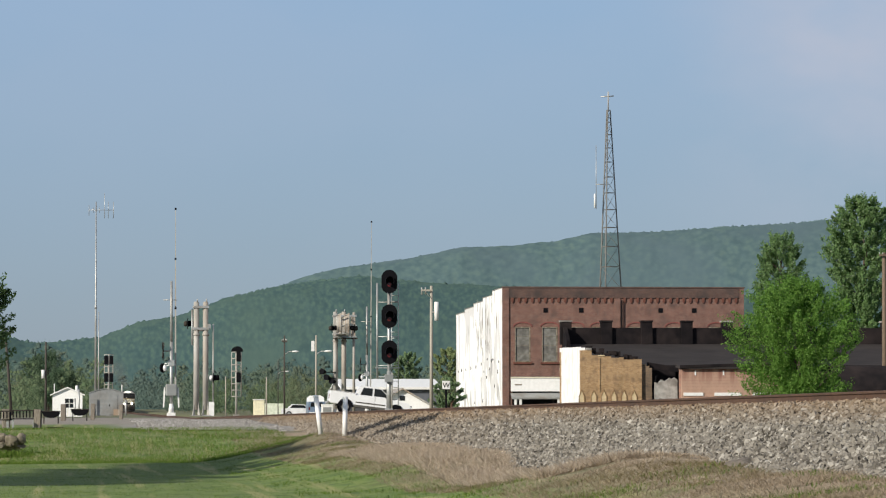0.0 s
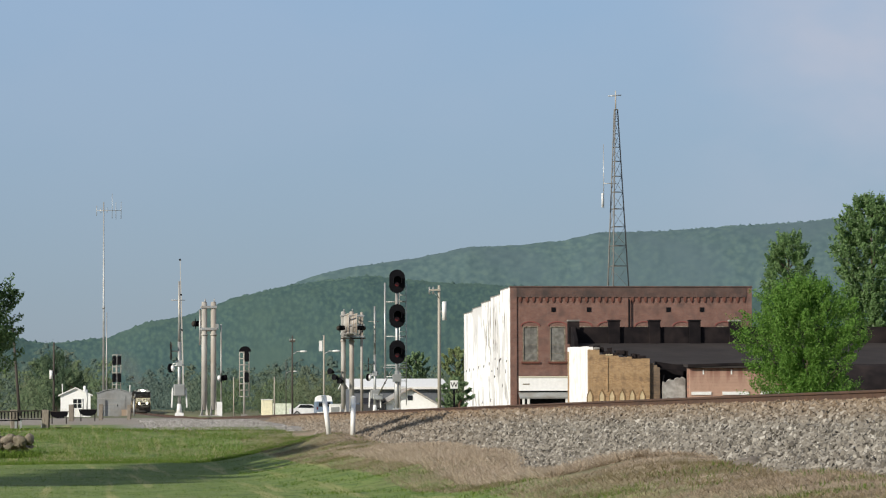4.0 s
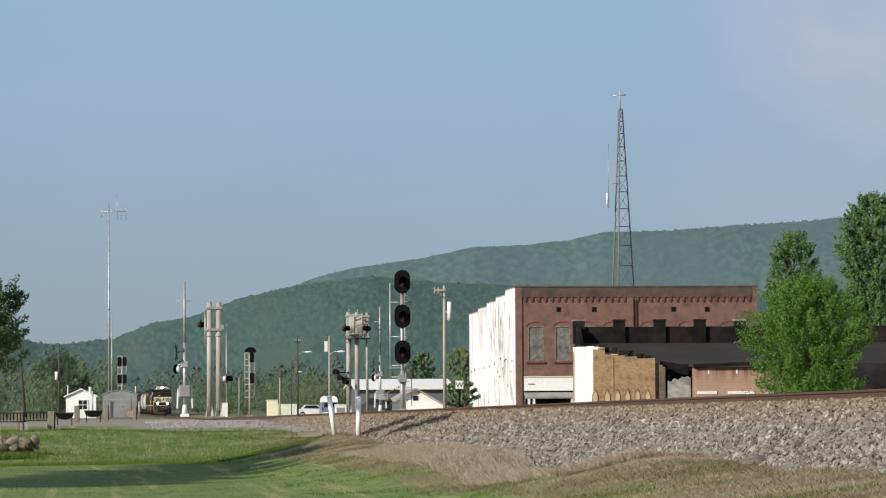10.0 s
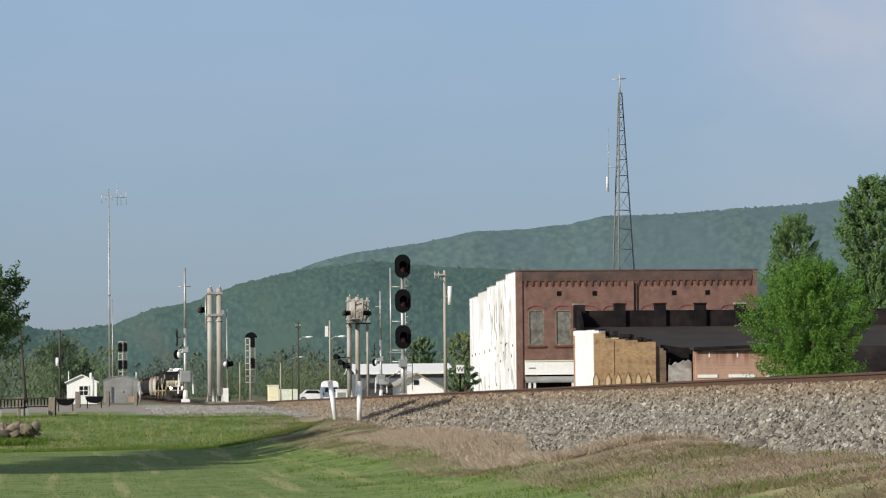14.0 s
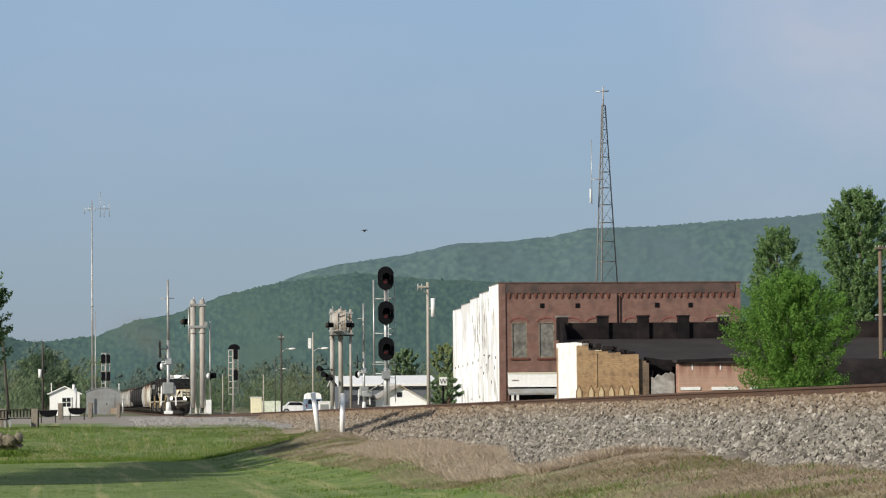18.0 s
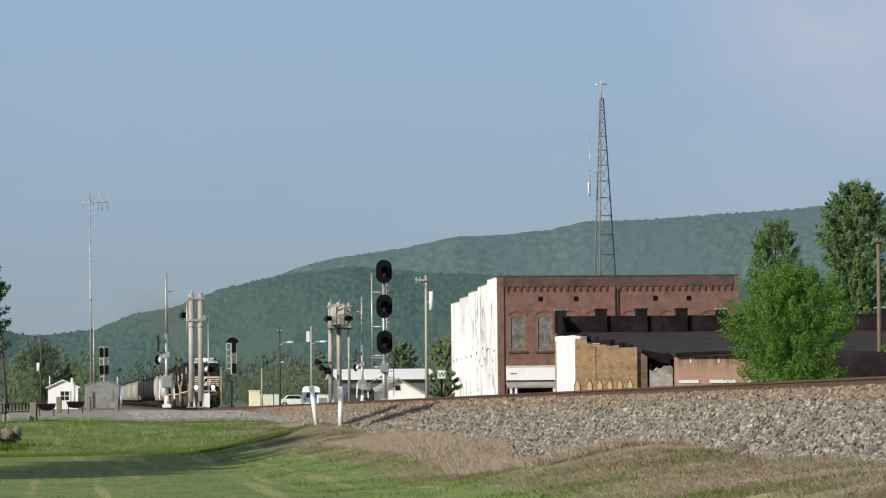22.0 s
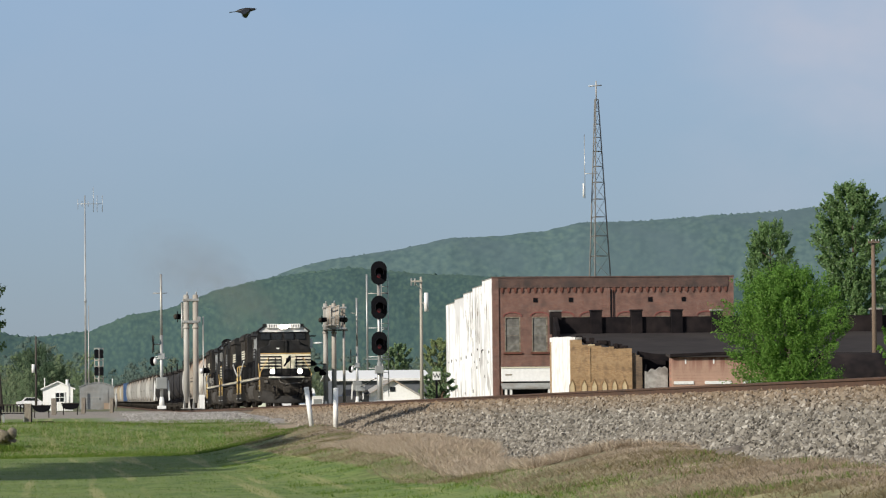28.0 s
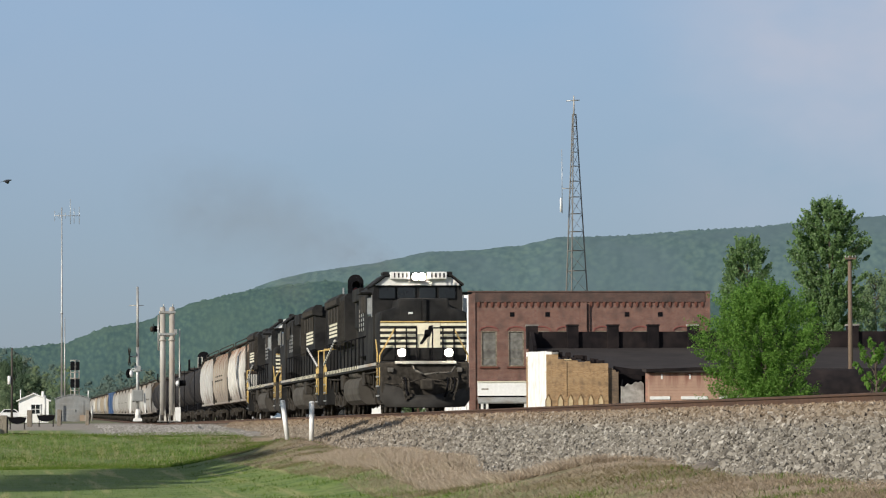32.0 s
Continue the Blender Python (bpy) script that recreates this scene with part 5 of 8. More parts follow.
def main_signal():
    s = thing("railway_signal", pose(16.43, 189.3, 1.95), "tall three-headed colour-light railway signal on a grey mast", "railway signal")
    part("mast", tubed((0, 0, 0), (0, 0, 7.1), 0.085, 0.085, 12), STEEL, s)
    part("base", boxed(-0.2, 0.2, -0.2, 0.2, 0, 0.35, 0.03), STEEL, s)
    part("relay_box", boxed(-0.24, 0.20, -0.36, -0.09, 1.72, 2.12, 0.02), SHED_GREY, s)
    part("lower_mast", tubed((0, 0, 0.3), (0, 0, 2.3), 0.14, 0.12, 12), STEEL, s)
    part("conduit", tubed((0.14, -0.12, 0.3), (0.16, -0.12, 2.2), 0.035, 0.035, 8), POLE_GREY, s)
    for z in (6.95, 5.15, 3.28):
        signal_head(s, 0, -0.22, z, 0.84, 1.26)
        part("bracket", boxed(-0.06, 0.06, -0.22, 0.09, z - 0.1, z + 0.1), STEEL, s)
    lad = part("ladder", lattice(bmesh.new(), 0.18, 0.52, 0.35, 0.5, 6.9, 0.32, 0.022), STEEL, s, "galvanised access ladder")
    part("side_rail", tubed((-0.58, 0.4, 1.9), (-0.58, 0.4, 6.9), 0.05), STEEL, s)
    for z in (2.0, 2.6, 4.1, 5.9):
        part("stay", tubed((-0.58, 0.4, z), (0.5, 0.36, z), 0.025), STEEL, s)
    part("platform", boxed(-0.65, 0.6, 0.1, 0.75, 2.45, 2.5), STEEL, s)


def cage_signal(name, at, heads, height, cap, label):
    s = thing(name, at, label, "railway signal")
    part("mast", tubed((0, 0, 0), (0, 0, height), 0.11, 0.11, 10), POLE_GREY, s)
    bm = bmesh.new()
    for dx in (-0.48, 0.48):
        tube(bm, (dx, -0.1, height * 0.32), (dx, -0.1, height), 0.045, 0.045, 6)
    z = height * 0.32
    while z <= height:
        tube(bm, (-0.48, -0.1, z), (0.48, -0.1, z), 0.045, 0.045, 6)
        z += height * 0.68 / 7.01
    part("ladder_cage", bm, POLE_GREY, s, "grey steel ladder cage")
    for z in heads:
        for dx in ((-0.3, 0.3) if not cap else (0.22,)):
            part("lamp_case", boxed(dx - 0.22, dx + 0.22, -0.2, 0.25, z - 0.55, z + 0.45, 0.06), BLACK, s)
    if cap:
        n = 12
        out = [(0.1 + 0.62 * math.cos(a), height + 0.05 + 0.55 * math.sin(a)) for a in (math.pi * i / n for i in range(n + 1))]
        part("background", prismed(out, "y", 0.2, 0.28), BLACK, s)
    part("foot", boxed(-0.3, 0.3, -0.3, 0.3, 0, 0.3), CONCRETE, s)


def rear_flasher(parent, x, y, z):
    """A crossing lamp seen from behind: black disc with a bright domed back."""
    f = part("flasher", tubed((x - 0.10, y + 0.03, z), (x - 0.05, y - 0.01, z), 0.24, 0.24, 16), BLACK, parent, "round black flashing-light disc")
    part("lamp_back", ball(0.12, (0.85, 0.8, 1.5), (x + 0.03, y - 0.07, z), 2), BRIGHT, f, "bright aluminium lamp back")
    part("bracket", tubed((x, y, z + 0.2), (x + 0.35, y, z + 0.3), 0.03, 0.03, 6), STEEL, f)


def flasher(parent, x, y, z, bell=-1, back=None):
    """A pair-lamp unit of a road crossing, seen from the side."""
    f = part("flasher", tubed((x - bell * 0.02, y, z), (x + bell * 0.02, y, z), 0.30, 0.30, 16), BLACK, parent, "round black flashing-light disc")
    part("lamp_back", ball(0.17, (0.8, 1, 1), (x + bell * 0.10, y, z), 2), back or GRIME, f, "domed lamp back")
    part("hood", tubed((x - bell * 0.02, y, z), (x - bell * 0.34, y, z + 0.02), 0.17, 0.15, 12), BLACK, f)


ARMS = []


def crossing_gate(at, label, mast, arm, side):
    g = thing("crossing_gate", at, label, "crossing gate", "gates of the road crossing")
    part("mast", tubed((0, 0, 0.15), (0, 0, mast * 0.55), 0.085, 0.085, 12), STEEL, g, "galvanised mast")
    part("upper_mast", tubed((0, 0, mast * 0.55), (0, 0, mast), 0.07, 0.06, 12), STEEL, g)
    part("base", boxed(-0.22, 0.22, -0.22, 0.22, 0, 0.16, 0.02), WHITE, g)
    part("pedestal", tubed((0, 0, 0.16), (0, 0, 0.62), 0.15, 0.10, 12), WHITE, g, "white pedestal")
    part("mechanism", boxed(-0.29, 0.29, -0.25, 0.25, 1.02, 1.62, 0.05), SHED_GREY, g, "grey gate mechanism case")
    for s in (-1, 1):
        part("counterweight", prismed([(s * 0.33, 1.46), (s * 0.31, 1.20), (s * 0.36, 0.42), (s * 0.42, 0.45), (s * 0.39, 1.25), (s * 0.36, 1.46)], "y", -0.10, 0.10), WHITE, g, "white counterweight arm")
    for rz in (45, -45):
        part("crossbuck_board", boxed(-0.55, 0.55, -0.015, 0.015, -0.10, 0.10), GRIME, g, "unpainted back of a crossbuck board", pose(side * 0.42, 0, 3.32, 0, 0, 82) @ pose(0, 0, 0, 0, rz, 0))
    part("crossbuck_bracket", tubed((0, 0, 3.32), (side * 0.42, 0, 3.32), 0.03), STEEL, g)
    part("light_bar", tubed((side * -0.25, 0, 2.62), (side * 0.4, 0, 2.55), 0.04), STEEL, g)
    part("collar", boxed(-0.16, 0.16, -0.14, 0.14, 2.55, 2.85, 0.02), STEEL, g)
    rear_flasher(g, side * 0.36, 0, 2.45)
    part("wind_bracket", tubed((-0.42, 0, mast * 0.86), (0.3, 0, mast * 0.86), 0.02), STEEL, g)
    a = part("gate_arm", prismed([(-0.045, 0), (0.045, 0), (0.028, arm * 0.6), (0.013, arm), (-0.013, arm), (-0.028, arm * 0.6)], "y", -0.015, 0.015), POLE_GREY, g, "thin pale gate arm")
    for k in (0.45, 0.72, 0.995):
        part("arm_lamp", tubed((-0.05, 0, arm * k), (0.05, 0, arm * k), 0.055), BLACK, a)
    ARMS.append(a)
    return g


def cantilever(at, label, poles, height, reach, side, right=True):
    c = thing("crossing_cantilever", at, label, "cantilever", "signal cantilevers of the road crossing")
    for x in poles:
        part("pole", tubed((x, 0, 0.35), (x, 0, height), 0.165, 0.155, 14), POLE_GREY, c, "weathered cream-grey steel pole")
        part("pole_cap", tubed((x, 0, height), (x, 0, height + 0.05), 0.14, 0.12, 14), POLE_GREY, c)
        part("splice_collar", tubed((x, 0, height * 0.71), (x, 0, height * 0.71 + 0.10), 0.20, 0.20, 14), POLE_GREY, c)
        part("cap_bolt", tubed((x + 0.05, 0, height + 0.05), (x + 0.05, 0, height + 0.22), 0.04, 0.03, 8), STEEL, c)
        for r in range(4):
            a = math.radians(45 + 90 * r)
            part("gusset", prismed([(0.12, 0), (0.30, 0), (0.12, 0.95)], "y", -0.015, 0.015), POLE_GREY, c, "", pose(x, 0, 0.02, 0, 0, 45 + 90 * r))
        part("foot_plate", boxed(x - 0.3, x + 0.3, -0.3, 0.3, 0, 0.05), STEEL, c)
    x0, x1 = poles[0], poles[-1]
    for z in (height - 0.32, height - 1.55):
        part("clamp", boxed(x0 - 0.2, x1 + 0.2, -0.2, 0.2, z, z + 0.14, 0.02), STEEL, c)
    bm = bmesh.new()
    y1 = reach
    for x in (x0 + 0.02, x1 - 0.02):
        for z in (height - 0.25, height - 1.5):
            tube(bm, (x, 0, z), (x, y1, z), 0.05, 0.05, 6)
        k, n = 0, 9
        for i in range(n):
            a, b = y1 * i / n, y1 * (i + 1) / n
            tube(bm, (x, a, height - 1.5), (x, b, height - 0.25), 0.028, 0.028, 5)
            tube(bm, (x, b, height - 1.5), (x, b, height - 0.25), 0.028, 0.028, 5)
    part("truss_arm", bm, POLE_GREY, c, "grey lattice cantilever arm reaching over the road")
    part("walkway", boxed(x0 + 0.02, x1 - 0.02, *sorted((0.2 * side, y1)), height - 1.56, height - 1.51), STEEL, c)
    flasher(c, x0 - 0.45, y1 * 0.6, height - 1.15, -1)
    if right:
        flasher(c, x1 + 0.5, y1 * 0.6, height - 1.15, 1)
    return c


def utility_pole(name, at, label, height, r=0.14, mat=POLE_WOOD, arms=(), can=0, lamp=0, group="", sign=False):
    p = thing(name, at, label, "utility pole", group)
    part("pole", tubed((0, 0, 0), (0, 0, height), r, r * 0.65, 12), mat, p)
    for z, w in arms:
        c = part("crossarm", boxed(-w, w, -r - 0.1, -r, height - z - 0.06, height - z + 0.06), mat, p)
        for x in (-w * 0.9, -w * 0.4, w * 0.4, w * 0.9):
            part("insulator", tubed((x, -r - 0.05, height - z + 0.06), (x, -r - 0.05, height - z + 0.22), 0.04, 0.03, 8), STEEL, c)
    if can:
        part("transformer", tubed((can, 0, height - 2.1), (can, 0, height - 1.25), 0.19, 0.19, 14), WHITE, p, "pale transformer can")
        part("can_bracket", boxed(*sorted((0, can)), -0.04, 0.04, height - 1.7, height - 1.6), STEEL, p)
    if lamp:
        part("lamp_arm", pipe([(0, 0, height * 0.76), (lamp * 0.5, 0, height * 0.80), (lamp, 0, height * 0.80)], 0.035), STEEL, p)
        part("lamp_head", ball(0.16, (2.0, 1, 0.55), (lamp + 0.15, 0, height * 0.80), 2), WHITE, p, "pale street-lamp head")
    if sign:
        part("sign_plate", boxed(-0.36, -0.12, -0.03, 0.0, height * 0.80, height * 0.93), WHITE, p)
    return p


def poles_and_signals():
    main_signal()
    cage_signal("distant_signal", pose(16.61, 370.2, 2.1), (6.2, 4.1), 6.6, True, "two-headed railway signal with ladder cage")
    cage_signal("rear_signal", pose(4.25, 421.7, 2.3), (6.5, 4.5), 7.1, False, "railway signal seen from behind with twin black lamp cases")
    crossing_gate(pose(5.08, 187.4, 1.93), "crossing gate mast with a tall slender white arm", 6.9, 9.4, -1)
    crossing_gate(pose(19.63, 243.25, 2.12), "far crossing gate mast with flashing lights", 7.2, 11.6, -1)
    far_gate = bpy.data.objects["crossing_gate.001"]
    part("relay_case", boxed(-0.12, 0.5, -0.30, 0.25, 0.96, 1.35, 0.03), STEEL, far_gate)
    cantilever(pose(7.0, 206.3, 1.95), "pair of pale steel cantilever poles beside the track", (0.0, 0.52), 6.4, 2.4, 1, False)
    flash = bpy.data.objects["crossing_cantilever"]
    flasher(flash, 0.95, -0.1, 2.15, -1, BRIGHT)
    part("conduit", tubed((-0.24, 0, 4.0), (-0.24, 0, 6.0), 0.05), STEEL, flash)
    part("junction_box", boxed(0.62, 0.80, -0.15, 0.1, 4.9, 5.2), STEEL, flash)
    part("lamp_post", tubed((0.95, 0, 0.0), (0.95, 0, 5.2), 0.04), STEEL, flash)
    part("case", boxed(0.7, 1.0, -0.2, 0.1, 0, 0.8), WHITE, flash)
    cantilever(pose(17.6, 246.4, 2.12), "far signal cantilever with a panelled top", (0.15, 0.72), 6.9, -5.0, -1)
    far = bpy.data.objects["crossing_cantilever.001"]
    part("pole", tubed((1.40, 0, 0), (1.40, 0, 6.9), 0.095, 0.09, 12), POLE_GREY, far, "slimmer third pole")
    for k in range(8):
        part("screen_slat", boxed(0.02 + k * 0.19, 0.15 + k * 0.19, -0.30, -0.25, 5.25, 6.72), POLE_GREY, far)
    for z in (5.2, 5.95, 6.6):
        part("screen_rail", boxed(-0.02, 1.56, -0.36, -0.305, z, z + 0.11), STEEL, far)
    part("screen_floor", boxed(-0.05, 1.6, -0.75, -0.24, 5.08, 5.16), GRIME, far)
    for x, z in ((-0.55, 2.85), (-0.25, 2.45), (0.1, 2.2)):
        part("lamp_hood", tubed((x, -0.25, z), (x - 0.28, -0.55, z + 0.06), 0.10, 0.21, 14), BLACK, far, "black lamp hood")
        part("lamp_bar", boxed(x, 0.15, -0.27, -0.22, z - 0.03, z + 0.03), BLACK, far)
    # more slim poles beyond the crossing
    utility_pole("marker_pole", pose(13.85, 330, 2.12), "thin pale pole beyond the track", 3.6, 0.06, PALE_WOOD)
    utility_pole("street_lamp", pose(24.77, 440, 2.2), "distant thin street lamp over the side road", 6.9, 0.06, POLE_WOOD, (), 0, 0.9)
    utility_pole("utility_pole", pose(21.08, 214, 2.12), "weathered wooden utility pole with a slim transformer can", 7.5, 0.115, PALE_WOOD)
    c = bpy.data.objects["utility_pole"]
    part("side_arm", boxed(-0.62, 0.06, -0.19, -0.10, 7.18, 7.28), PALE_WOOD, c)
    for x in (-0.58, -0.36):
        part("insulator", tubed((x, -0.14, 6.98), (x, -0.14, 7.42), 0.05, 0.04, 8), STEEL, c)
    part("arm_brace", tubed((-0.4, -0.13, 7.18), (0, -0.10, 6.75), 0.02, 0.02, 6), STEEL, c)
    part("transformer", tubed((0.30, -0.05, 5.45), (0.30, -0.05, 6.55), 0.13, 0.13, 14), WHITE, c, "slim pale transformer can")
    part("can_bracket", boxed(0.05, 0.2, -0.08, 0.0, 5.9, 6.0), STEEL, c)
    utility_pole("street_lamp", pose(17.98, 269.5, 2.12), "street lamp on a slim pole beside the crossing", 5.9, 0.085, PALE_WOOD, (), 0, 0.75, sign=True)
    utility_pole("utility_pole", pose(17.39, 299.7, 2.12), "thin dark utility pole with a lamp beyond the crossing", 6.6, 0.085, POLE_WOOD, ((0.5, 0.22),), 0, 0.75)
    utility_pole("marker_pole", pose(14.73 + 1.2, 300, 2.12), "short pale pole beside the track", 3.2, 0.07, PALE_WOOD)
    utility_pole("utility_pole", pose(-5.87, 362.4, 2.3, 0, -4.5, 0), "leaning dark utility pole with crossarm", 8.7, 0.16, POLE_WOOD, ((0.6, 0.9),))
    utility_pole("utility_pole", pose(-2.74, 392.2, 2.3), "dark utility pole with a pale can", 7.9, 0.14, POLE_WOOD, (), 0.0)
    c = bpy.data.objects["utility_pole.003"]
    part("transformer", tubed((-0.28, -0.1, 4.0), (-0.28, -0.1, 4.9), 0.18, 0.18, 12), WHITE, c)
    utility_pole("utility_pole", pose(58.05, 257.5, 2.12), "brown wooden utility pole by the derelict store", 11.6, 0.20, BROWN_POLE, ((0.2, 0.4),))
    # two slim radio masts behind the relay hut
    for x, y, h, r, n in ((2.55, 391.7, 22.9, 0.13, "tall"), (2.87, 391.6, 11.1, 0.09, "short")):
        m = thing("radio_mast", pose(x, y, 2.3), n + " slim grey radio mast", "radio mast", "radio masts by the relay hut")
        part("mast", tubed((0, 0, 0), (0, 0, h), r, r * 0.45, 10), STEEL, m)
        part("mast_joint", tubed((0, 0, h * 0.5), (0, 0, h * 0.5 + 0.3), r, r, 10), STEEL, m)
        if n == "tall":
            part("boom", tubed((-0.8, 0, h - 0.9), (1.9, 0, h - 0.9), 0.03), STEEL, m)
            for dx, lo, hi in ((-0.75, -0.6, 0.5), (0.9, -0.9, 1.8), (1.3, -0.9, 0.9), (1.85, -0.9, 0.9), (-0.3, -0.3, 0.3), (0.35, -0.3, 0.3)):
                part("antenna_rod", tubed((dx, 0, h - 0.9 + lo), (dx, 0, h - 0.9 + hi), 0.028, 0.028, 6), STEEL, m)
    # lattice tower behind the brick block
    t = thing("lattice_tower", pose(55.65, 376.3, 2.15), "tall three-legged steel lattice radio tower", "tower")
    H = 33.0
    def leg(k, z):
        a = math.radians(6 + 120 * k)
        r = 1.95 * (1 - z / H) + 0.15
        return (r * math.cos(a), r * math.sin(a), z)
    for k in range(3):
        part("leg", tubed(leg(k, 0), leg(k, H - 1), 0.085, 0.06, 8), TOWER_GREY, t)
        zs = [0.0]
        while zs[-1] < H - 1.4:
            zs.append(zs[-1] + 1.1 + 1.9 * (1 - zs[-1] / H))
        for z0, z1 in zip(zs, zs[1:]):
            z1 = min(z1, H - 1)
            part("diagonal_brace", tubed(leg(k, z0), leg((k + 1) % 3, z1), 0.022, 0.022, 5), TOWER_GREY, t)
            part("cross_brace", tubed(leg(k, z1), leg((k + 1) % 3, z1), 0.04, 0.04, 5), TOWER_GREY, t)
    part("top_pole", tubed((0, 0, H - 1.2), (0, 0, H + 0.9), 0.07), POLE_GREY, t)
    part("top_dipole", tubed((-0.8, 0, H + 0.35), (0.6, 0, H + 0.45), 0.06), STEEL, t)
    part("side_arm", tubed((-1.35, 0, 24.2), (0, 0, 24.2), 0.04), STEEL, t)
    part("whip_antenna", tubed((-1.3, 0, 21.6), (-1.3, 0, 28.3), 0.035), STEEL, t)
    part("panel_antenna", tubed((-1.45, 0, 21.7), (-1.45, 0, 23.2), 0.09), WHITE, t)
    # whistle sign
    w = thing("whistle_sign", pose(17.86, 174.1, 2.05), "white square whistle sign lettered W on a dark post", "sign")
    part("post", boxed(-0.05, 0.05, 0.005, 0.06, 0, 1.2), BLACK, w)
    plate = part("plate", boxed(-0.19, 0.19, -0.03, 0.0, 1.12, 1.52, 0.02), WHITE, w)
    cu = bpy.data.curves.new("letter", "FONT")
    cu.body, cu.size, cu.align_x, cu.extrude = "W", 0.34, "CENTER", 0.004
    tx = new("letter", cu)
    me = bpy.data.meshes.new_from_object(tx.evaluated_get(bpy.context.evaluated_depsgraph_get()))
    bpy.data.objects.remove(tx)
    me.materials.append(BLACK)
    lt = new("letter", me)
    lt.parent, lt.matrix_basis = plate, pose(0, -0.036, 1.20, 90)
    # two white marker posts on the bank
    for x, y, lean, h in ((8.70, 127.8, -7.5, 1.42), (9.38, 125.7, 0.6, 1.40)):
        p = thing("marker_post", pose(x, y, float(ground_z(x, y)) - 0.02, 0, lean, 0), "white plastic utility marker post on the bank", "post", "marker posts on the bank")
        part("post", tubed((0, 0, 0), (0, 0, h - 0.06), 0.085, 0.085, 14), FRESH_WHITE, p)
        part("cap", ball(0.10, (1, 1, 0.55), (0, 0, h - 0.06), 2), FRESH_WHITE, p)


poles_and_signals()


# ---- trees ----
def tree(name, at, label, height, spread, bole, leafs, clumps, per, leaf, seed, mid=0.45, low=0.18, trunk_r=0.16, category="tree", group="", lift=0.7, clump=(0.10, 0.22)):
    t = thing(name, at, label, category, group)
    r = np.random.default_rng(seed)
    bm = bmesh.new()
    tube(bm, (0, 0, -0.1), (0.1, 0, height * 0.45), trunk_r, trunk_r * 0.7, 10)
    tube(bm, (0.1, 0, height * 0.45), (0, 0.05, height * 0.9), trunk_r * 0.7, trunk_r * 0.15, 8)
    cs, rs = [], []
    while len(cs) < clumps:
        u = r.uniform(0, 1)
        z = height * (low + (1 - low) * u)
        prof = max(0.05, 1 - abs((u - mid) / (1.02 - mid if u > mid else mid + 0.25)) ** 2.4) ** 0.5 * (0.90 + 0.12 * math.sin(7.1 * u + seed) + r.uniform(-0.14, 0.14))
        a = r.uniform(0, 2 * np.pi)
        d = spread * prof * math.sqrt(r.uniform(0.12, 1.0)) * (1 + 0.18 * math.sin(2 * a + seed) + 0.1 * math.sin(5 * a + 2 * seed))
        cs.append((d * math.cos(a), d * math.sin(a), z))
        rs.append(spread * r.uniform(*clump))
    for i in range(0, clumps, max(1, clumps // 36)):
        x, y, z = cs[i]
        z0 = max(height * low * 0.7, z - 0.7 * math.hypot(x, y) - 0.3)
        tube(bm, (0.05, 0, z0), (x, y, z), trunk_r * 0.28, trunk_r * 0.06, 6, False)
    part("trunk", bm, BARK, t, "brown trunk with branching limbs")
    V, F = crown_leaves(cs, rs, per, leaf, seed, [(x, y, lift * spread + r.uniform(-0.3, 0.3) * spread) for x, y, z in cs])
    ob = new("crown", from_arrays("crown", V, F, leafs))
    ob.parent = t
    return t


# the valley's haze is lifted into these dark leaf tones
FAR_LEAF = woods_mat("hazy_dark_leaves", [(0.0, (0.072, 0.118, 0.072)), (0.6, (0.088, 0.138, 0.082)), (1.0, (0.108, 0.160, 0.092))], (0.100, 0.138, 0.084), 0.3, transl=0.35, soft=(0.6, 0.36))


def shadow_limb_tree():
    """An unseen tree, added so its long leafy limbs along the line cast shadow strands."""
    t = thing("lawn_tree", pose(-9.6, 112, 0.1), "unseen tree added for the shadow strands of its long leafy limbs", "tree", "trees west of the lawn")
    bm = bmesh.new()
    tube(bm, (0, 0, -0.1), (0.2, 0, 9.0), 0.3, 0.2, 10)
    cs, rs = [], []
    for (x0, y0), (x1, y1) in (((3.6, -13.5), (1.9, -2.8)), ((3.64, -1.7), (1.1, 8.9)), ((0.4, 9.2), (-5.3, 9.8))):
        tube(bm, (0.2, 0, 8.6), (x1, y1, 10.8), 0.16, 0.10, 8)
        tube(bm, (x1, y1, 10.8), (x0, y0, 10.9), 0.10, 0.04, 8)
        for u in np.linspace(0, 1, 34):
            cs.append((x1 + (x0 - x1) * u, y1 + (y0 - y1) * u, 10.9))
            rs.append(0.26 if y1 < 9 else 0.75)
    part("trunk", bm, BARK, t, "brown trunk with two long limbs")
    V, F = crown_leaves(cs, rs, 34, 0.13, 71)
    ob = new("crown", from_arrays("crown", V, F, LEAF_DEEP))
    ob.parent = t


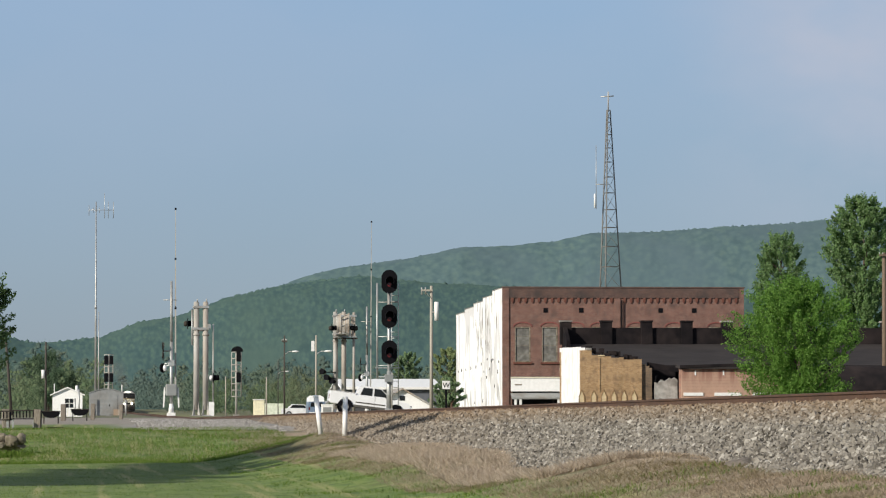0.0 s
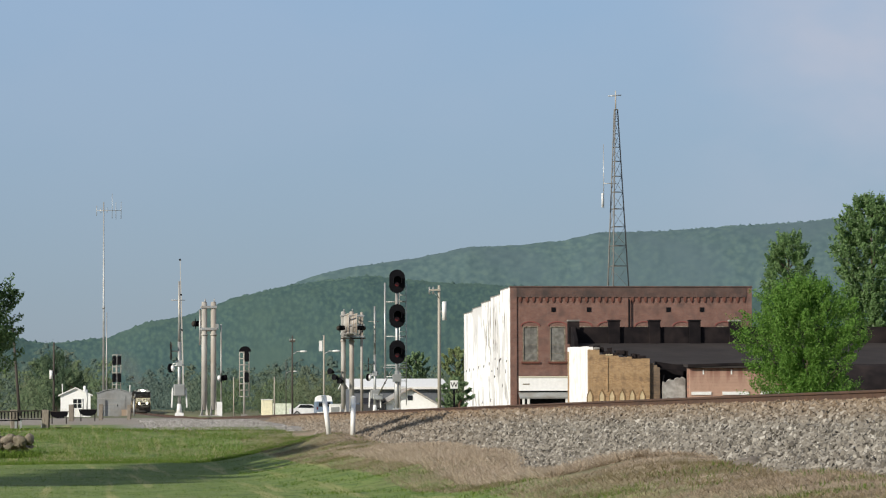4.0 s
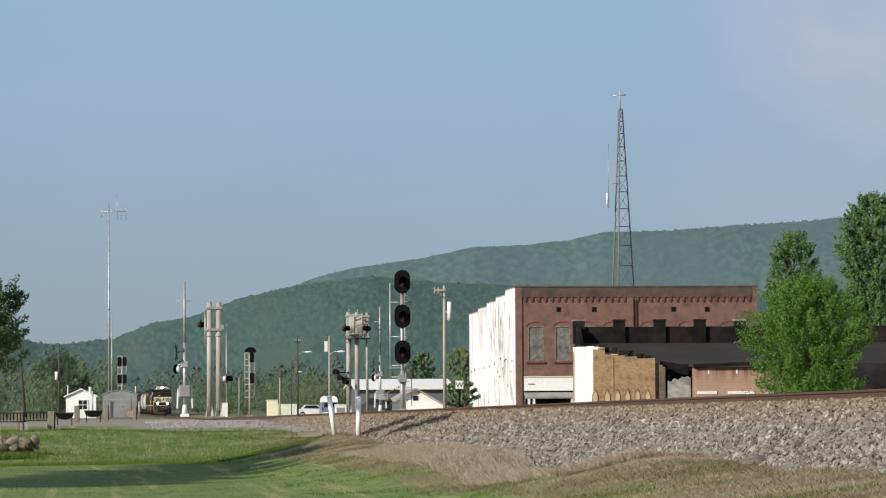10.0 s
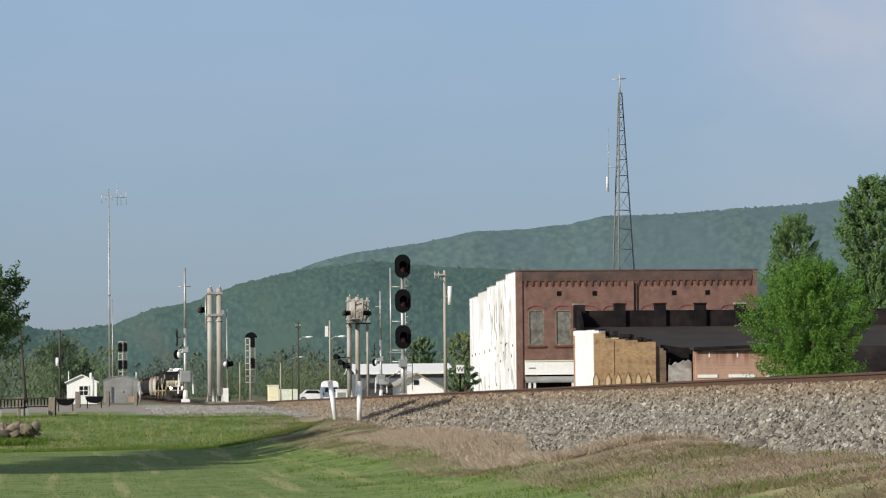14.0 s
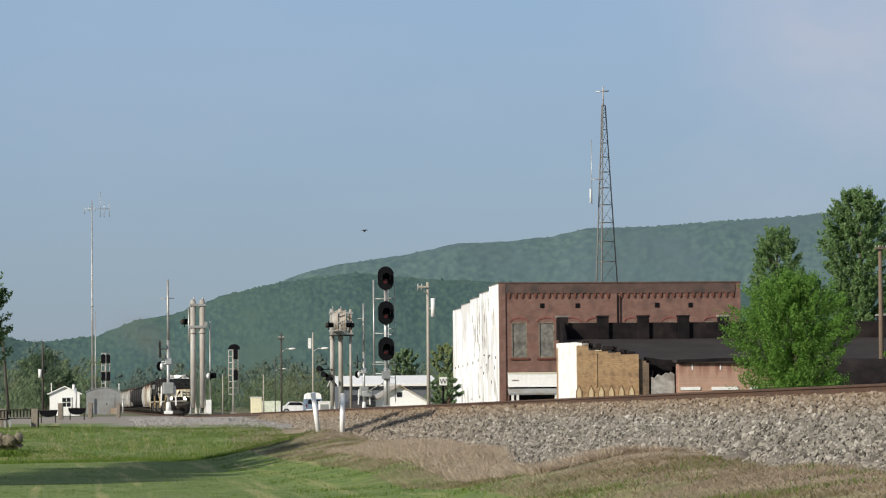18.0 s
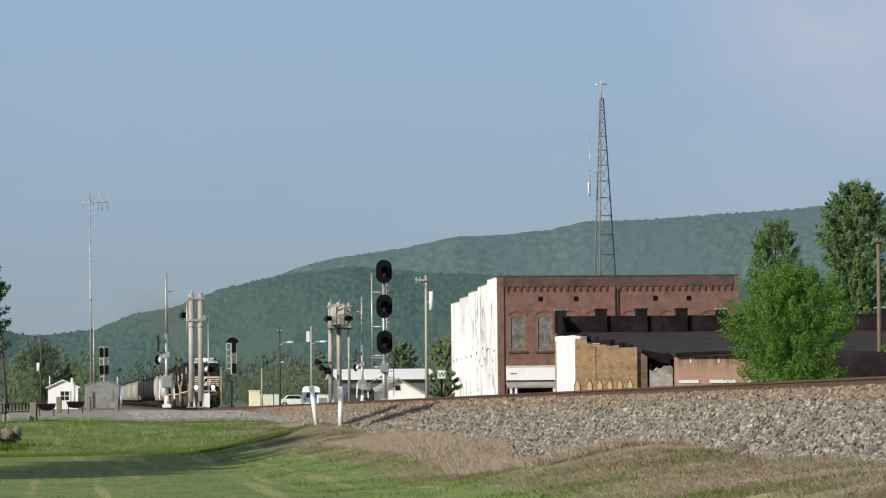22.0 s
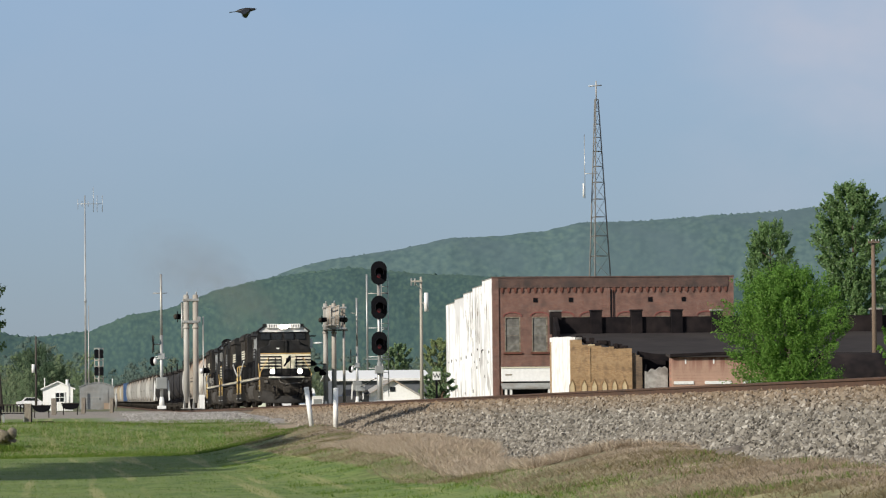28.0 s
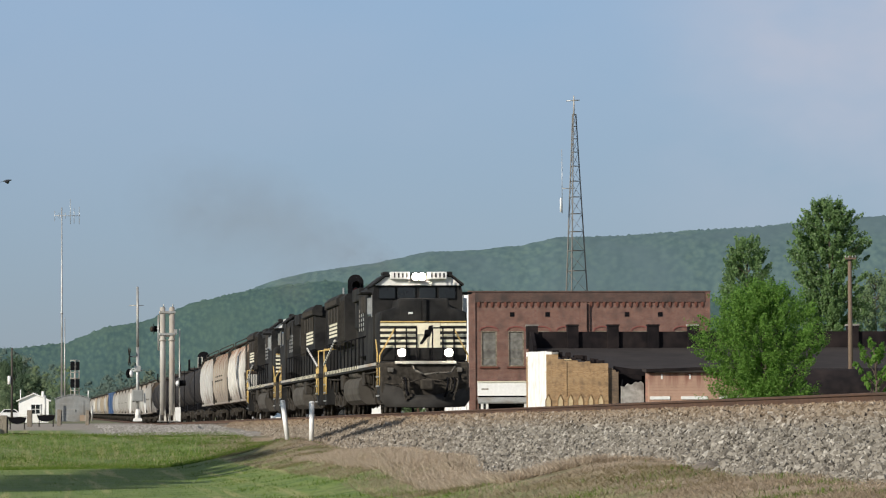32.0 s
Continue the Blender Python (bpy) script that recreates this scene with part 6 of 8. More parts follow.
def trees():
    tree("maple_tree", pose(34.6, 172.4, 2.12), "bright spring-green broadleaf tree behind the track", 6.0, 2.85, 0.5, LEAF, 640, 110, 0.058, 3, 0.40, 0.03, clump=(0.07, 0.19))
    tree("poplar_tree", pose(63.8, 325, 2.15), "tall green poplar behind the brick block", 16.1, 3.2, 2, LEAF_DARK, 420, 90, 0.115, 5, 0.6, 0.15, 0.25, clump=(0.08, 0.20))
    tree("poplar_tree", pose(69.2, 315, 2.15), "tall dense green poplar beside the derelict store", 18.9, 3.05, 2, LEAF_DARK, 800, 78, 0.125, 8, 0.55, 0.12, 0.3, clump=(0.08, 0.19))
    tree("shade_tree", pose(82, 312, 2.15), "broad green tree beyond the derelict store", 15, 6.0, 2, LEAF_DEEP, 220, 60, 0.22, 9, 0.5, 0.1, 0.3)
    tree("background_tree", pose(78.6, 338, 2.15), "hazy green bushy tree behind the derelict store", 13.3, 3.3, 1, LEAF_HALL, 200, 70, 0.13, 18, 0.5, 0.15, 0.2)
    tree("young_tree", pose(31.8, 137, 2.12), "young leafy sapling behind the rails", 2.6, 1.0, 0.3, LEAF, 40, 40, 0.09, 12, 0.5, 0.1, 0.05)
    tree("roadside_tree", pose(-9.1, 330, 2.2), "green roadside tree with an open crown", 12.2, 3.5, 2, LEAF_MID, 220, 70, 0.17, 13, 0.62, 0.36, 0.2)
    tree("shrub", pose(23.5, 228, 2.12), "low green shrub beside the white wall", 2.1, 0.95, 0.3, LEAF_HALL, 50, 50, 0.10, 15, 0.5, 0.05, 0.06, "shrub")
    for x, y, h, s, sd in ((-3.9, 620, 10.4, 3.0, 41), (-6.6, 650, 9.8, 2.8, 42), (-1.1, 560, 6.6, 2.9, 43)):
        tree("background_tree", pose(x, y, float(ground_z(x, y))), "round dark green tree in the valley", h, s, 1.5, FAR_LEAF, 260, 90, 0.10, sd, 0.55, 0.12, 0.2, "tree", "dark trees behind the huts")
    tree("background_tree", pose(41.4, 450, 2.45), "dark green tree behind the white-roofed hall", 7.4, 2.0, 1.5, LEAF_HALL, 120, 60, 0.18, 45, 0.5, 0.1, 0.2, "tree", "trees behind the hall")
    tree("background_tree", pose(46.5, 450, 2.45), "yellow-green spring tree behind the white-roofed hall", 8.2, 1.9, 1.5, LEAF_SPRING, 120, 60, 0.18, 46, 0.5, 0.1, 0.2, "tree", "trees behind the hall")
    # a row of unseen high-crowned trees west of the lawn, set to cast its shadow band
    for k in range(8):
        x, y = -20.6 + 0.94 * k, 77.0 + 5.5 * k
        tree("lawn_tree", pose(x, y, 0.1), "unseen high-crowned tree that shades the lawn from the west", 11.8 + 0.5 * math.sin(2.3 * k), 2.4, 2, LEAF_DEEP, 90, 50, 0.24, 60 + k, 0.5, 0.79, 0.16, "tree", "trees west of the lawn", 0.1, (0.20, 0.34))
    shadow_limb_tree()


trees()


def tree_belt(name, label, bands, mat, size, seed, gap=True, leaf=0.08, per=32):
    """Far woodland: many uneven crowns joined; bands of (x0, x1, y0, y1, height, count)."""
    r = np.random.default_rng(seed)
    C, S = [], []
    for x0, x1, y0, y1, h, n in bands:
        x, y = r.uniform(x0, x1, n), r.uniform(y0, y1, n)
        keep = ((x < 5.5) | (x > 20) | (not gap)) & (x > -0.045 * y) & (x < 0.25 * y)
        x, y = x[keep], y[keep]
        for k in range(len(x)):
            hh = h * r.uniform(0.5, 1.15)
            wide = r.uniform(0.24, 0.42)
            g = float(ground_z(x[k], y[k]))
            m = 34
            u = r.uniform(0, 1, m)
            d = hh * wide * np.sin(np.pi * (0.12 + 0.85 * u)) * r.uniform(0.4, 1.1, m)
            a = r.uniform(0, 6.283, m)
            C.append(np.stack([x[k] + d * np.cos(a), y[k] + d * np.sin(a), g + hh * (0.06 + 0.92 * u)], -1))
            S.append(size * hh / 9 * r.uniform(0.35, 0.80, m))
    C, S = np.concatenate(C), np.concatenate(S)
    P, F = crown_leaves(C, S * 1.4, per, leaf, seed + 3)
    Q, G = lumps(C, S * 0.55, 0.3, (1, 1, 1), seed + 5, blob(4))
    tagged(new(name + "_crowns", from_arrays(name + "_crowns", Q, G, mat, True)), "dense crowns of the woods along the valley", "woods", kind="stuff")
    tagged(new(name, from_arrays(name, P, F, mat)), label, "woods", kind="stuff")


SOFT = (0.6, 0.36)
# valley haze put into the leaf colours, bluer and greyer with each belt
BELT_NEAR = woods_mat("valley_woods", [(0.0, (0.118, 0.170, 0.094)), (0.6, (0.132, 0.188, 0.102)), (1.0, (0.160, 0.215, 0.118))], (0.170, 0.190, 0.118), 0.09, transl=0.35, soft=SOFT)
BELT_MID = woods_mat("hazed_mid_valley_woods", [(0.0, (0.112, 0.160, 0.120)), (0.5, (0.124, 0.176, 0.128)), (1.0, (0.142, 0.196, 0.138))], (0.152, 0.178, 0.132), 0.06, transl=0.35, soft=SOFT)
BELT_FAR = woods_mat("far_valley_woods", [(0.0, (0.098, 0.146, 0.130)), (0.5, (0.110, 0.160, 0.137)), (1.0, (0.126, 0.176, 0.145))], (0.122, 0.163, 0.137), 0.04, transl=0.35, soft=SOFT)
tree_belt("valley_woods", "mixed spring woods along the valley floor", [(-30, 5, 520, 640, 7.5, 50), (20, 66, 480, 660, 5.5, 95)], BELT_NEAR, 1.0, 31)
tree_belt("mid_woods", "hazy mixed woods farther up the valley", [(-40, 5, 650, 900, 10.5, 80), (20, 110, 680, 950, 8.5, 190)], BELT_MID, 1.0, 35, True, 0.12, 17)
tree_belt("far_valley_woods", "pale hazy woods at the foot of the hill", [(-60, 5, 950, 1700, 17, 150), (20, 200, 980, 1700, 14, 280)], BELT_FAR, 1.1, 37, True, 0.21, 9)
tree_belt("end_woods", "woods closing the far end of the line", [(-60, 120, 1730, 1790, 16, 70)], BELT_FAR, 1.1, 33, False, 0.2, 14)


# ---- the train ----
def bogie(parent, y, axles, wheel_r=0.46, gap=1.75, frame_mat=GRIME):
    """A bogie under a vehicle, centred at y: bolster, two side frames, wheelsets."""
    half = gap * (axles - 1) / 2
    b = part("bogie", boxed(-0.95, 0.95, y - 0.25, y + 0.25, wheel_r - 0.05, wheel_r + 0.30, 0.03), frame_mat, parent)
    out = [(y - half - 0.5, wheel_r + 0.05), (y - half - 0.2, wheel_r + 0.28), (y - 0.5, wheel_r + 0.12), (y + 0.5, wheel_r + 0.12), (y + half + 0.2, wheel_r + 0.28),
           (y + half + 0.5, wheel_r + 0.05), (y + half + 0.3, wheel_r - 0.12), (y + 0.4, wheel_r - 0.22), (y - 0.4, wheel_r - 0.22), (y - half - 0.3, wheel_r - 0.12)]
    for s in (-1, 1):
        bm = prismed(out, "x", *sorted((s * 0.95, s * 1.12)))
        for k in range(axles):
            yy = y - half + k * gap
            box(bm, *sorted((s * 1.118, s * 1.20)), yy - 0.16, yy + 0.16, wheel_r - 0.16, wheel_r + 0.18)
        part("side_frame", bm, frame_mat, b)
    for k in range(axles):
        yy = y - half + k * gap
        wb = tubed((-0.72, yy, wheel_r), (0.72, yy, wheel_r), 0.09, 0.09, 8)
        for s in (-1, 1):
            tube(wb, (s * 0.70, yy, wheel_r), (s * 0.83, yy, wheel_r), wheel_r - 0.01, wheel_r - 0.01, 22)
            tube(wb, (s * 0.66, yy, wheel_r), (s * 0.70, yy, wheel_r), wheel_r + 0.024, wheel_r + 0.02, 22)
        part("wheelset", wb, GRIME, b)
    return b


def handrail(parent, pts, posts, z0, mat, r=0.022, name="handrail"):
    bm = pipe(pts, r, 6)
    for x, y, z in posts:
        tube(bm, (x, y, z0), (x, y, z), r, r, 6)
    return part(name, bm, mat, parent)


LOCO_STRETCH = 1.10


def locomotive(lead, label):
    """A six-axle road diesel, nose towards -y, on the rail top."""
    L = 23.6
    e = thing("locomotive", pose(0, 0, 0), label, "locomotive", "locomotives of the train")
    # frame, pilot and plough
    part("deck", boxed(-1.52, 1.52, 0.9, L - 0.6, 1.52, 1.74, 0.03), LOCO_BLACK, e)
    for s in (-1, 1):
        for k in range(21):
            part("sill_dash", boxed(*sorted((s * 1.525, s * 1.535)), 8.4 + k * 0.66, 8.62 + k * 0.66, 1.60, 1.73), CREAM, e)
        part("sill_edge", boxed(*sorted((s * 1.523, s * 1.535)), 1.9, 8.3, 1.62, 1.72), POLE_GREY, e, "pale dusty walkway edge")
    part("pilot", boxed(-1.50, 1.50, 0.62, 0.95, 0.55, 1.70, 0.05), GRIME, e)
    part("pilot_sill", boxed(-1.02, 1.06, 0.50, 0.62, 1.64, 1.74, 0.01), POLE_GREY, e, "pale front sill step")
    bm = bmesh.new()
    lo = [bm.verts.new((x, y, z)) for x, y, z in ((-1.52, 0.62, 0.42), (-1.35, 0.52, 0.20), (-0.2, 0.05, 0.18), (0.2, 0.05, 0.18), (1.35, 0.52, 0.20), (1.52, 0.62, 0.42))]
    hi = [bm.verts.new((x, y, z)) for x, y, z in ((-1.52, 0.66, 1.02), (-1.0, 0.55, 0.90), (-0.35, 0.36, 0.60), (0.35, 0.36, 0.60), (1.0, 0.55, 0.74), (1.52, 0.66, 0.86))]
    for i in range(5):
        bm.faces.new((lo[i], lo[i + 1], hi[i + 1], hi[i])).smooth = True
    ob = part("snow_plough", bm, PLOUGH, e, "dusty dark snow plough")
    ob.modifiers.new("thickness", "SOLIDIFY").thickness = 0.05
    c = part("coupler", boxed(-0.16, 0.16, -0.05, 0.65, 0.78, 1.10, 0.05), GRIME, e)
    part("knuckle", boxed(-0.22, 0.20, -0.22, -0.02, 0.76, 1.12, 0.06), GRIME, c)
    for i, x in enumerate((-0.80, -0.70, -0.60, 0.74, 0.86, 0.98, 1.08)):
        z = 0.50 + 0.06 * (i % 3)
        part("air_hose", pipe([(x, 0.6, 1.18), (x + 0.02, 0.36, 1.06), (x * 0.94, 0.28, 0.72), (x * 0.86, 0.30, z)], 0.034, 6), BLACK if i % 2 else GRIME, e)
        part("hose_coupling", boxed(x * 0.86 - 0.04, x * 0.86 + 0.04, 0.26, 0.33, z - 0.09, z + 0.01), GRIME, e)
    part("electric_cable", pipe([(-0.42, 0.56, 1.58), (-0.36, 0.40, 1.42), (-0.05, 0.34, 1.28), (0.45, 0.34, 1.34), (0.85, 0.38, 1.34), (1.02, 0.54, 1.55)], 0.032, 6), DUST, e, "hanging pale electric cable")
    for s in (-1, 1):
        part("pilot_socket", boxed(s * 1.17 - 0.10, s * 1.17 + 0.10, 0.52, 0.615, 1.36, 1.52, 0.03), DUST, e)
        part("lift_ring", tubed((s * 1.28, 0.56, 1.20), (s * 1.28, 0.62, 1.20), 0.06, 0.06, 10), GRIME, e)
    part("cut_lever", pipe([(-1.40, 0.55, 1.02), (-0.9, 0.42, 0.94), (0.0, 0.36, 1.16), (0.9, 0.42, 0.98), (1.40, 0.55, 1.02)], 0.022, 6), GRIME, e)
    # wide nose
    nose = part("nose", prismed([(-1.46, 1.74), (1.46, 1.74), (1.50, 3.05), (1.48, 3.42), (0.90, 3.58), (0.86, 3.88), (-0.86, 3.88), (-0.90, 3.58), (-1.48, 3.42), (-1.50, 3.05)], "y", 0.98, 2.75), LOCO_BLACK, e, "wide black nose")
    bev = nose.modifiers.new("soft_edges", "BEVEL")
    bev.width, bev.segments, bev.limit_method = 0.09, 3, "ANGLE"
    for k in range(5):
        z = 2.20 + k * 0.185
        part("nose_stripe", boxed(-1.47, 1.47, 0.955, 0.985, z, z + 0.088, 0.006), CREAM, nose, "off-white nose stripe")
    part("nose_line", boxed(-1.47, 1.47, 0.96, 0.985, 3.06, 3.10, 0.004), YELLOW, nose, "thin yellow line above the stripes")
    part("nose_panel", boxed(-0.22, 0.56, 0.935, 0.954, 2.20, 3.03, 0.006), CREAM, nose, "off-white nose panel")
    # emblem as plain slanted bars
    for p in ([(-0.14, 2.34), (-0.06, 2.30), (0.16, 2.58), (0.06, 2.66)], [(0.0, 2.52), (0.22, 2.58), (0.30, 2.84), (0.04, 2.80)], [(0.14, 2.80), (0.28, 2.78), (0.32, 2.96), (0.18, 2.94)]):
        part("emblem_bar", prismed(p, "y", 0.922, 0.934), BLACK, nose)
    part("door_line", boxed(-0.02, 0.09, 0.90, 0.98, 3.11, 3.86), LOCO_BLACK, nose)
    part("nose_door", boxed(-0.78, -0.06, 0.965, 0.985, 3.12, 3.80, 0.01), LOCO_BLACK, nose)
    part("nose_handle", boxed(-0.52, -0.36, 0.93, 0.964, 3.34, 3.41, 0.01), WHITE, nose)
    # cab
    cab = part("cab", prismed([(-1.55, 1.74), (1.55, 1.74), (1.55, 4.12), (1.50, 4.37), (1.12, 4.68), (-1.12, 4.68), (-1.50, 4.37), (-1.55, 4.12)], "y", 2.6, 5.1), LOCO_BLACK, e, "black cab")
    part("cab_brow", prismed([(-1.48, 4.38), (1.48, 4.38), (1.12, 4.665), (-1.12, 4.665)], "y", 2.5, 2.598), WHITE, cab, "white band above the windscreen")
    part("cab_roof", prismed([(-1.56, 4.37), (-1.14, 4.69), (1.14, 4.69), (1.56, 4.37), (1.58, 4.42), (1.16, 4.75), (-1.16, 4.75), (-1.58, 4.42)], "y", 2.40, 5.25), LOCO_BLACK, cab)
    for x0, x1 in ((-1.36, -0.78), (-0.72, -0.09), (0.03, 0.62), (0.70, 1.30)):
        w = part("windscreen", boxed(x0, x1, 2.565, 2.592, 3.91, 4.33, 0.03), GLASS, cab, "dark windscreen pane")
    for s in (-1, 1):
        sw = part("side_window", boxed(*sorted((s * 1.553, s * 1.57)), 3.0, 4.3, 3.35, 4.0, 0.01), GLASS, cab)
        part("window_frame", boxed(*sorted((s * 1.572, s * 1.60)), 2.92, 3.0, 3.3, 4.05), STEEL, sw)
        part("sun_visor", prismed([(3.0, 4.12), (4.3, 4.12), (4.3, 4.17), (3.0, 4.17)], "x", *sorted((s * 1.56, s * 1.95))), LOCO_BLACK, cab)
        part("mirror", boxed(*sorted((s * 1.6, s * 1.72)), 2.78, 2.9, 3.4, 3.95), STEEL, cab)
        for k in range(3):
            for i in range(5):
                part("marking_bar", boxed(*sorted((s * 1.463, s * 1.474)), 6.7 + k * 0.72, 6.95 + k * 0.72, 2.95 + i * 0.17, 3.06 + i * 0.17), STEEL, cab)
    for s in (-1, 1):
        part("roof_fairing", boxed(s * 1.10 - 0.10, s * 1.10 + 0.10, 2.6, 3.4, 4.755, 4.86, 0.03), LOCO_BLACK, cab)
        part("wiper", tubed((s * 1.18, 2.55, 4.40), (s * 1.08, 2.55, 4.58), 0.02, 0.02, 6), BLACK, cab)
        part("wiper", tubed((s * 0.52, 2.55, 4.36), (s * 0.44, 2.55, 4.52), 0.02, 0.02, 6), BLACK, cab)
    part("headlight_case", boxed(-0.24, 0.24, 2.30, 2.6, 4.52, 4.82, 0.04), LOCO_BLACK, cab)
    for s in (-1, 1):
        nb = part("number_board", boxed(*sorted((s * 0.30, s * 0.98)), 2.34, 2.6, 4.58, 4.84, 0.03), WHITE, cab, "white number board")
        for k in range(4):
            x = s * 0.64 - 0.21 + k * 0.14
            part("digit_bar", boxed(x - 0.025, x + 0.025, 2.325, 2.338, 4.63, 4.79), BLACK, nb)
        hl = part("headlight", tubed((s * 0.11, 2.27, 4.67), (s * 0.11, 2.298, 4.67), 0.125, 0.125, 14), HEADLAMP if lead else GLASS, cab, "lit headlight" if lead else "unlit headlight")
        dl = part("ditch_light", tubed((s * 0.80, 0.42, 2.02), (s * 0.80, 0.50, 2.02), 0.13, 0.13, 14), HEADLAMP if lead else GLASS, e, "lit ditch light" if lead else "unlit ditch light")
        part("ditch_case", boxed(s * 0.80 - 0.15, s * 0.80 + 0.15, 0.502, 0.72, 1.86, 2.18, 0.03), BLACK, dl)
        part("ditch_foot", boxed(s * 0.80 - 0.05, s * 0.80 + 0.05, 0.53, 0.63, 1.742, 1.86), BLACK, dl)
    part("horn", tubed((-0.5, 6.2, 4.62), (-0.5, 6.9, 4.72), 0.10, 0.05), BLACK, e)
    # hood
    hood = part("long_hood", prismed([(-1.05, 1.74), (1.05, 1.74), (1.05, 4.25), (0.75, 4.52), (-0.75, 4.52), (-1.05, 4.25)], "y", 5.1, 21.4), LOCO_BLACK, e, "long black engine hood")
    for y0, y1, w, zb, zt in ((5.12, 8.6, 1.46, 1.75, 4.46), (9.4, 12.6, 1.22, 2.9, 4.60), (13.6, 21.2, 1.50, 2.5, 4.56)):
        out = [(-w, zb + 0.3), (-0.95, zb), (0.95, zb), (w, zb + 0.3), (w, zt - 0.12), (w - 0.12, zt), (-w + 0.12, zt), (-w, zt - 0.12)]
        part("hood_bulge", prismed(out, "y", y0, y1), LOCO_BLACK, hood)
    for y in (5.9, 6.9, 16.4, 17.7, 19.0, 20.2):
        for s in (-1, 1):
            w = 1.50 if y < 8 else 1.52
            part("grille", boxed(*sorted((s * (w + 0.002), s * (w + 0.02))), y - 0.42, y + 0.42, 3.55, 4.15), GRIME, hood)
    for k in range(9):
        y = 8.7 + k * 0.75
        for s in (-1, 1):
            part("hood_door", boxed(*sorted((s * 1.052, s * 1.07)), y, y + 0.68, 1.95, 3.3, 0.004), LOCO_BLACK, hood)
    for s in (-1, 1):      # radiator wings that overhang the walkway
        part("radiator_wing", prismed([(s * 1.2, 4.16), (s * 1.60, 4.20), (s * 1.62, 4.46), (s * 1.45, 4.62), (s * 1.2, 4.62)], "y", 15.9, 21.3), LOCO_BLACK, hood)
        part("wing_grille", boxed(*sorted((s * 1.612, s * 1.625)), 16.1, 21.1, 4.23, 4.42), GRIME, hood)
        part("duct_box", boxed(*sorted((s * 0.95, s * 1.42)), 9.0, 11.6, 4.10, 4.58, 0.04), LOCO_BLACK, hood)
        for k in range(7):
            part("hood_rib", boxed(*sorted((s * 1.502, s * 1.522)), 13.9 + k * 0.42, 13.96 + k * 0.42, 2.6, 4.3), GRIME, hood)
    part("exhaust_stack", boxed(-0.35, 0.35, 12.6, 13.6, 4.52, 4.80, 0.04), GRIME, hood)
    for y in (16.8, 19.2):
        part("radiator_fan", tubed((0, y, 4.582), (0, y, 4.68), 0.75, 0.75, 20), GRIME, hood)
    for s in (-1, 1):
        for k in range(4):
            part("side_stripe", boxed(*sorted((s * 1.503, s * 1.515)), 16.9, 20.3, 3.03 + k * 0.145, 3.12 + k * 0.145), CREAM, hood, "short pale stripes on the hood side")
    # tank, bogies, reservoirs
    tank = part("fuel_tank", prismed([(-1.30, 1.32), (-1.44, 1.18), (-1.49, 0.95), (-1.47, 0.72), (-1.38, 0.50), (-1.18, 0.34), (1.18, 0.34), (1.38, 0.50), (1.47, 0.72), (1.49, 0.95), (1.44, 1.18), (1.30, 1.32)], "y", 8.6, 14.4), TANK_GREY, e, "dusty grey fuel tank")
    for s in (-1, 1):
        tr = part("air_reservoir", tubed((s * 1.28, 9.6, 1.46), (s * 1.28, 13.0, 1.46), 0.15, 0.15, 14), TANK_GREY, e)
        for yy in (10.2, 12.4):
            part("strap", tubed((s * 1.28, yy, 1.46), (s * 1.28, yy + 0.08, 1.46), 0.158, 0.158, 14), GRIME, tr)
        part("filter_box", boxed(*sorted((s * 1.1, s * 1.40)), 7.2, 8.2, 1.0, 1.5, 0.03), GRIME, e)
        part("battery_box", boxed(*sorted((s * 1.1, s * 1.46)), 14.8, 16.0, 0.95, 1.5, 0.03), GRIME, e)
        part("brake_pipe", pipe([(s * 1.40, 1.9, 1.42), (s * 1.42, 6.8, 1.40), (s * 1.36, 7.1, 1.1), (s * 1.36, 8.5, 1.1)], 0.03, 6), GRIME, e)
        part("brake_pipe", pipe([(s * 1.40, 14.5, 1.40), (s * 1.42, 17.0, 1.34), (s * 1.42, 21.5, 1.42)], 0.03, 6), GRIME, e)
        for k in range(4):
            part("sand_pipe", pipe([(s * 1.32, 1.5 + k * 1.6, 1.5), (s * 1.30, 1.6 + k * 1.6, 0.9), (s * 1.0, 1.75 + k * 1.6, 0.3)], 0.03, 6), GRIME, e)
            part("sand_pipe", pipe([(s * 1.32, 17.0 + k * 1.6, 1.5), (s * 1.30, 17.1 + k * 1.6, 0.9), (s * 1.0, 17.2 + k * 1.6, 0.3)], 0.03, 6), GRIME, e)
        # dashed rail up from the rear steps
        top, foot = Vector((s * 1.53, 17.5, 2.88)), Vector((s * 1.53, 22.9, 2.0))
        for k in range(11):
            part("rail_dash", tubed(top.lerp(foot, k / 11), top.lerp(foot, (k + 0.6) / 11), 0.042, 0.042, 6), WHITE, e)
        part("dashed_rail", tubed(top, foot, 0.034, 0.034, 6), BLACK, e)
        for y0 in (1.05, L - 1.75):
            st = part("step_well", boxed(*sorted((s * 1.05, s * 1.50)), y0, y0 + 0.7, 0.42, 1.5, 0.02), LOCO_BLACK, e)
            for z in (0.55, 0.88, 1.2):
                part("tread", boxed(*sorted((s * 1.505, s * 1.56)), y0 + 0.05, y0 + 0.65, z, z + 0.05), STEEL, st)
        # handrails
        x = s * 1.50
        handrail(e, [(x, 0.98, 0.92), (x, 0.92, 1.95), (s * 1.0, 0.72, 2.85)], [], 0, YELLOW, 0.025, "corner_handrail")
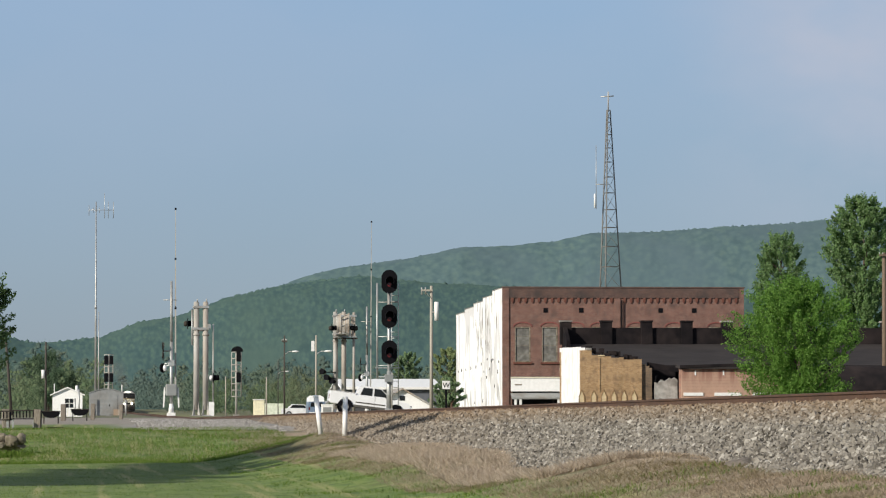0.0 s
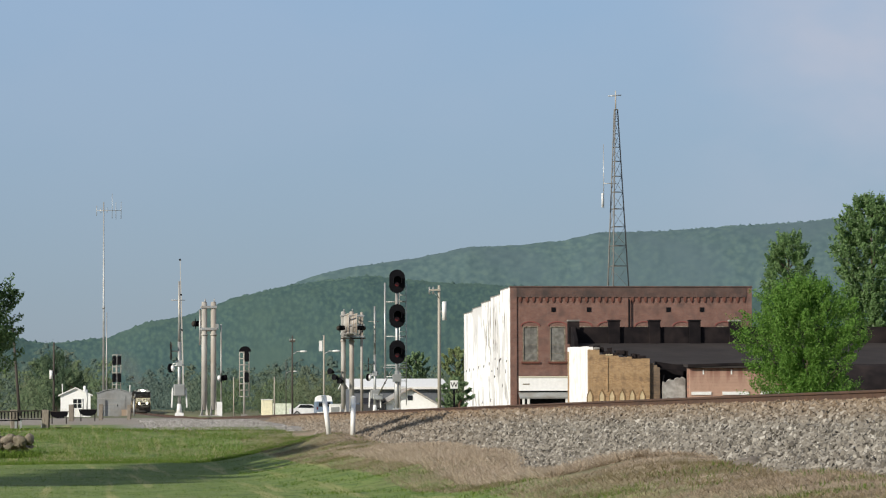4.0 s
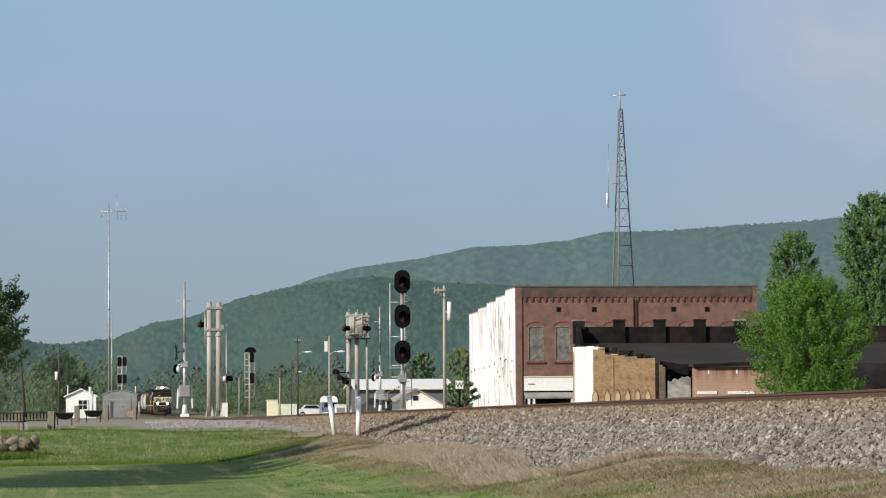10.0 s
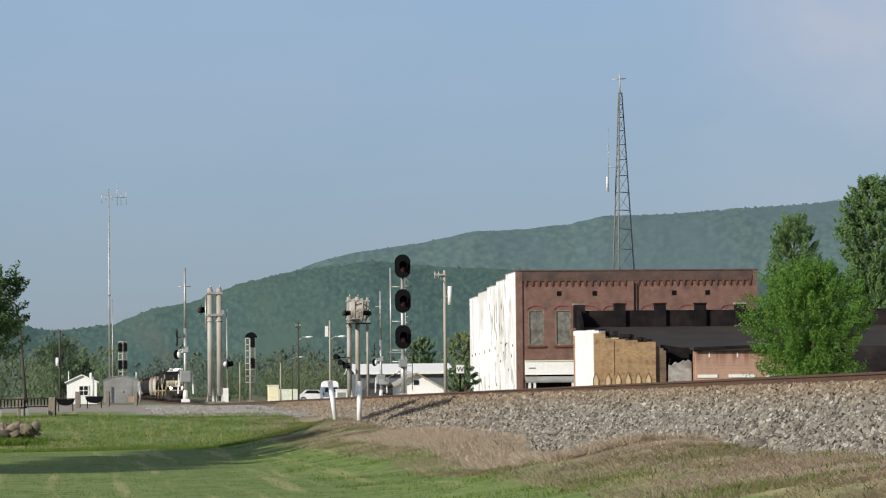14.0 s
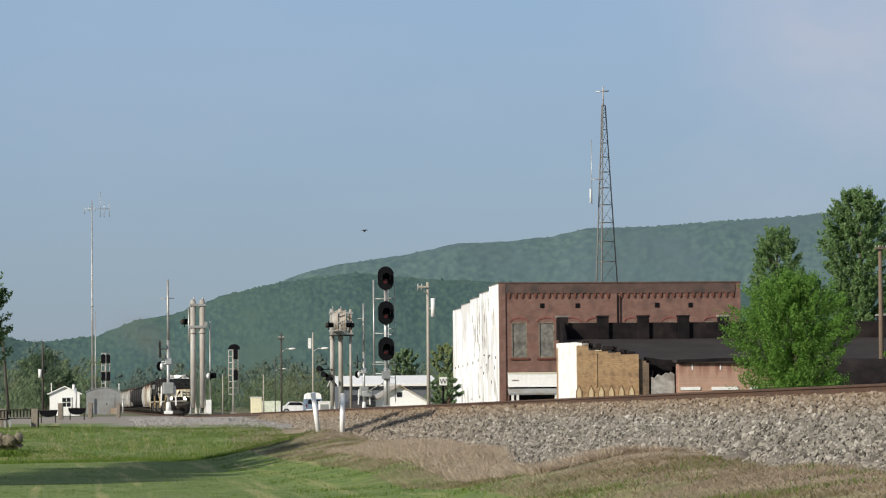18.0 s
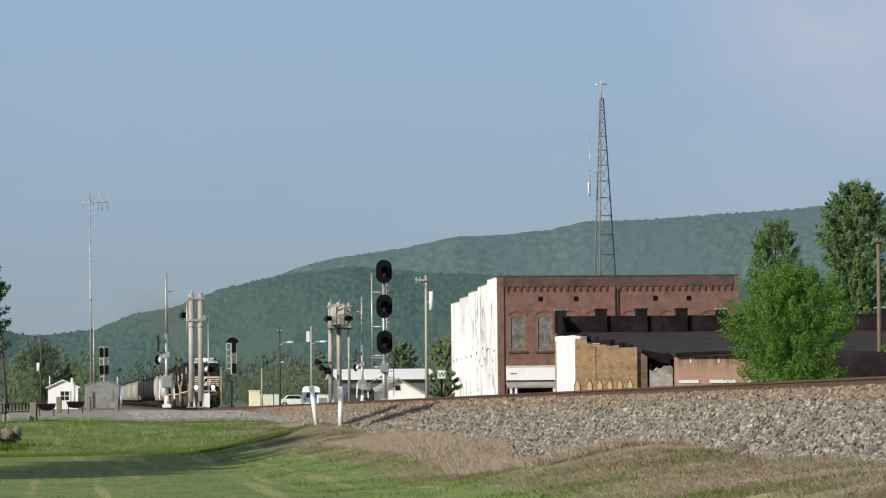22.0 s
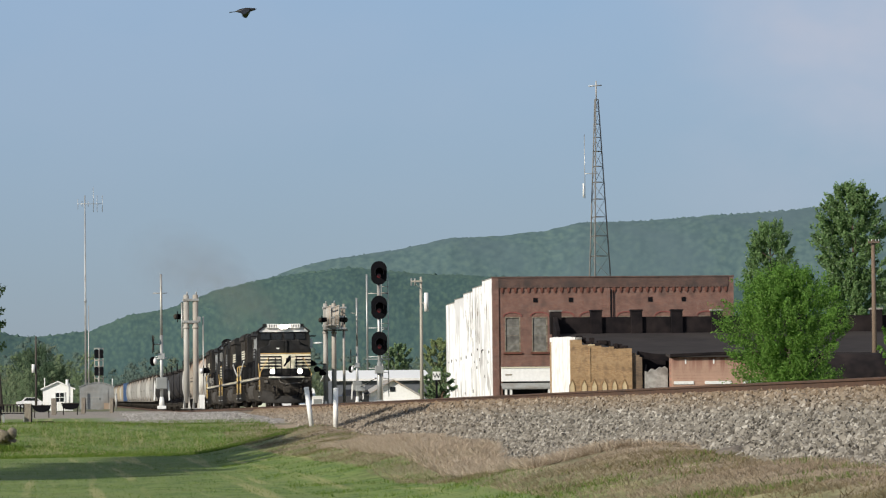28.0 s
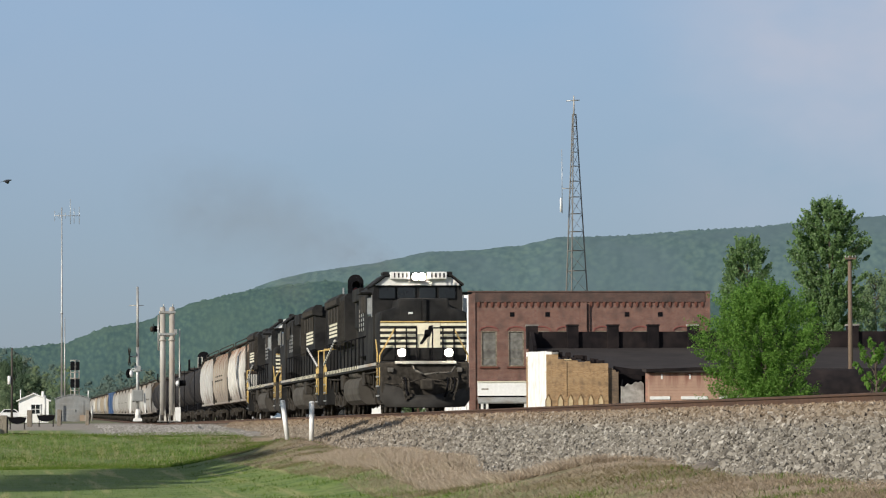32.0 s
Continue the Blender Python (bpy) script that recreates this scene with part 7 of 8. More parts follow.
        handrail(e, [(x, 1.72, 0.92), (x, 1.72, 2.05), (x, 2.2, 2.5)], [], 0, YELLOW, 0.025, "corner_handrail")
        handrail(e, [(x, L - 1.75, 0.85), (x, L - 1.75, 1.94)], [], 0, YELLOW, 0.025, "corner_handrail")
        handrail(e, [(x, L - 1.35, 0.85), (x, L - 1.35, 2.05)], [], 0, YELLOW, 0.025, "corner_handrail")
        handrail(e, [(x, L - 0.75, 0.85), (x, L - 0.75, 2.65), (x * 0.4, L - 0.7, 2.75)], [], 0, YELLOW, 0.025, "corner_handrail")
        ys = [5.3 + 1.45 * k for k in range(11)]
        handrail(e, [(x, 5.2, 2.72), (x, L - 2.6, 2.72)], [(x, y, 2.72) for y in ys], 1.74, BLACK, 0.022, "side_handrail")
        handrail(e, [(s * 0.25, 0.66, 2.86), (s * 1.02, 0.66, 2.86)], [(s * 0.27, 0.66, 2.86), (s * 0.62, 0.66, 2.86), (s * 1.0, 0.66, 2.86)], 1.74, BLACK, 0.026, "front_handrail")
    bogie(e, 4.0, 3, 0.53, 1.95)
    bogie(e, L - 4.2, 3, 0.53, 1.95)
    part("rear_coupler", boxed(-0.16, 0.16, L - 0.65, L + 0.3, 0.78, 1.08, 0.04), GRIME, e)
    part("rear_pilot", boxed(-1.45, 1.45, L - 0.85, L - 0.58, 0.45, 1.5), LOCO_BLACK, e)
    # long-frame version: everything but the running gear is stretched along the track
    for ob in e.children:
        if ob.name.split(".")[0] == "bogie":
            mid = 4.0 if min(v.co.y for v in ob.data.vertices) < 10 else L - 4.2
            for b in [ob] + list(ob.children):
                for v in b.data.vertices:
                    v.co.y += mid * (LOCO_STRETCH - 1)
        else:
            for b in [ob] + list(ob.children):
                for v in b.data.vertices:
                    v.co.y *= LOCO_STRETCH
    return e


def car_base(e, L):
    for y in (1.9, L - 1.9):
        bogie(e, y, 2, 0.42, 1.68)
    for y0, y1 in ((-0.45, 0.7), (L - 0.7, L + 0.45)):
        part("coupler", boxed(-0.14, 0.14, y0, y1, 0.72, 1.02, 0.03), GRIME, e)
    part("centre_sill", boxed(-0.25, 0.25, 0.5, L - 0.5, 0.78, 1.12), GRIME, e)


# dark colour stands in for the shade on wagon ends in the gaps
END_SHEET = surface("hopper_end_shade", (0.11, 0.085, 0.065), (0.06, 0.048, 0.038), 0.9, 0.0, 2.0)


def hopper(label, col, stain, L=17.9, heavy=0.4, dirt=(0.20, 0.17, 0.14), bars=0):
    """A covered hopper with bowed sides."""
    e = thing("hopper_wagon", pose(0, 0, 0), label, "hopper wagon", "wagons of the train")
    paint = streaked("hopper_paint", col, stain, dirt, 4.4, 1.1, heavy)
    side = [(-1.38, 1.15), (-1.56, 1.9), (-1.60, 2.8), (-1.52, 3.6), (-1.25, 4.15), (-0.6, 4.38)]
    out = side + [(-x, z) for x, z in reversed(side)]
    part("body", prismed(out, "y", 1.35, L - 1.35), paint, e)
    for y0, y1 in ((0.55, 2.2), (L - 0.55, L - 2.2)):
        bm = bmesh.new()
        a = [bm.verts.new((x * 0.96, y1, z)) for x, z in out]
        b = [bm.verts.new((x * 0.9, y0 + (y1 - y0) * 0.45, max(2.6, z) - (0.05 if z > 4 else 0))) for x, z in out]
        for i in range(len(out)):
            j = (i + 1) % len(out)
            bm.faces.new((a[i], a[j], b[j], b[i]))
        bm.faces.new(b)
        bmesh.ops.recalc_face_normals(bm, faces=bm.faces[:])
        part("end_slope", bm, END_SHEET, e)
    for y in (0.35, L - 0.47):
        bm = pipe([(-1.42, y + 0.05, 1.1), (-1.42, y + 0.05, 4.1), (-1.2, y + 0.05, 4.35), (1.2, y + 0.05, 4.35), (1.42, y + 0.05, 4.1), (1.42, y + 0.05, 1.1)], 0.05, 6)
        part("end_frame", bm, GRIME, e)
    for y in (1.42, 3.9, 6.4, L / 2 - 0.07, L - 6.5, L - 4.0, L - 1.56):
        bm = bmesh.new()
        for s in (-1, 1):
            pts = [(s * (abs(x) + 0.05), z) for x, z in side]
            prism(bm, pts + [(s * (abs(x) - 0.05), z) for x, z in reversed(side)], "y", y, y + 0.14)
        part("side_rib", bm, paint, e)
    for y in (4.2, L / 2, L - 4.2):
        part("discharge_hopper", prismed([(-1.3, 1.14), (1.3, 1.14), (0.35, 0.42), (-0.35, 0.42)], "y", y - 1.5, y + 1.5), GRIME, e)
        part("hatch", boxed(-0.35, 0.35, y - 1.9, y + 1.9, 4.385, 4.52, 0.03), paint, e)
    for x in (-0.95, 0.95):
        part("running_board", boxed(x - 0.18, x + 0.18, 0.5, L - 0.5, 4.40, 4.46), GRIME, e)
    part("roof_rail", pipe([(-1.12, 0.7, 4.35), (-1.12, 0.7, 4.62), (-1.12, L - 0.7, 4.62), (-1.12, L - 0.7, 4.35)], 0.03, 5), GRIME, e)
    for y in (1.3, L - 1.3):
        part("end_stay", pipe([(-1.40, y - 0.5, 1.15), (-1.46, y, 2.6)], 0.05, 6), GRIME, e)
    part("side_sill", boxed(-1.46, 1.46, 0.4, L - 0.4, 1.02, 1.14), paint, e)
    for s in (-1, 1):
        part("ladder", lattice(bmesh.new(), -0.2, 0.2, 0, 1.1, 4.2, 0.4, 0.02), GRIME, e, "", pose(s * 1.44, 0.62, 0, 0, 0, 90))
        for k in range(bars):
            part("lettering_bar", boxed(*sorted((s * 1.605, s * 1.618)), 4.5 + 0.4 * k, L - 4.0 - 0.7 * k, 2.45 + 0.28 * k, 2.54 + 0.28 * k), GRIME, e)
    car_base(e, L)
    return e


def tank_car(label, L=17.8):
    e = thing("tank_wagon", pose(0, 0, 0), label, "tank wagon", "wagons of the train")
    paint = surface("tank_paint", (0.030, 0.029, 0.031), (0.018, 0.018, 0.019), 0.85, 0.0, 2.0, grime=(0.06, 0.052, 0.044), gscale=0.5)
    bm = bmesh.new()
    prof = [(0.75, 0.35), (0.80, 0.9), (0.95, 1.3), (1.2, 1.48), (1.5, 1.52)]
    rows = [(y, r) for y, r in prof] + [(L - y, r) for y, r in reversed(prof)]
    rings = []
    for y, r in rows:
        rings.append([bm.verts.new((r * math.cos(a), y, 2.62 + r * math.sin(a))) for a in (2 * math.pi * i / 26 for i in range(26))])
    for a, b in zip(rings, rings[1:]):
        for i in range(26):
            bm.faces.new((a[i], a[(i + 1) % 26], b[(i + 1) % 26], b[i])).smooth = True
    bm.faces.new(rings[0])
    bm.faces.new(rings[-1][::-1])
    bmesh.ops.recalc_face_normals(bm, faces=bm.faces[:])
    part("tank", bm, paint, e, "black cylindrical tank")
    part("placard", boxed(-1.05, -0.75, 0.86, 0.885, 3.05, 3.35, 0.005), WHITE, e, "white placard")
    part("dome", tubed((0, L / 2, 4.1), (0, L / 2, 4.55), 0.45, 0.45, 16), paint, e)
    part("platform", boxed(-1.2, 1.2, L / 2 - 1.4, L / 2 + 1.4, 4.02, 4.07), BLACK, e)
    for s in (-1, 1):
        bm = tubed((s * 1.15, L / 2 - 1.35, 4.85), (s * 1.15, L / 2 + 1.35, 4.85), 0.03, 0.03, 6)
        for y in (-1.35, 0, 1.35):
            tube(bm, (s * 1.15, L / 2 + y, 4.05), (s * 1.15, L / 2 + y, 4.85), 0.03, 0.03, 6)
        part("platform_rail", bm, BLACK, e)
    for s in (-1, 1):
        part("ladder", lattice(bmesh.new(), -0.22, 0.22, 0, 1.0, 4.05, 0.38, 0.022), BLACK, e, "", pose(s * 1.54, L / 2, 0, 0, 0, 90))
    for y in (1.9, L - 1.9):
        part("saddle", boxed(-1.0, 1.0, y - 0.5, y + 0.5, 0.9, 1.35), BLACK, e)
    part("walk_sill", boxed(-1.35, 1.35, 0.3, 0.75, 1.0, 1.1), BLACK, e)
    part("walk_sill", boxed(-1.35, 1.35, L - 0.75, L - 0.3, 1.0, 1.1), BLACK, e)
    car_base(e, L)
    return e


def box_wagon(label, col, L=17.3):
    e = thing("box_wagon", pose(0, 0, 0), label, "box wagon", "wagons of the train")
    paint = surface("box_paint", col, tuple(c * 0.82 for c in col), 0.6, 0.0, 2.0, grime=tuple(c * 0.5 + 0.03 for c in col), gscale=0.4)
    part("body", boxed(-1.5, 1.5, 0.4, L - 0.4, 1.05, 4.35, 0.04), paint, e)
    part("roof", prismed([(-1.54, 4.352), (1.54, 4.352), (0, 4.58)], "y", 0.35, L - 0.35), paint, e)
    for s in (-1, 1):
        d = part("door", boxed(*sorted((s * 1.503, s * 1.56)), L / 2 - 1.5, L / 2 + 1.5, 1.15, 4.2, 0.01), paint, e)
        y = 0.9
        while y < L - 0.8:
            if abs(y - L / 2) > 1.7:
                part("rib", boxed(*sorted((s * 1.502, s * 1.55)), y - 0.05, y + 0.05, 1.1, 4.3), paint, e)
            y += 1.1
    car_base(e, L)
    return e


TRAIN = []      # (vehicle, distance of its front behind the train's front)


def build_train():
    at = 0.0
    for k in range(3):
        e = locomotive(k == 0, "black road locomotive with striped nose and lit headlights" if k == 0 else "black road locomotive coupled behind the leader")
        TRAIN.append((e, at + (23.6 * LOCO_STRETCH if k == 1 else 0.0)))
        at += 27.3
    at -= 0.6
    tan = hopper("rust-streaked white covered hopper wagon", (0.60, 0.59, 0.54), (0.25, 0.130, 0.07), heavy=0.52)
    rusty = hopper("dirty tan covered hopper wagon with faded lettering", (0.36, 0.315, 0.255), (0.20, 0.115, 0.07), heavy=0.55, bars=2)
    grey = hopper("pale grey covered hopper wagon", (0.34, 0.335, 0.315), (0.22, 0.18, 0.14), bars=1)
    white = hopper("dusty white covered hopper wagon", (0.47, 0.465, 0.44), (0.26, 0.17, 0.11), heavy=0.42)
    tank = tank_car("black tank wagon with a railed top platform")
    blue = box_wagon("plain blue steel box wagon", (0.045, 0.105, 0.235))
    brown = hopper("brown-stained tan hopper wagon", (0.38, 0.33, 0.25), (0.28, 0.18, 0.11))
    plan = [tan, rusty, white] + [tank] * 6 + [grey, white, grey, grey, white, grey, grey, grey, white, grey] + [blue] * 2 + [brown, white, brown, brown, white, grey, brown, tan, white, grey, grey] + [tank] * 4 + [grey] * 4
    used = set()
    for proto in plan:
        v = copy_thing(proto, pose(0, 0, 0)) if proto.name in used else proto
        used.add(proto.name)
        TRAIN.append((v, at))
        at += 18.9


build_train()


# ---- road vehicles and birds ----
def wheel(parent, x, y, r=0.38):
    w = part("wheel", tubed((x, y - 0.12, r), (x, y + 0.12, r), r, r, 20), BLACK, parent)
    part("rim", tubed((x, y - 0.13, r), (x, y + 0.13, r), r * 0.62, r * 0.62, 16), STEEL, w)
    return w


def pickup(at, label, paint=None):
    """A crew-cab pickup facing +x, on the ground."""
    t = thing("pickup_truck", at, label, "pickup truck")
    paint = paint or surface("white_car_paint", (0.80, 0.80, 0.80), (0.76, 0.76, 0.76), 0.25, 0.0, 2.0, bump=0)
    L = 5.4
    low = [(0.02, 0.62), (0.12, 0.52), (L - 0.25, 0.48), (L - 0.05, 0.60), (L, 0.80), (L - 0.08, 0.98), (L - 0.4, 1.10), (L - 1.45, 1.20), (1.75, 1.22), (1.72, 1.30), (0.03, 1.32), (0, 1.2)]
    ob = part("body", prismed(low, "y", -0.92, 0.92), paint, t, "white body")
    bev = ob.modifiers.new("soft_edges", "BEVEL")
    bev.width, bev.segments, bev.limit_method = 0.05, 2, "ANGLE"
    part("bed_rim", boxed(0.02, 1.70, -0.93, 0.93, 1.322, 1.35, 0.01), paint, t)
    cab = part("cab", prismed([(1.74, 1.225), (L - 1.35, 1.205), (L - 2.05, 1.80), (L - 2.35, 1.87), (2.15, 1.88), (1.92, 1.78)], "y", -0.80, 0.80), paint, t)
    # shade along the lower body, put in as a grey strip
    part("lower_trim", boxed(1.62, L - 1.6, -0.94, 0.94, 0.44, 0.60, 0.02), DUST, t, "grey strip standing in for the shaded lower body")
    for s in (-1, 1):
        part("mirror", boxed(L - 1.75, L - 1.6, *sorted((s * 0.88, s * 1.08)), 1.22, 1.40, 0.02), BLACK, t)
        part("door_line", boxed(2.98, 3.0, *sorted((s * 0.921, s * 0.924)), 0.62, 1.2), DUST, t)
    for x0, x1, x2, x3 in ((2.0, 2.78, 2.78, 2.18), (2.90, 3.92, 3.32, 2.90)):
        for s in (-1, 1):
            part("side_window", prismed([(x0, 1.28), (x1, 1.27), (x2, 1.76), (x3, 1.77)], "y", *sorted((s * 0.802, s * 0.815))), GLASS, cab)
    for s in (-1, 1):
        part("side_trim", boxed(1.75, L - 1.7, *sorted((s * 0.922, s * 0.935)), 0.72, 0.80), DUST, t)
        for x in (1.10, L - 0.98):
            n = 12
            out = [(x + 0.52 * math.cos(a), 0.40 + 0.52 * math.sin(a)) for a in (math.pi * i / n for i in range(n + 1))]
            part("wheel_arch", prismed(out, "y", *sorted((s * 0.953, s * 0.97))), BLACK, t)
            wheel(t, x, s * 0.86)
    part("rear_bumper", boxed(-0.12, 0.02, -0.9, 0.9, 0.45, 0.62, 0.02), STEEL, t)
    part("front_bumper", boxed(L - 0.12, L + 0.1, -0.95, 0.95, 0.42, 0.72, 0.04), BLACK, t, "black front bumper")
    part("headlamp", boxed(L - 0.1, L + 0.012, -0.85, -0.55, 0.78, 0.95), GLASS, t)
    part("tail_lamp", boxed(-0.012, 0.05, -0.9, -0.72, 0.8, 1.1), RED_LENS, t)
    return t


TRUCK = pickup(pose(16.47, 237.5, 2.14), "white crew-cab pickup truck driving past the crossing")
ICE = thing("ice_chest", pose(22.54, 330, 2.15), "white metal ice chest beside the road", "ice chest")
part("body", boxed(0, 1.0, 0, 0.8, 0, 1.0, 0.03), WHITE, ICE)
part("front_panel", boxed(0.12, 0.88, -0.02, -0.003, 0.15, 0.8), SHED_GREY, ICE)
part("lid", boxed(-0.03, 1.03, -0.04, 0.84, 1.003, 1.08, 0.01), WHITE, ICE)

BIRDS = []


def bird(label, size, heading):
    b = thing("bird", pose(0, 0, 0, 0, 0, heading), label, "bird", "birds in flight")
    feather = surface("black_feathers", (0.015, 0.016, 0.020), (0.010, 0.010, 0.012), 0.6, 0.0, 30.0)
    body = bmesh.new()
    rows = [(-0.52, 0.01), (-0.42, 0.055), (-0.2, 0.12), (0.05, 0.14), (0.28, 0.11), (0.40, 0.075), (0.50, 0.07), (0.56, 0.03), (0.66, 0.004)]
    rings = [[body.verts.new((x * size, r * size * math.cos(a), r * size * math.sin(a))) for a in (2 * math.pi * i / 10 for i in range(10))] for x, r in rows]
    for p, q in zip(rings, rings[1:]):
        for i in range(10):
            body.faces.new((p[i], p[(i + 1) % 10], q[(i + 1) % 10], q[i])).smooth = True
    bmesh.ops.recalc_face_normals(body, faces=body.faces[:])
    part("body", body, feather, b)
    part("tail", prismed([(-0.48 * size, -0.03 * size), (-0.85 * size, -0.14 * size), (-0.85 * size, 0.14 * size), (-0.48 * size, 0.03 * size)], "z", -0.012 * size, 0.012 * size), feather, b)
    wings = []
    for s in (-1, 1):
        w = prismed([(0.28 * size, 0), (0.22 * size, s * 0.45 * size), (-0.02 * size, s * 0.95 * size), (-0.18 * size, s * 0.75 * size), (-0.22 * size, s * 0.35 * size), (-0.18 * size, 0)], "z", -0.01 * size, 0.014 * size)
        wings.append(part("wing", w, feather, b, "", pose(0, s * 0.08 * size, 0.04 * size)))
    BIRDS.append((b, wings))
    return b


# low birds crossing the view: nearer or farther from the camera
FLIGHTS = [
    (0.16, -5.7, ((17.0, (0.67, 110.48, 6.98)), (19.5, (21.25, 108.43, 7.75)))),
    (0.2, 174.2, ((23.5, (16.25, 73.77, 9.22)), (24.5, (14.96, 73.9, 9.87)))),
    (0.17, -5.6, ((27.9, (0.65, 33.1, 5.14)), (28.1, (2.69, 32.9, 5.39)))),
    (0.16, -7.1, ((31.9, (-0.99, 70.45, 6.28)), (32.0, (-0.59, 70.4, 6.35)))),
]
for size, heading, path in FLIGHTS:
    bird("small black bird flying past with spread wings", size, heading)




# ---- by the road on the west side ----
def roadside():
    spots = [(-3.08, 174.0, 1.02, 0.16), (-1.62, 175.0, 1.0, 0.16), (-0.45, 201.0, 0.95, 0.13), (1.19, 206.9, 0.95, 0.11), (3.12, 232.8, 1.0, 0.11), (-4.6, 148.0, 1.0, 0.15)]
    for x, y, h, r in spots:
        z = float(ground_z(x, y)) - 0.03
        p = thing("guard_post", pose(x, y, z, 0, random.uniform(-1.5, 1.5), random.uniform(-8, 8)), "weathered square wooden guard post beside the road", "post", "guard posts along the road")
        part("post", boxed(-r, r, -r, r, 0, h, 0.02), POST_WOOD, p)
        part("metal_strap", boxed(r + 0.002, r + 0.03, -r * 0.9, r * 0.9, 0.1, h * 0.95), BLACK, p)
    # curved dark steel sections between the posts
    for x, y, w in ((-1.05, 191.0, 0.92), (0.46, 201.2, 0.95)):
        z = float(ground_z(x, y))
        g = thing("guard_rail", pose(x, y, z), "dark sagging guard rail section between posts", "guard rail", "guard rails along the road")
        n = 12
        out = [(w * 0.5 * math.cos(a), 0.42 + 0.28 * math.sin(a)) for a in (math.pi + math.pi * i / n for i in range(n + 1))]
        out = [(px, pz + 0.14) for px, pz in out]
        part("beam", prismed([(-w * 0.52, 0.62)] + out + [(w * 0.52, 0.62)], "y", -0.09, 0.09), BLACK, g)
        part("beam_lip", boxed(-w * 0.53, w * 0.53, -0.11, 0.11, 0.622, 0.66), GRIME, g)
        for s in (-1, 1):
            part("rail_leg", tubed((s * w * 0.4, 0, -0.02), (s * w * 0.4, 0, 0.5), 0.03), GRIME, g)
    # stacked frames behind the posts
    for x, y in ((-3.45, 171.0), (-2.3, 177.0)):
        z = float(ground_z(x, y))
        b = thing("metal_bench", pose(x, y, z), "dark openwork metal bench", "bench", "benches by the road")
        part("seat", boxed(-0.7, 0.7, -0.25, 0.25, 0.42, 0.47), BLACK, b)
        for k in range(9):
            part("back_slat", boxed(-0.68 + k * 0.16, -0.62 + k * 0.16, 0.24, 0.28, 0.5, 0.82), BLACK, b)
        part("back_rail", boxed(-0.72, 0.72, 0.23, 0.29, 0.82, 0.88), GRIME, b)
        for s in (-0.5, 0.5):
            part("leg", boxed(s - 0.05, s + 0.05, -0.2, 0.25, 0, 0.42), STEEL, b)
    # stone headwall of the culvert
    h = thing("stone_headwall", pose(-2.75, 143.8, 0.62), "rough pale stone culvert headwall in the grass bank", "stone wall")
    core = part("core", prismed([(-1.7, -0.3), (0.8, -0.3), (0.7, 0.28), (0.2, 0.40), (-0.5, 0.50), (-1.7, 0.44)], "y", 0.3, 0.8), STONE, h)
    k = 0
    for row in range(2):
        x = -1.75 + 0.15 * (row % 2)
        while x < 0.8 - 0.12 * row:
            w = random.uniform(0.18, 0.55)
            bm = ball(0.5, (w * 1.3, 0.40, random.uniform(0.18, 0.40)), (x + w / 2, random.uniform(0.02, 0.22), row * 0.21 + 0.10 + random.uniform(-0.07, 0.07)), 2)
            for v in bm.verts:
                v.co += noise.noise_vector(v.co * 2.6) * 0.24
            for f in bm.faces:
                f.smooth = False
            part("stone", bm, STONE, h)
            x += w
    s = thing("concrete_slab", pose(-0.75, 166.0, float(ground_z(-0.75, 166.0)) - 0.05), "dark low concrete slab at the road edge", "slab")
    part("slab", boxed(-0.35, 0.4, -0.3, 0.3, 0, 0.20, 0.03), DARK_WALL, s)
    # heaps of spilled fines below the ballast
    soil = surface("grey_fines", (0.20, 0.175, 0.148), (0.13, 0.112, 0.094), 0.95, 0.0, 14.0)
    for x, y, w in ((9.22, 66.6, 0.26), (9.70, 52.6, 0.19)):
        m = thing("soil_mound", pose(x, y, float(ground_z(x, y)) - 0.01), "low grey heap of spilled fines at the ballast foot", "soil mound", "mounds along the verge")
        bm = ball(w, (1.2, 2.2, 0.62), (0, 0, 0), 3)
        for v in bm.verts:
            v.co += noise.noise_vector(v.co * 6.0) * 0.06
        part("mound", bm, soil, m)
    d = thing("oil_drum", pose(29.95, 288.4, 2.1), "rust-brown upright drum beside the white wall", "drum")
    part("shell", tubed((0, 0, 0), (0, 0, 1.25), 0.27, 0.27, 18), RUST, d)
    for z in (0.4, 0.82, 1.24):
        part("rim", tubed((0, 0, z), (0, 0, z + 0.03), 0.285, 0.285, 18), RUST, d)
    # loose stones on the verge
    for x, y, r in ((9.66, 98.6, 0.10),):
        z = float(ground_z(x, y))
        b = thing("boulder", pose(x, y, z + r * 0.25), "dull brown stone lying on the verge", "stone", "stones on the verge")
        part("stone", ball(r, (1.6, 1.1, 0.8), (0, 0, 0), 2), STONE, b)


roadside()


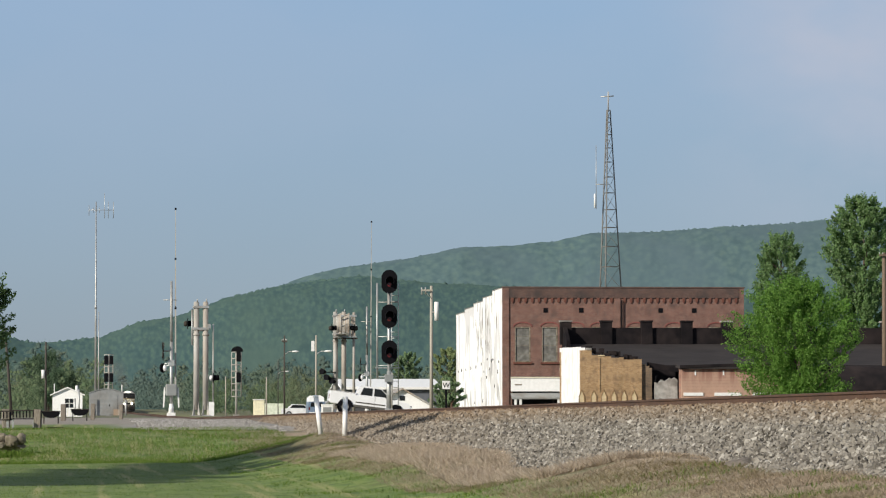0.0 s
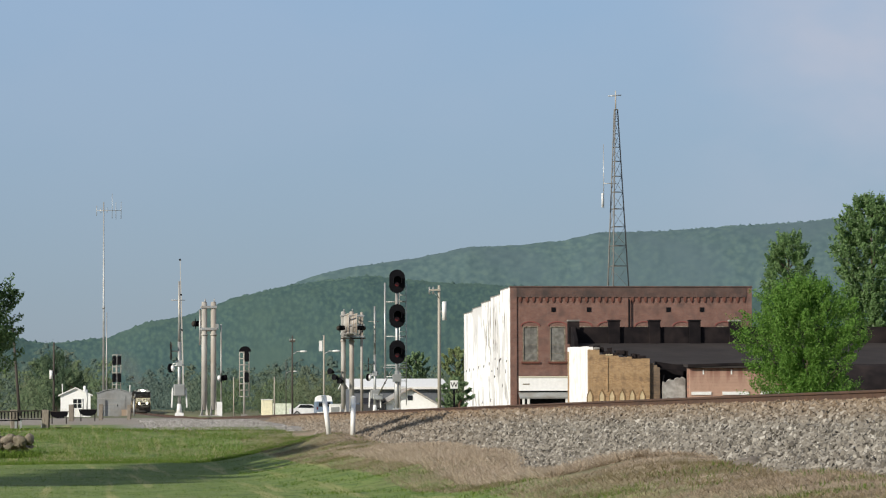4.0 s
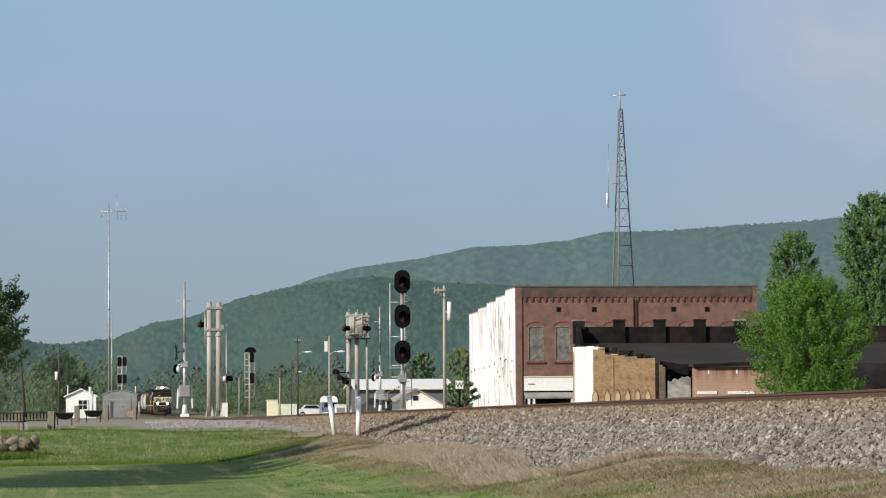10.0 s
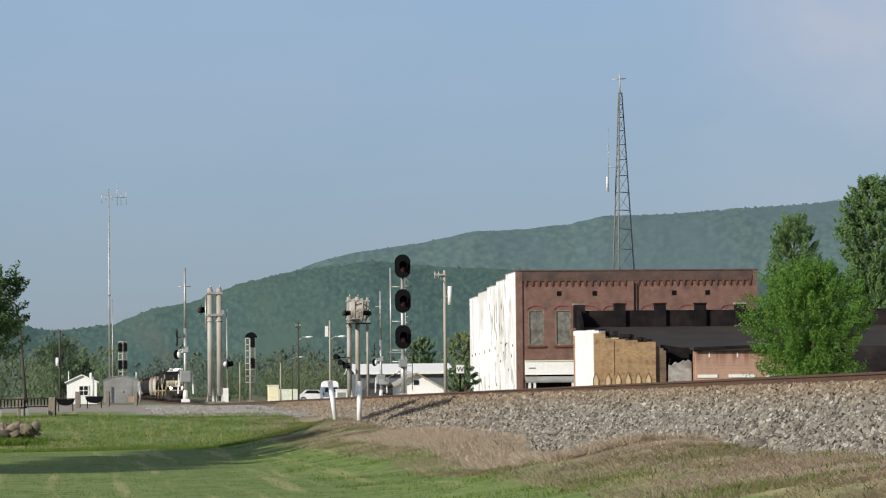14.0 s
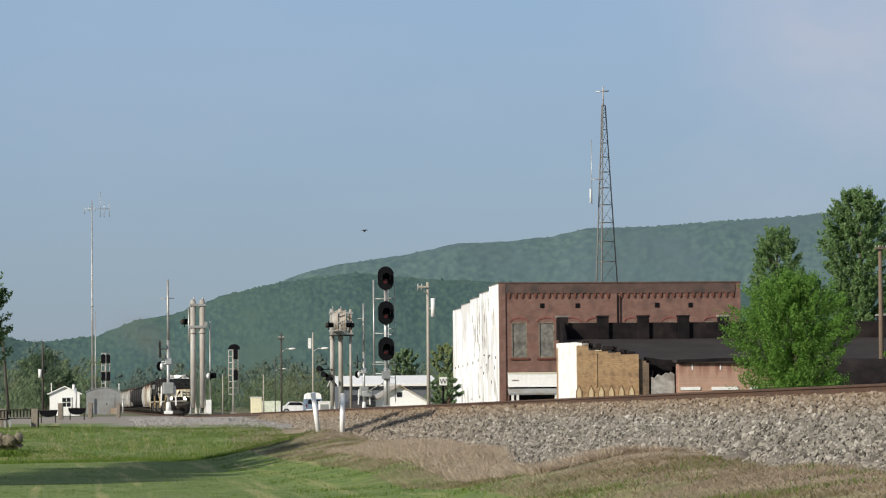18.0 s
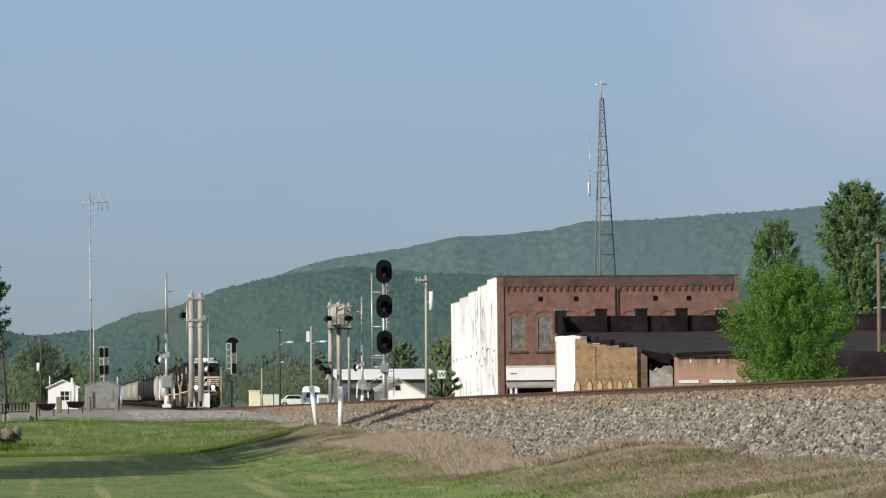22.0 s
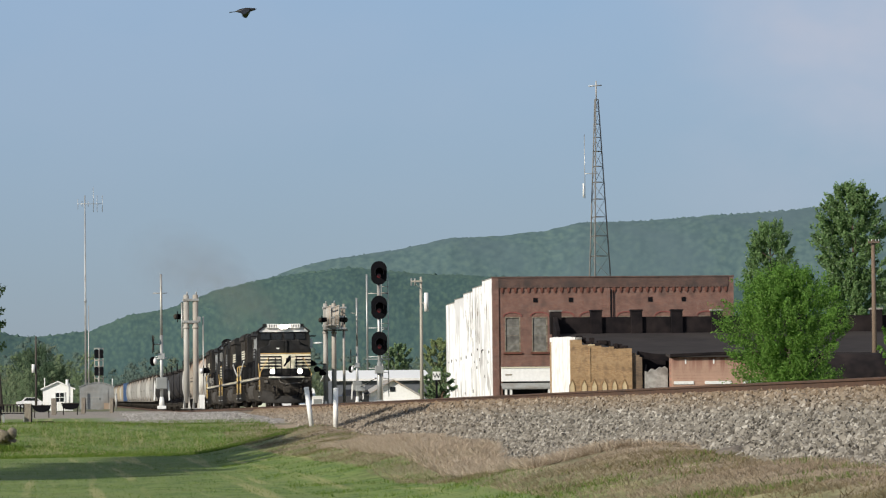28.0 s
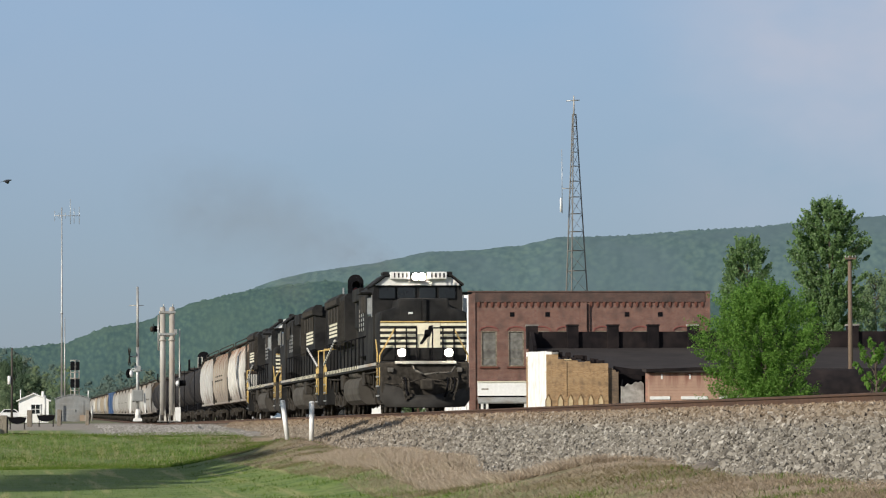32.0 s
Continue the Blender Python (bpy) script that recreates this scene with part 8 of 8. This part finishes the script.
def saloon_car(at, label, col):
    c = thing("car", at, label, "car")
    paint = surface("car_paint", col, None, 0.3, 0.0, 2.0, bump=0)
    part("body", prismed([(-2.2, 0.35), (2.2, 0.35), (2.25, 0.75), (1.9, 0.85), (1.1, 0.95), (-1.6, 0.98), (-2.2, 0.9)], "y", -0.85, 0.85), paint, c)
    cab = part("cabin", prismed([(-1.5, 0.98), (1.05, 0.955), (0.45, 1.42), (-1.0, 1.45)], "y", -0.75, 0.75), paint, c)
    for s in (-1, 1):
        part("side_window", prismed([(-1.25, 1.02), (0.8, 1.0), (0.36, 1.36), (-0.9, 1.38)], "y", *sorted((s * 0.752, s * 0.765))), GLASS, cab)
        for x in (-1.35, 1.4):
            wheel(c, x, s * 0.78, 0.32)
    return c


CAR = saloon_car(pose(-60, 480, 2.7), "white saloon car pulling up before the crossing", (0.78, 0.78, 0.78))


# ---- exhaust ----
for x, y, turn, text, col in ((26.8, 430, 0, "white car parked beyond the crossing", (0.78, 0.78, 0.78)), (32.7, 425, 90, "white car parked beside the long hall", (0.78, 0.78, 0.78)), (24.2, 300, 62, "black car parked before the long hall", (0.02, 0.02, 0.023))):
    saloon_car(pose(x, y, float(ground_z(x, y)) + 0.01, 0, 0, turn), text, col)


def van(at, label):
    v = thing("van", at, label, "van")
    blue = surface("van_blue", (0.16, 0.22, 0.30), None, 0.35, 0.0, 2.0, bump=0)
    part("body", prismed([(-0.95, 0.35), (0.95, 0.35), (0.98, 1.2), (0.90, 1.75), (-0.90, 1.75), (-0.98, 1.2)], "y", 0, 4.6), blue, v, "pale blue-grey body")
    part("roof", prismed([(-0.90, 1.753), (0.90, 1.753), (0.82, 2.25), (0.5, 2.45), (-0.5, 2.45), (-0.82, 2.25)], "y", 0.1, 4.4), FRESH_WHITE, v, "raised white roof")
    part("rear_window", prismed([(-0.72, 1.15), (0.72, 1.15), (0.66, 1.65), (-0.66, 1.65)], "y", -0.02, -0.004), GLASS, v)
    part("rear_bumper", boxed(-0.9, 0.9, -0.1, -0.004, 0.38, 0.55, 0.02), WHITE, v)
    for s in (-1, 1):
        part("tail_lamp", boxed(s * 0.86 - 0.07, s * 0.86 + 0.07, -0.025, -0.004, 0.8, 1.1), RED_LENS, v)
        for y in (0.9, 3.7):
            w = part("wheel", tubed((s * 0.72, y, 0.36), (s * 0.93, y, 0.36), 0.36, 0.36, 18), BLACK, v)
            part("rim", tubed((s * 0.93, y, 0.36), (s * 0.95, y, 0.36), 0.2, 0.2, 12), STEEL, w)


van(pose(28.1, 420, float(ground_z(28.1, 420)) + 0.01), "white-roofed van parked beyond the crossing")


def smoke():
    """Thin brown exhaust over the locomotives: flat round discs with soft edges."""
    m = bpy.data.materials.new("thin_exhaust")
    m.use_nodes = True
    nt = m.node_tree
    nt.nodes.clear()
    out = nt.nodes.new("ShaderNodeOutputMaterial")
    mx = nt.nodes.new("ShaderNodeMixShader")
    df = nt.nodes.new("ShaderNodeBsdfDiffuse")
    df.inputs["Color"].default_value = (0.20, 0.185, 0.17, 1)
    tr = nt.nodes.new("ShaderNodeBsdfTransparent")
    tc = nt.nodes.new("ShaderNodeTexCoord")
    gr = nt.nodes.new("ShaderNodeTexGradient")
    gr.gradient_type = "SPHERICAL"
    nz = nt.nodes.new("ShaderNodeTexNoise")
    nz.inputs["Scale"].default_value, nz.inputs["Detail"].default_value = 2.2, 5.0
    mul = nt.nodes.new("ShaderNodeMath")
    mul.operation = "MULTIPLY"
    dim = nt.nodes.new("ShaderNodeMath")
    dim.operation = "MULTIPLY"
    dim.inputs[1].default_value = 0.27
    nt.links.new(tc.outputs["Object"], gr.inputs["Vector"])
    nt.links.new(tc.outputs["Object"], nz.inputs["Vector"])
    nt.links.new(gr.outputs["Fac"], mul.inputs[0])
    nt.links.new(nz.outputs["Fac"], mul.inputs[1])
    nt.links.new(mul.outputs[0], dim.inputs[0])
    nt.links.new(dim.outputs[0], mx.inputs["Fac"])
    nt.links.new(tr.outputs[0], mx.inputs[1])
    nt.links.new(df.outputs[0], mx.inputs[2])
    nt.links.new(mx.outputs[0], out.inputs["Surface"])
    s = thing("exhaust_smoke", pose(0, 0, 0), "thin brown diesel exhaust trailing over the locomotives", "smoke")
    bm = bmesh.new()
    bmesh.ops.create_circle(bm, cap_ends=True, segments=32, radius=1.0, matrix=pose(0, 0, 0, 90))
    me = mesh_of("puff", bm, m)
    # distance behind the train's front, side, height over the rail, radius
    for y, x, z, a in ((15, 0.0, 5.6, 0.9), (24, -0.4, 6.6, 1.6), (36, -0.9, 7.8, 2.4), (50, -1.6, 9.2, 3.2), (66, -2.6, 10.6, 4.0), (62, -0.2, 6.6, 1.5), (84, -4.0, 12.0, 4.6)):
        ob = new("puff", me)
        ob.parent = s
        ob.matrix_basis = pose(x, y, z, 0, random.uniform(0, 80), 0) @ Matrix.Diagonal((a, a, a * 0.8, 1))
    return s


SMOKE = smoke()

# ---- what moves ----
def along(y):
    """Pose of a rail vehicle whose front stands at y."""
    slope = math.degrees(math.atan2(rail_z(y + 9) - rail_z(y), 9))
    return pose(TRACK_X, y, rail_z(y) + 0.003, slope, 0, 0)


FRONT_END, SPEED = 122.0, 22.5      # where the front stands at 32 s, and metres per second


def motions():
    for vehicle, behind in TRAIN:
        back = pose(0, 0, 0, 0, 0, 180 if vehicle.name == "locomotive.001" else 0)     # the second locomotive runs cab last
        walk(vehicle, [(t, along(FRONT_END + behind + SPEED * (32 - t)) @ back) for t in range(0, 33, 2)])
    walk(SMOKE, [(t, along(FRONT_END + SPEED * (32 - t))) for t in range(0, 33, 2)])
    walk(CAR, [(t, pose(x, 480, 2.68)) for t, x in ((0, -160), (18, -34), (22, -11), (23, -8.2), (24, -6.3), (25.5, -4.6), (28, -3.75), (31, -3.4), (32, -3.35))])
    # gate arms come down
    for arm, rows, way in ((ARMS[0], [(0, 2), (0.6, 7.5), (1, 11.5), (1.5, 16.3), (2, 21.3), (2.5, 26.5), (3, 31.6), (3.5, 36), (6, 70), (8.5, 86), (12, 88), (32, 88)], -1),
                           (ARMS[1], [(0, 4), (0.6, 14), (1.4, 26), (2, 33), (2.5, 44), (3, 58), (3.6, 74), (4.4, 86), (6, 88), (32, 88)], 1)):
        walk(arm, [(t, pose(0.22, way * -0.3, 1.3, way * a, 0, 0)) for t, a in rows])
    # the pickup drives off behind the white wall and on down the street
    walk(TRUCK, [(t, pose(x, y, z, 0, a, h)) for t, x, y, z, a, h in ((0, 16.53, 237.5, 2.36, 7, 0), (0.3, 18.7, 237.5, 2.20, 8, 0), (0.8, 22.0, 237.5, 1.82, 8, 0), (1.1, 24.2, 237.5, 1.58, 7, 0), (2, 31.0, 237.5, 0.76, 4, 3), (4, 47, 242.0, 0.70, 0, 14), (5, 55, 244.5, 0.70, 0, 10), (8, 79, 246, 0.70, 0, 0), (14, 98, 246, 0.70, 0, 0), (32, 98, 246, 0.70, 0, 0))])
    for (b, wings), (size, heading, path) in zip(BIRDS, FLIGHTS):
        (t0, p0), (t1, p1) = path
        p0, p1 = Vector(p0), Vector(p1)
        v = (p1 - p0) / (t1 - t0)
        tilt = math.degrees(math.atan2(v.z, math.hypot(v.x, v.y)))
        walk(b, [(t, Matrix.Translation(p0 + v * (t - t0)) @ pose(0, 0, 0, 0, 0, heading) @ pose(0, 0, 0, 0, -tilt, 0)) for t in (0, 8, 16, 24, 32)])
        for s, w in zip((-1, 1), wings):
            walk(w, [(k * 0.1, pose(0, s * 0.08 * size, 0.04 * size, s * (28 if k % 2 else -22), 0, 0)) for k in range(0, 321)])


motions()
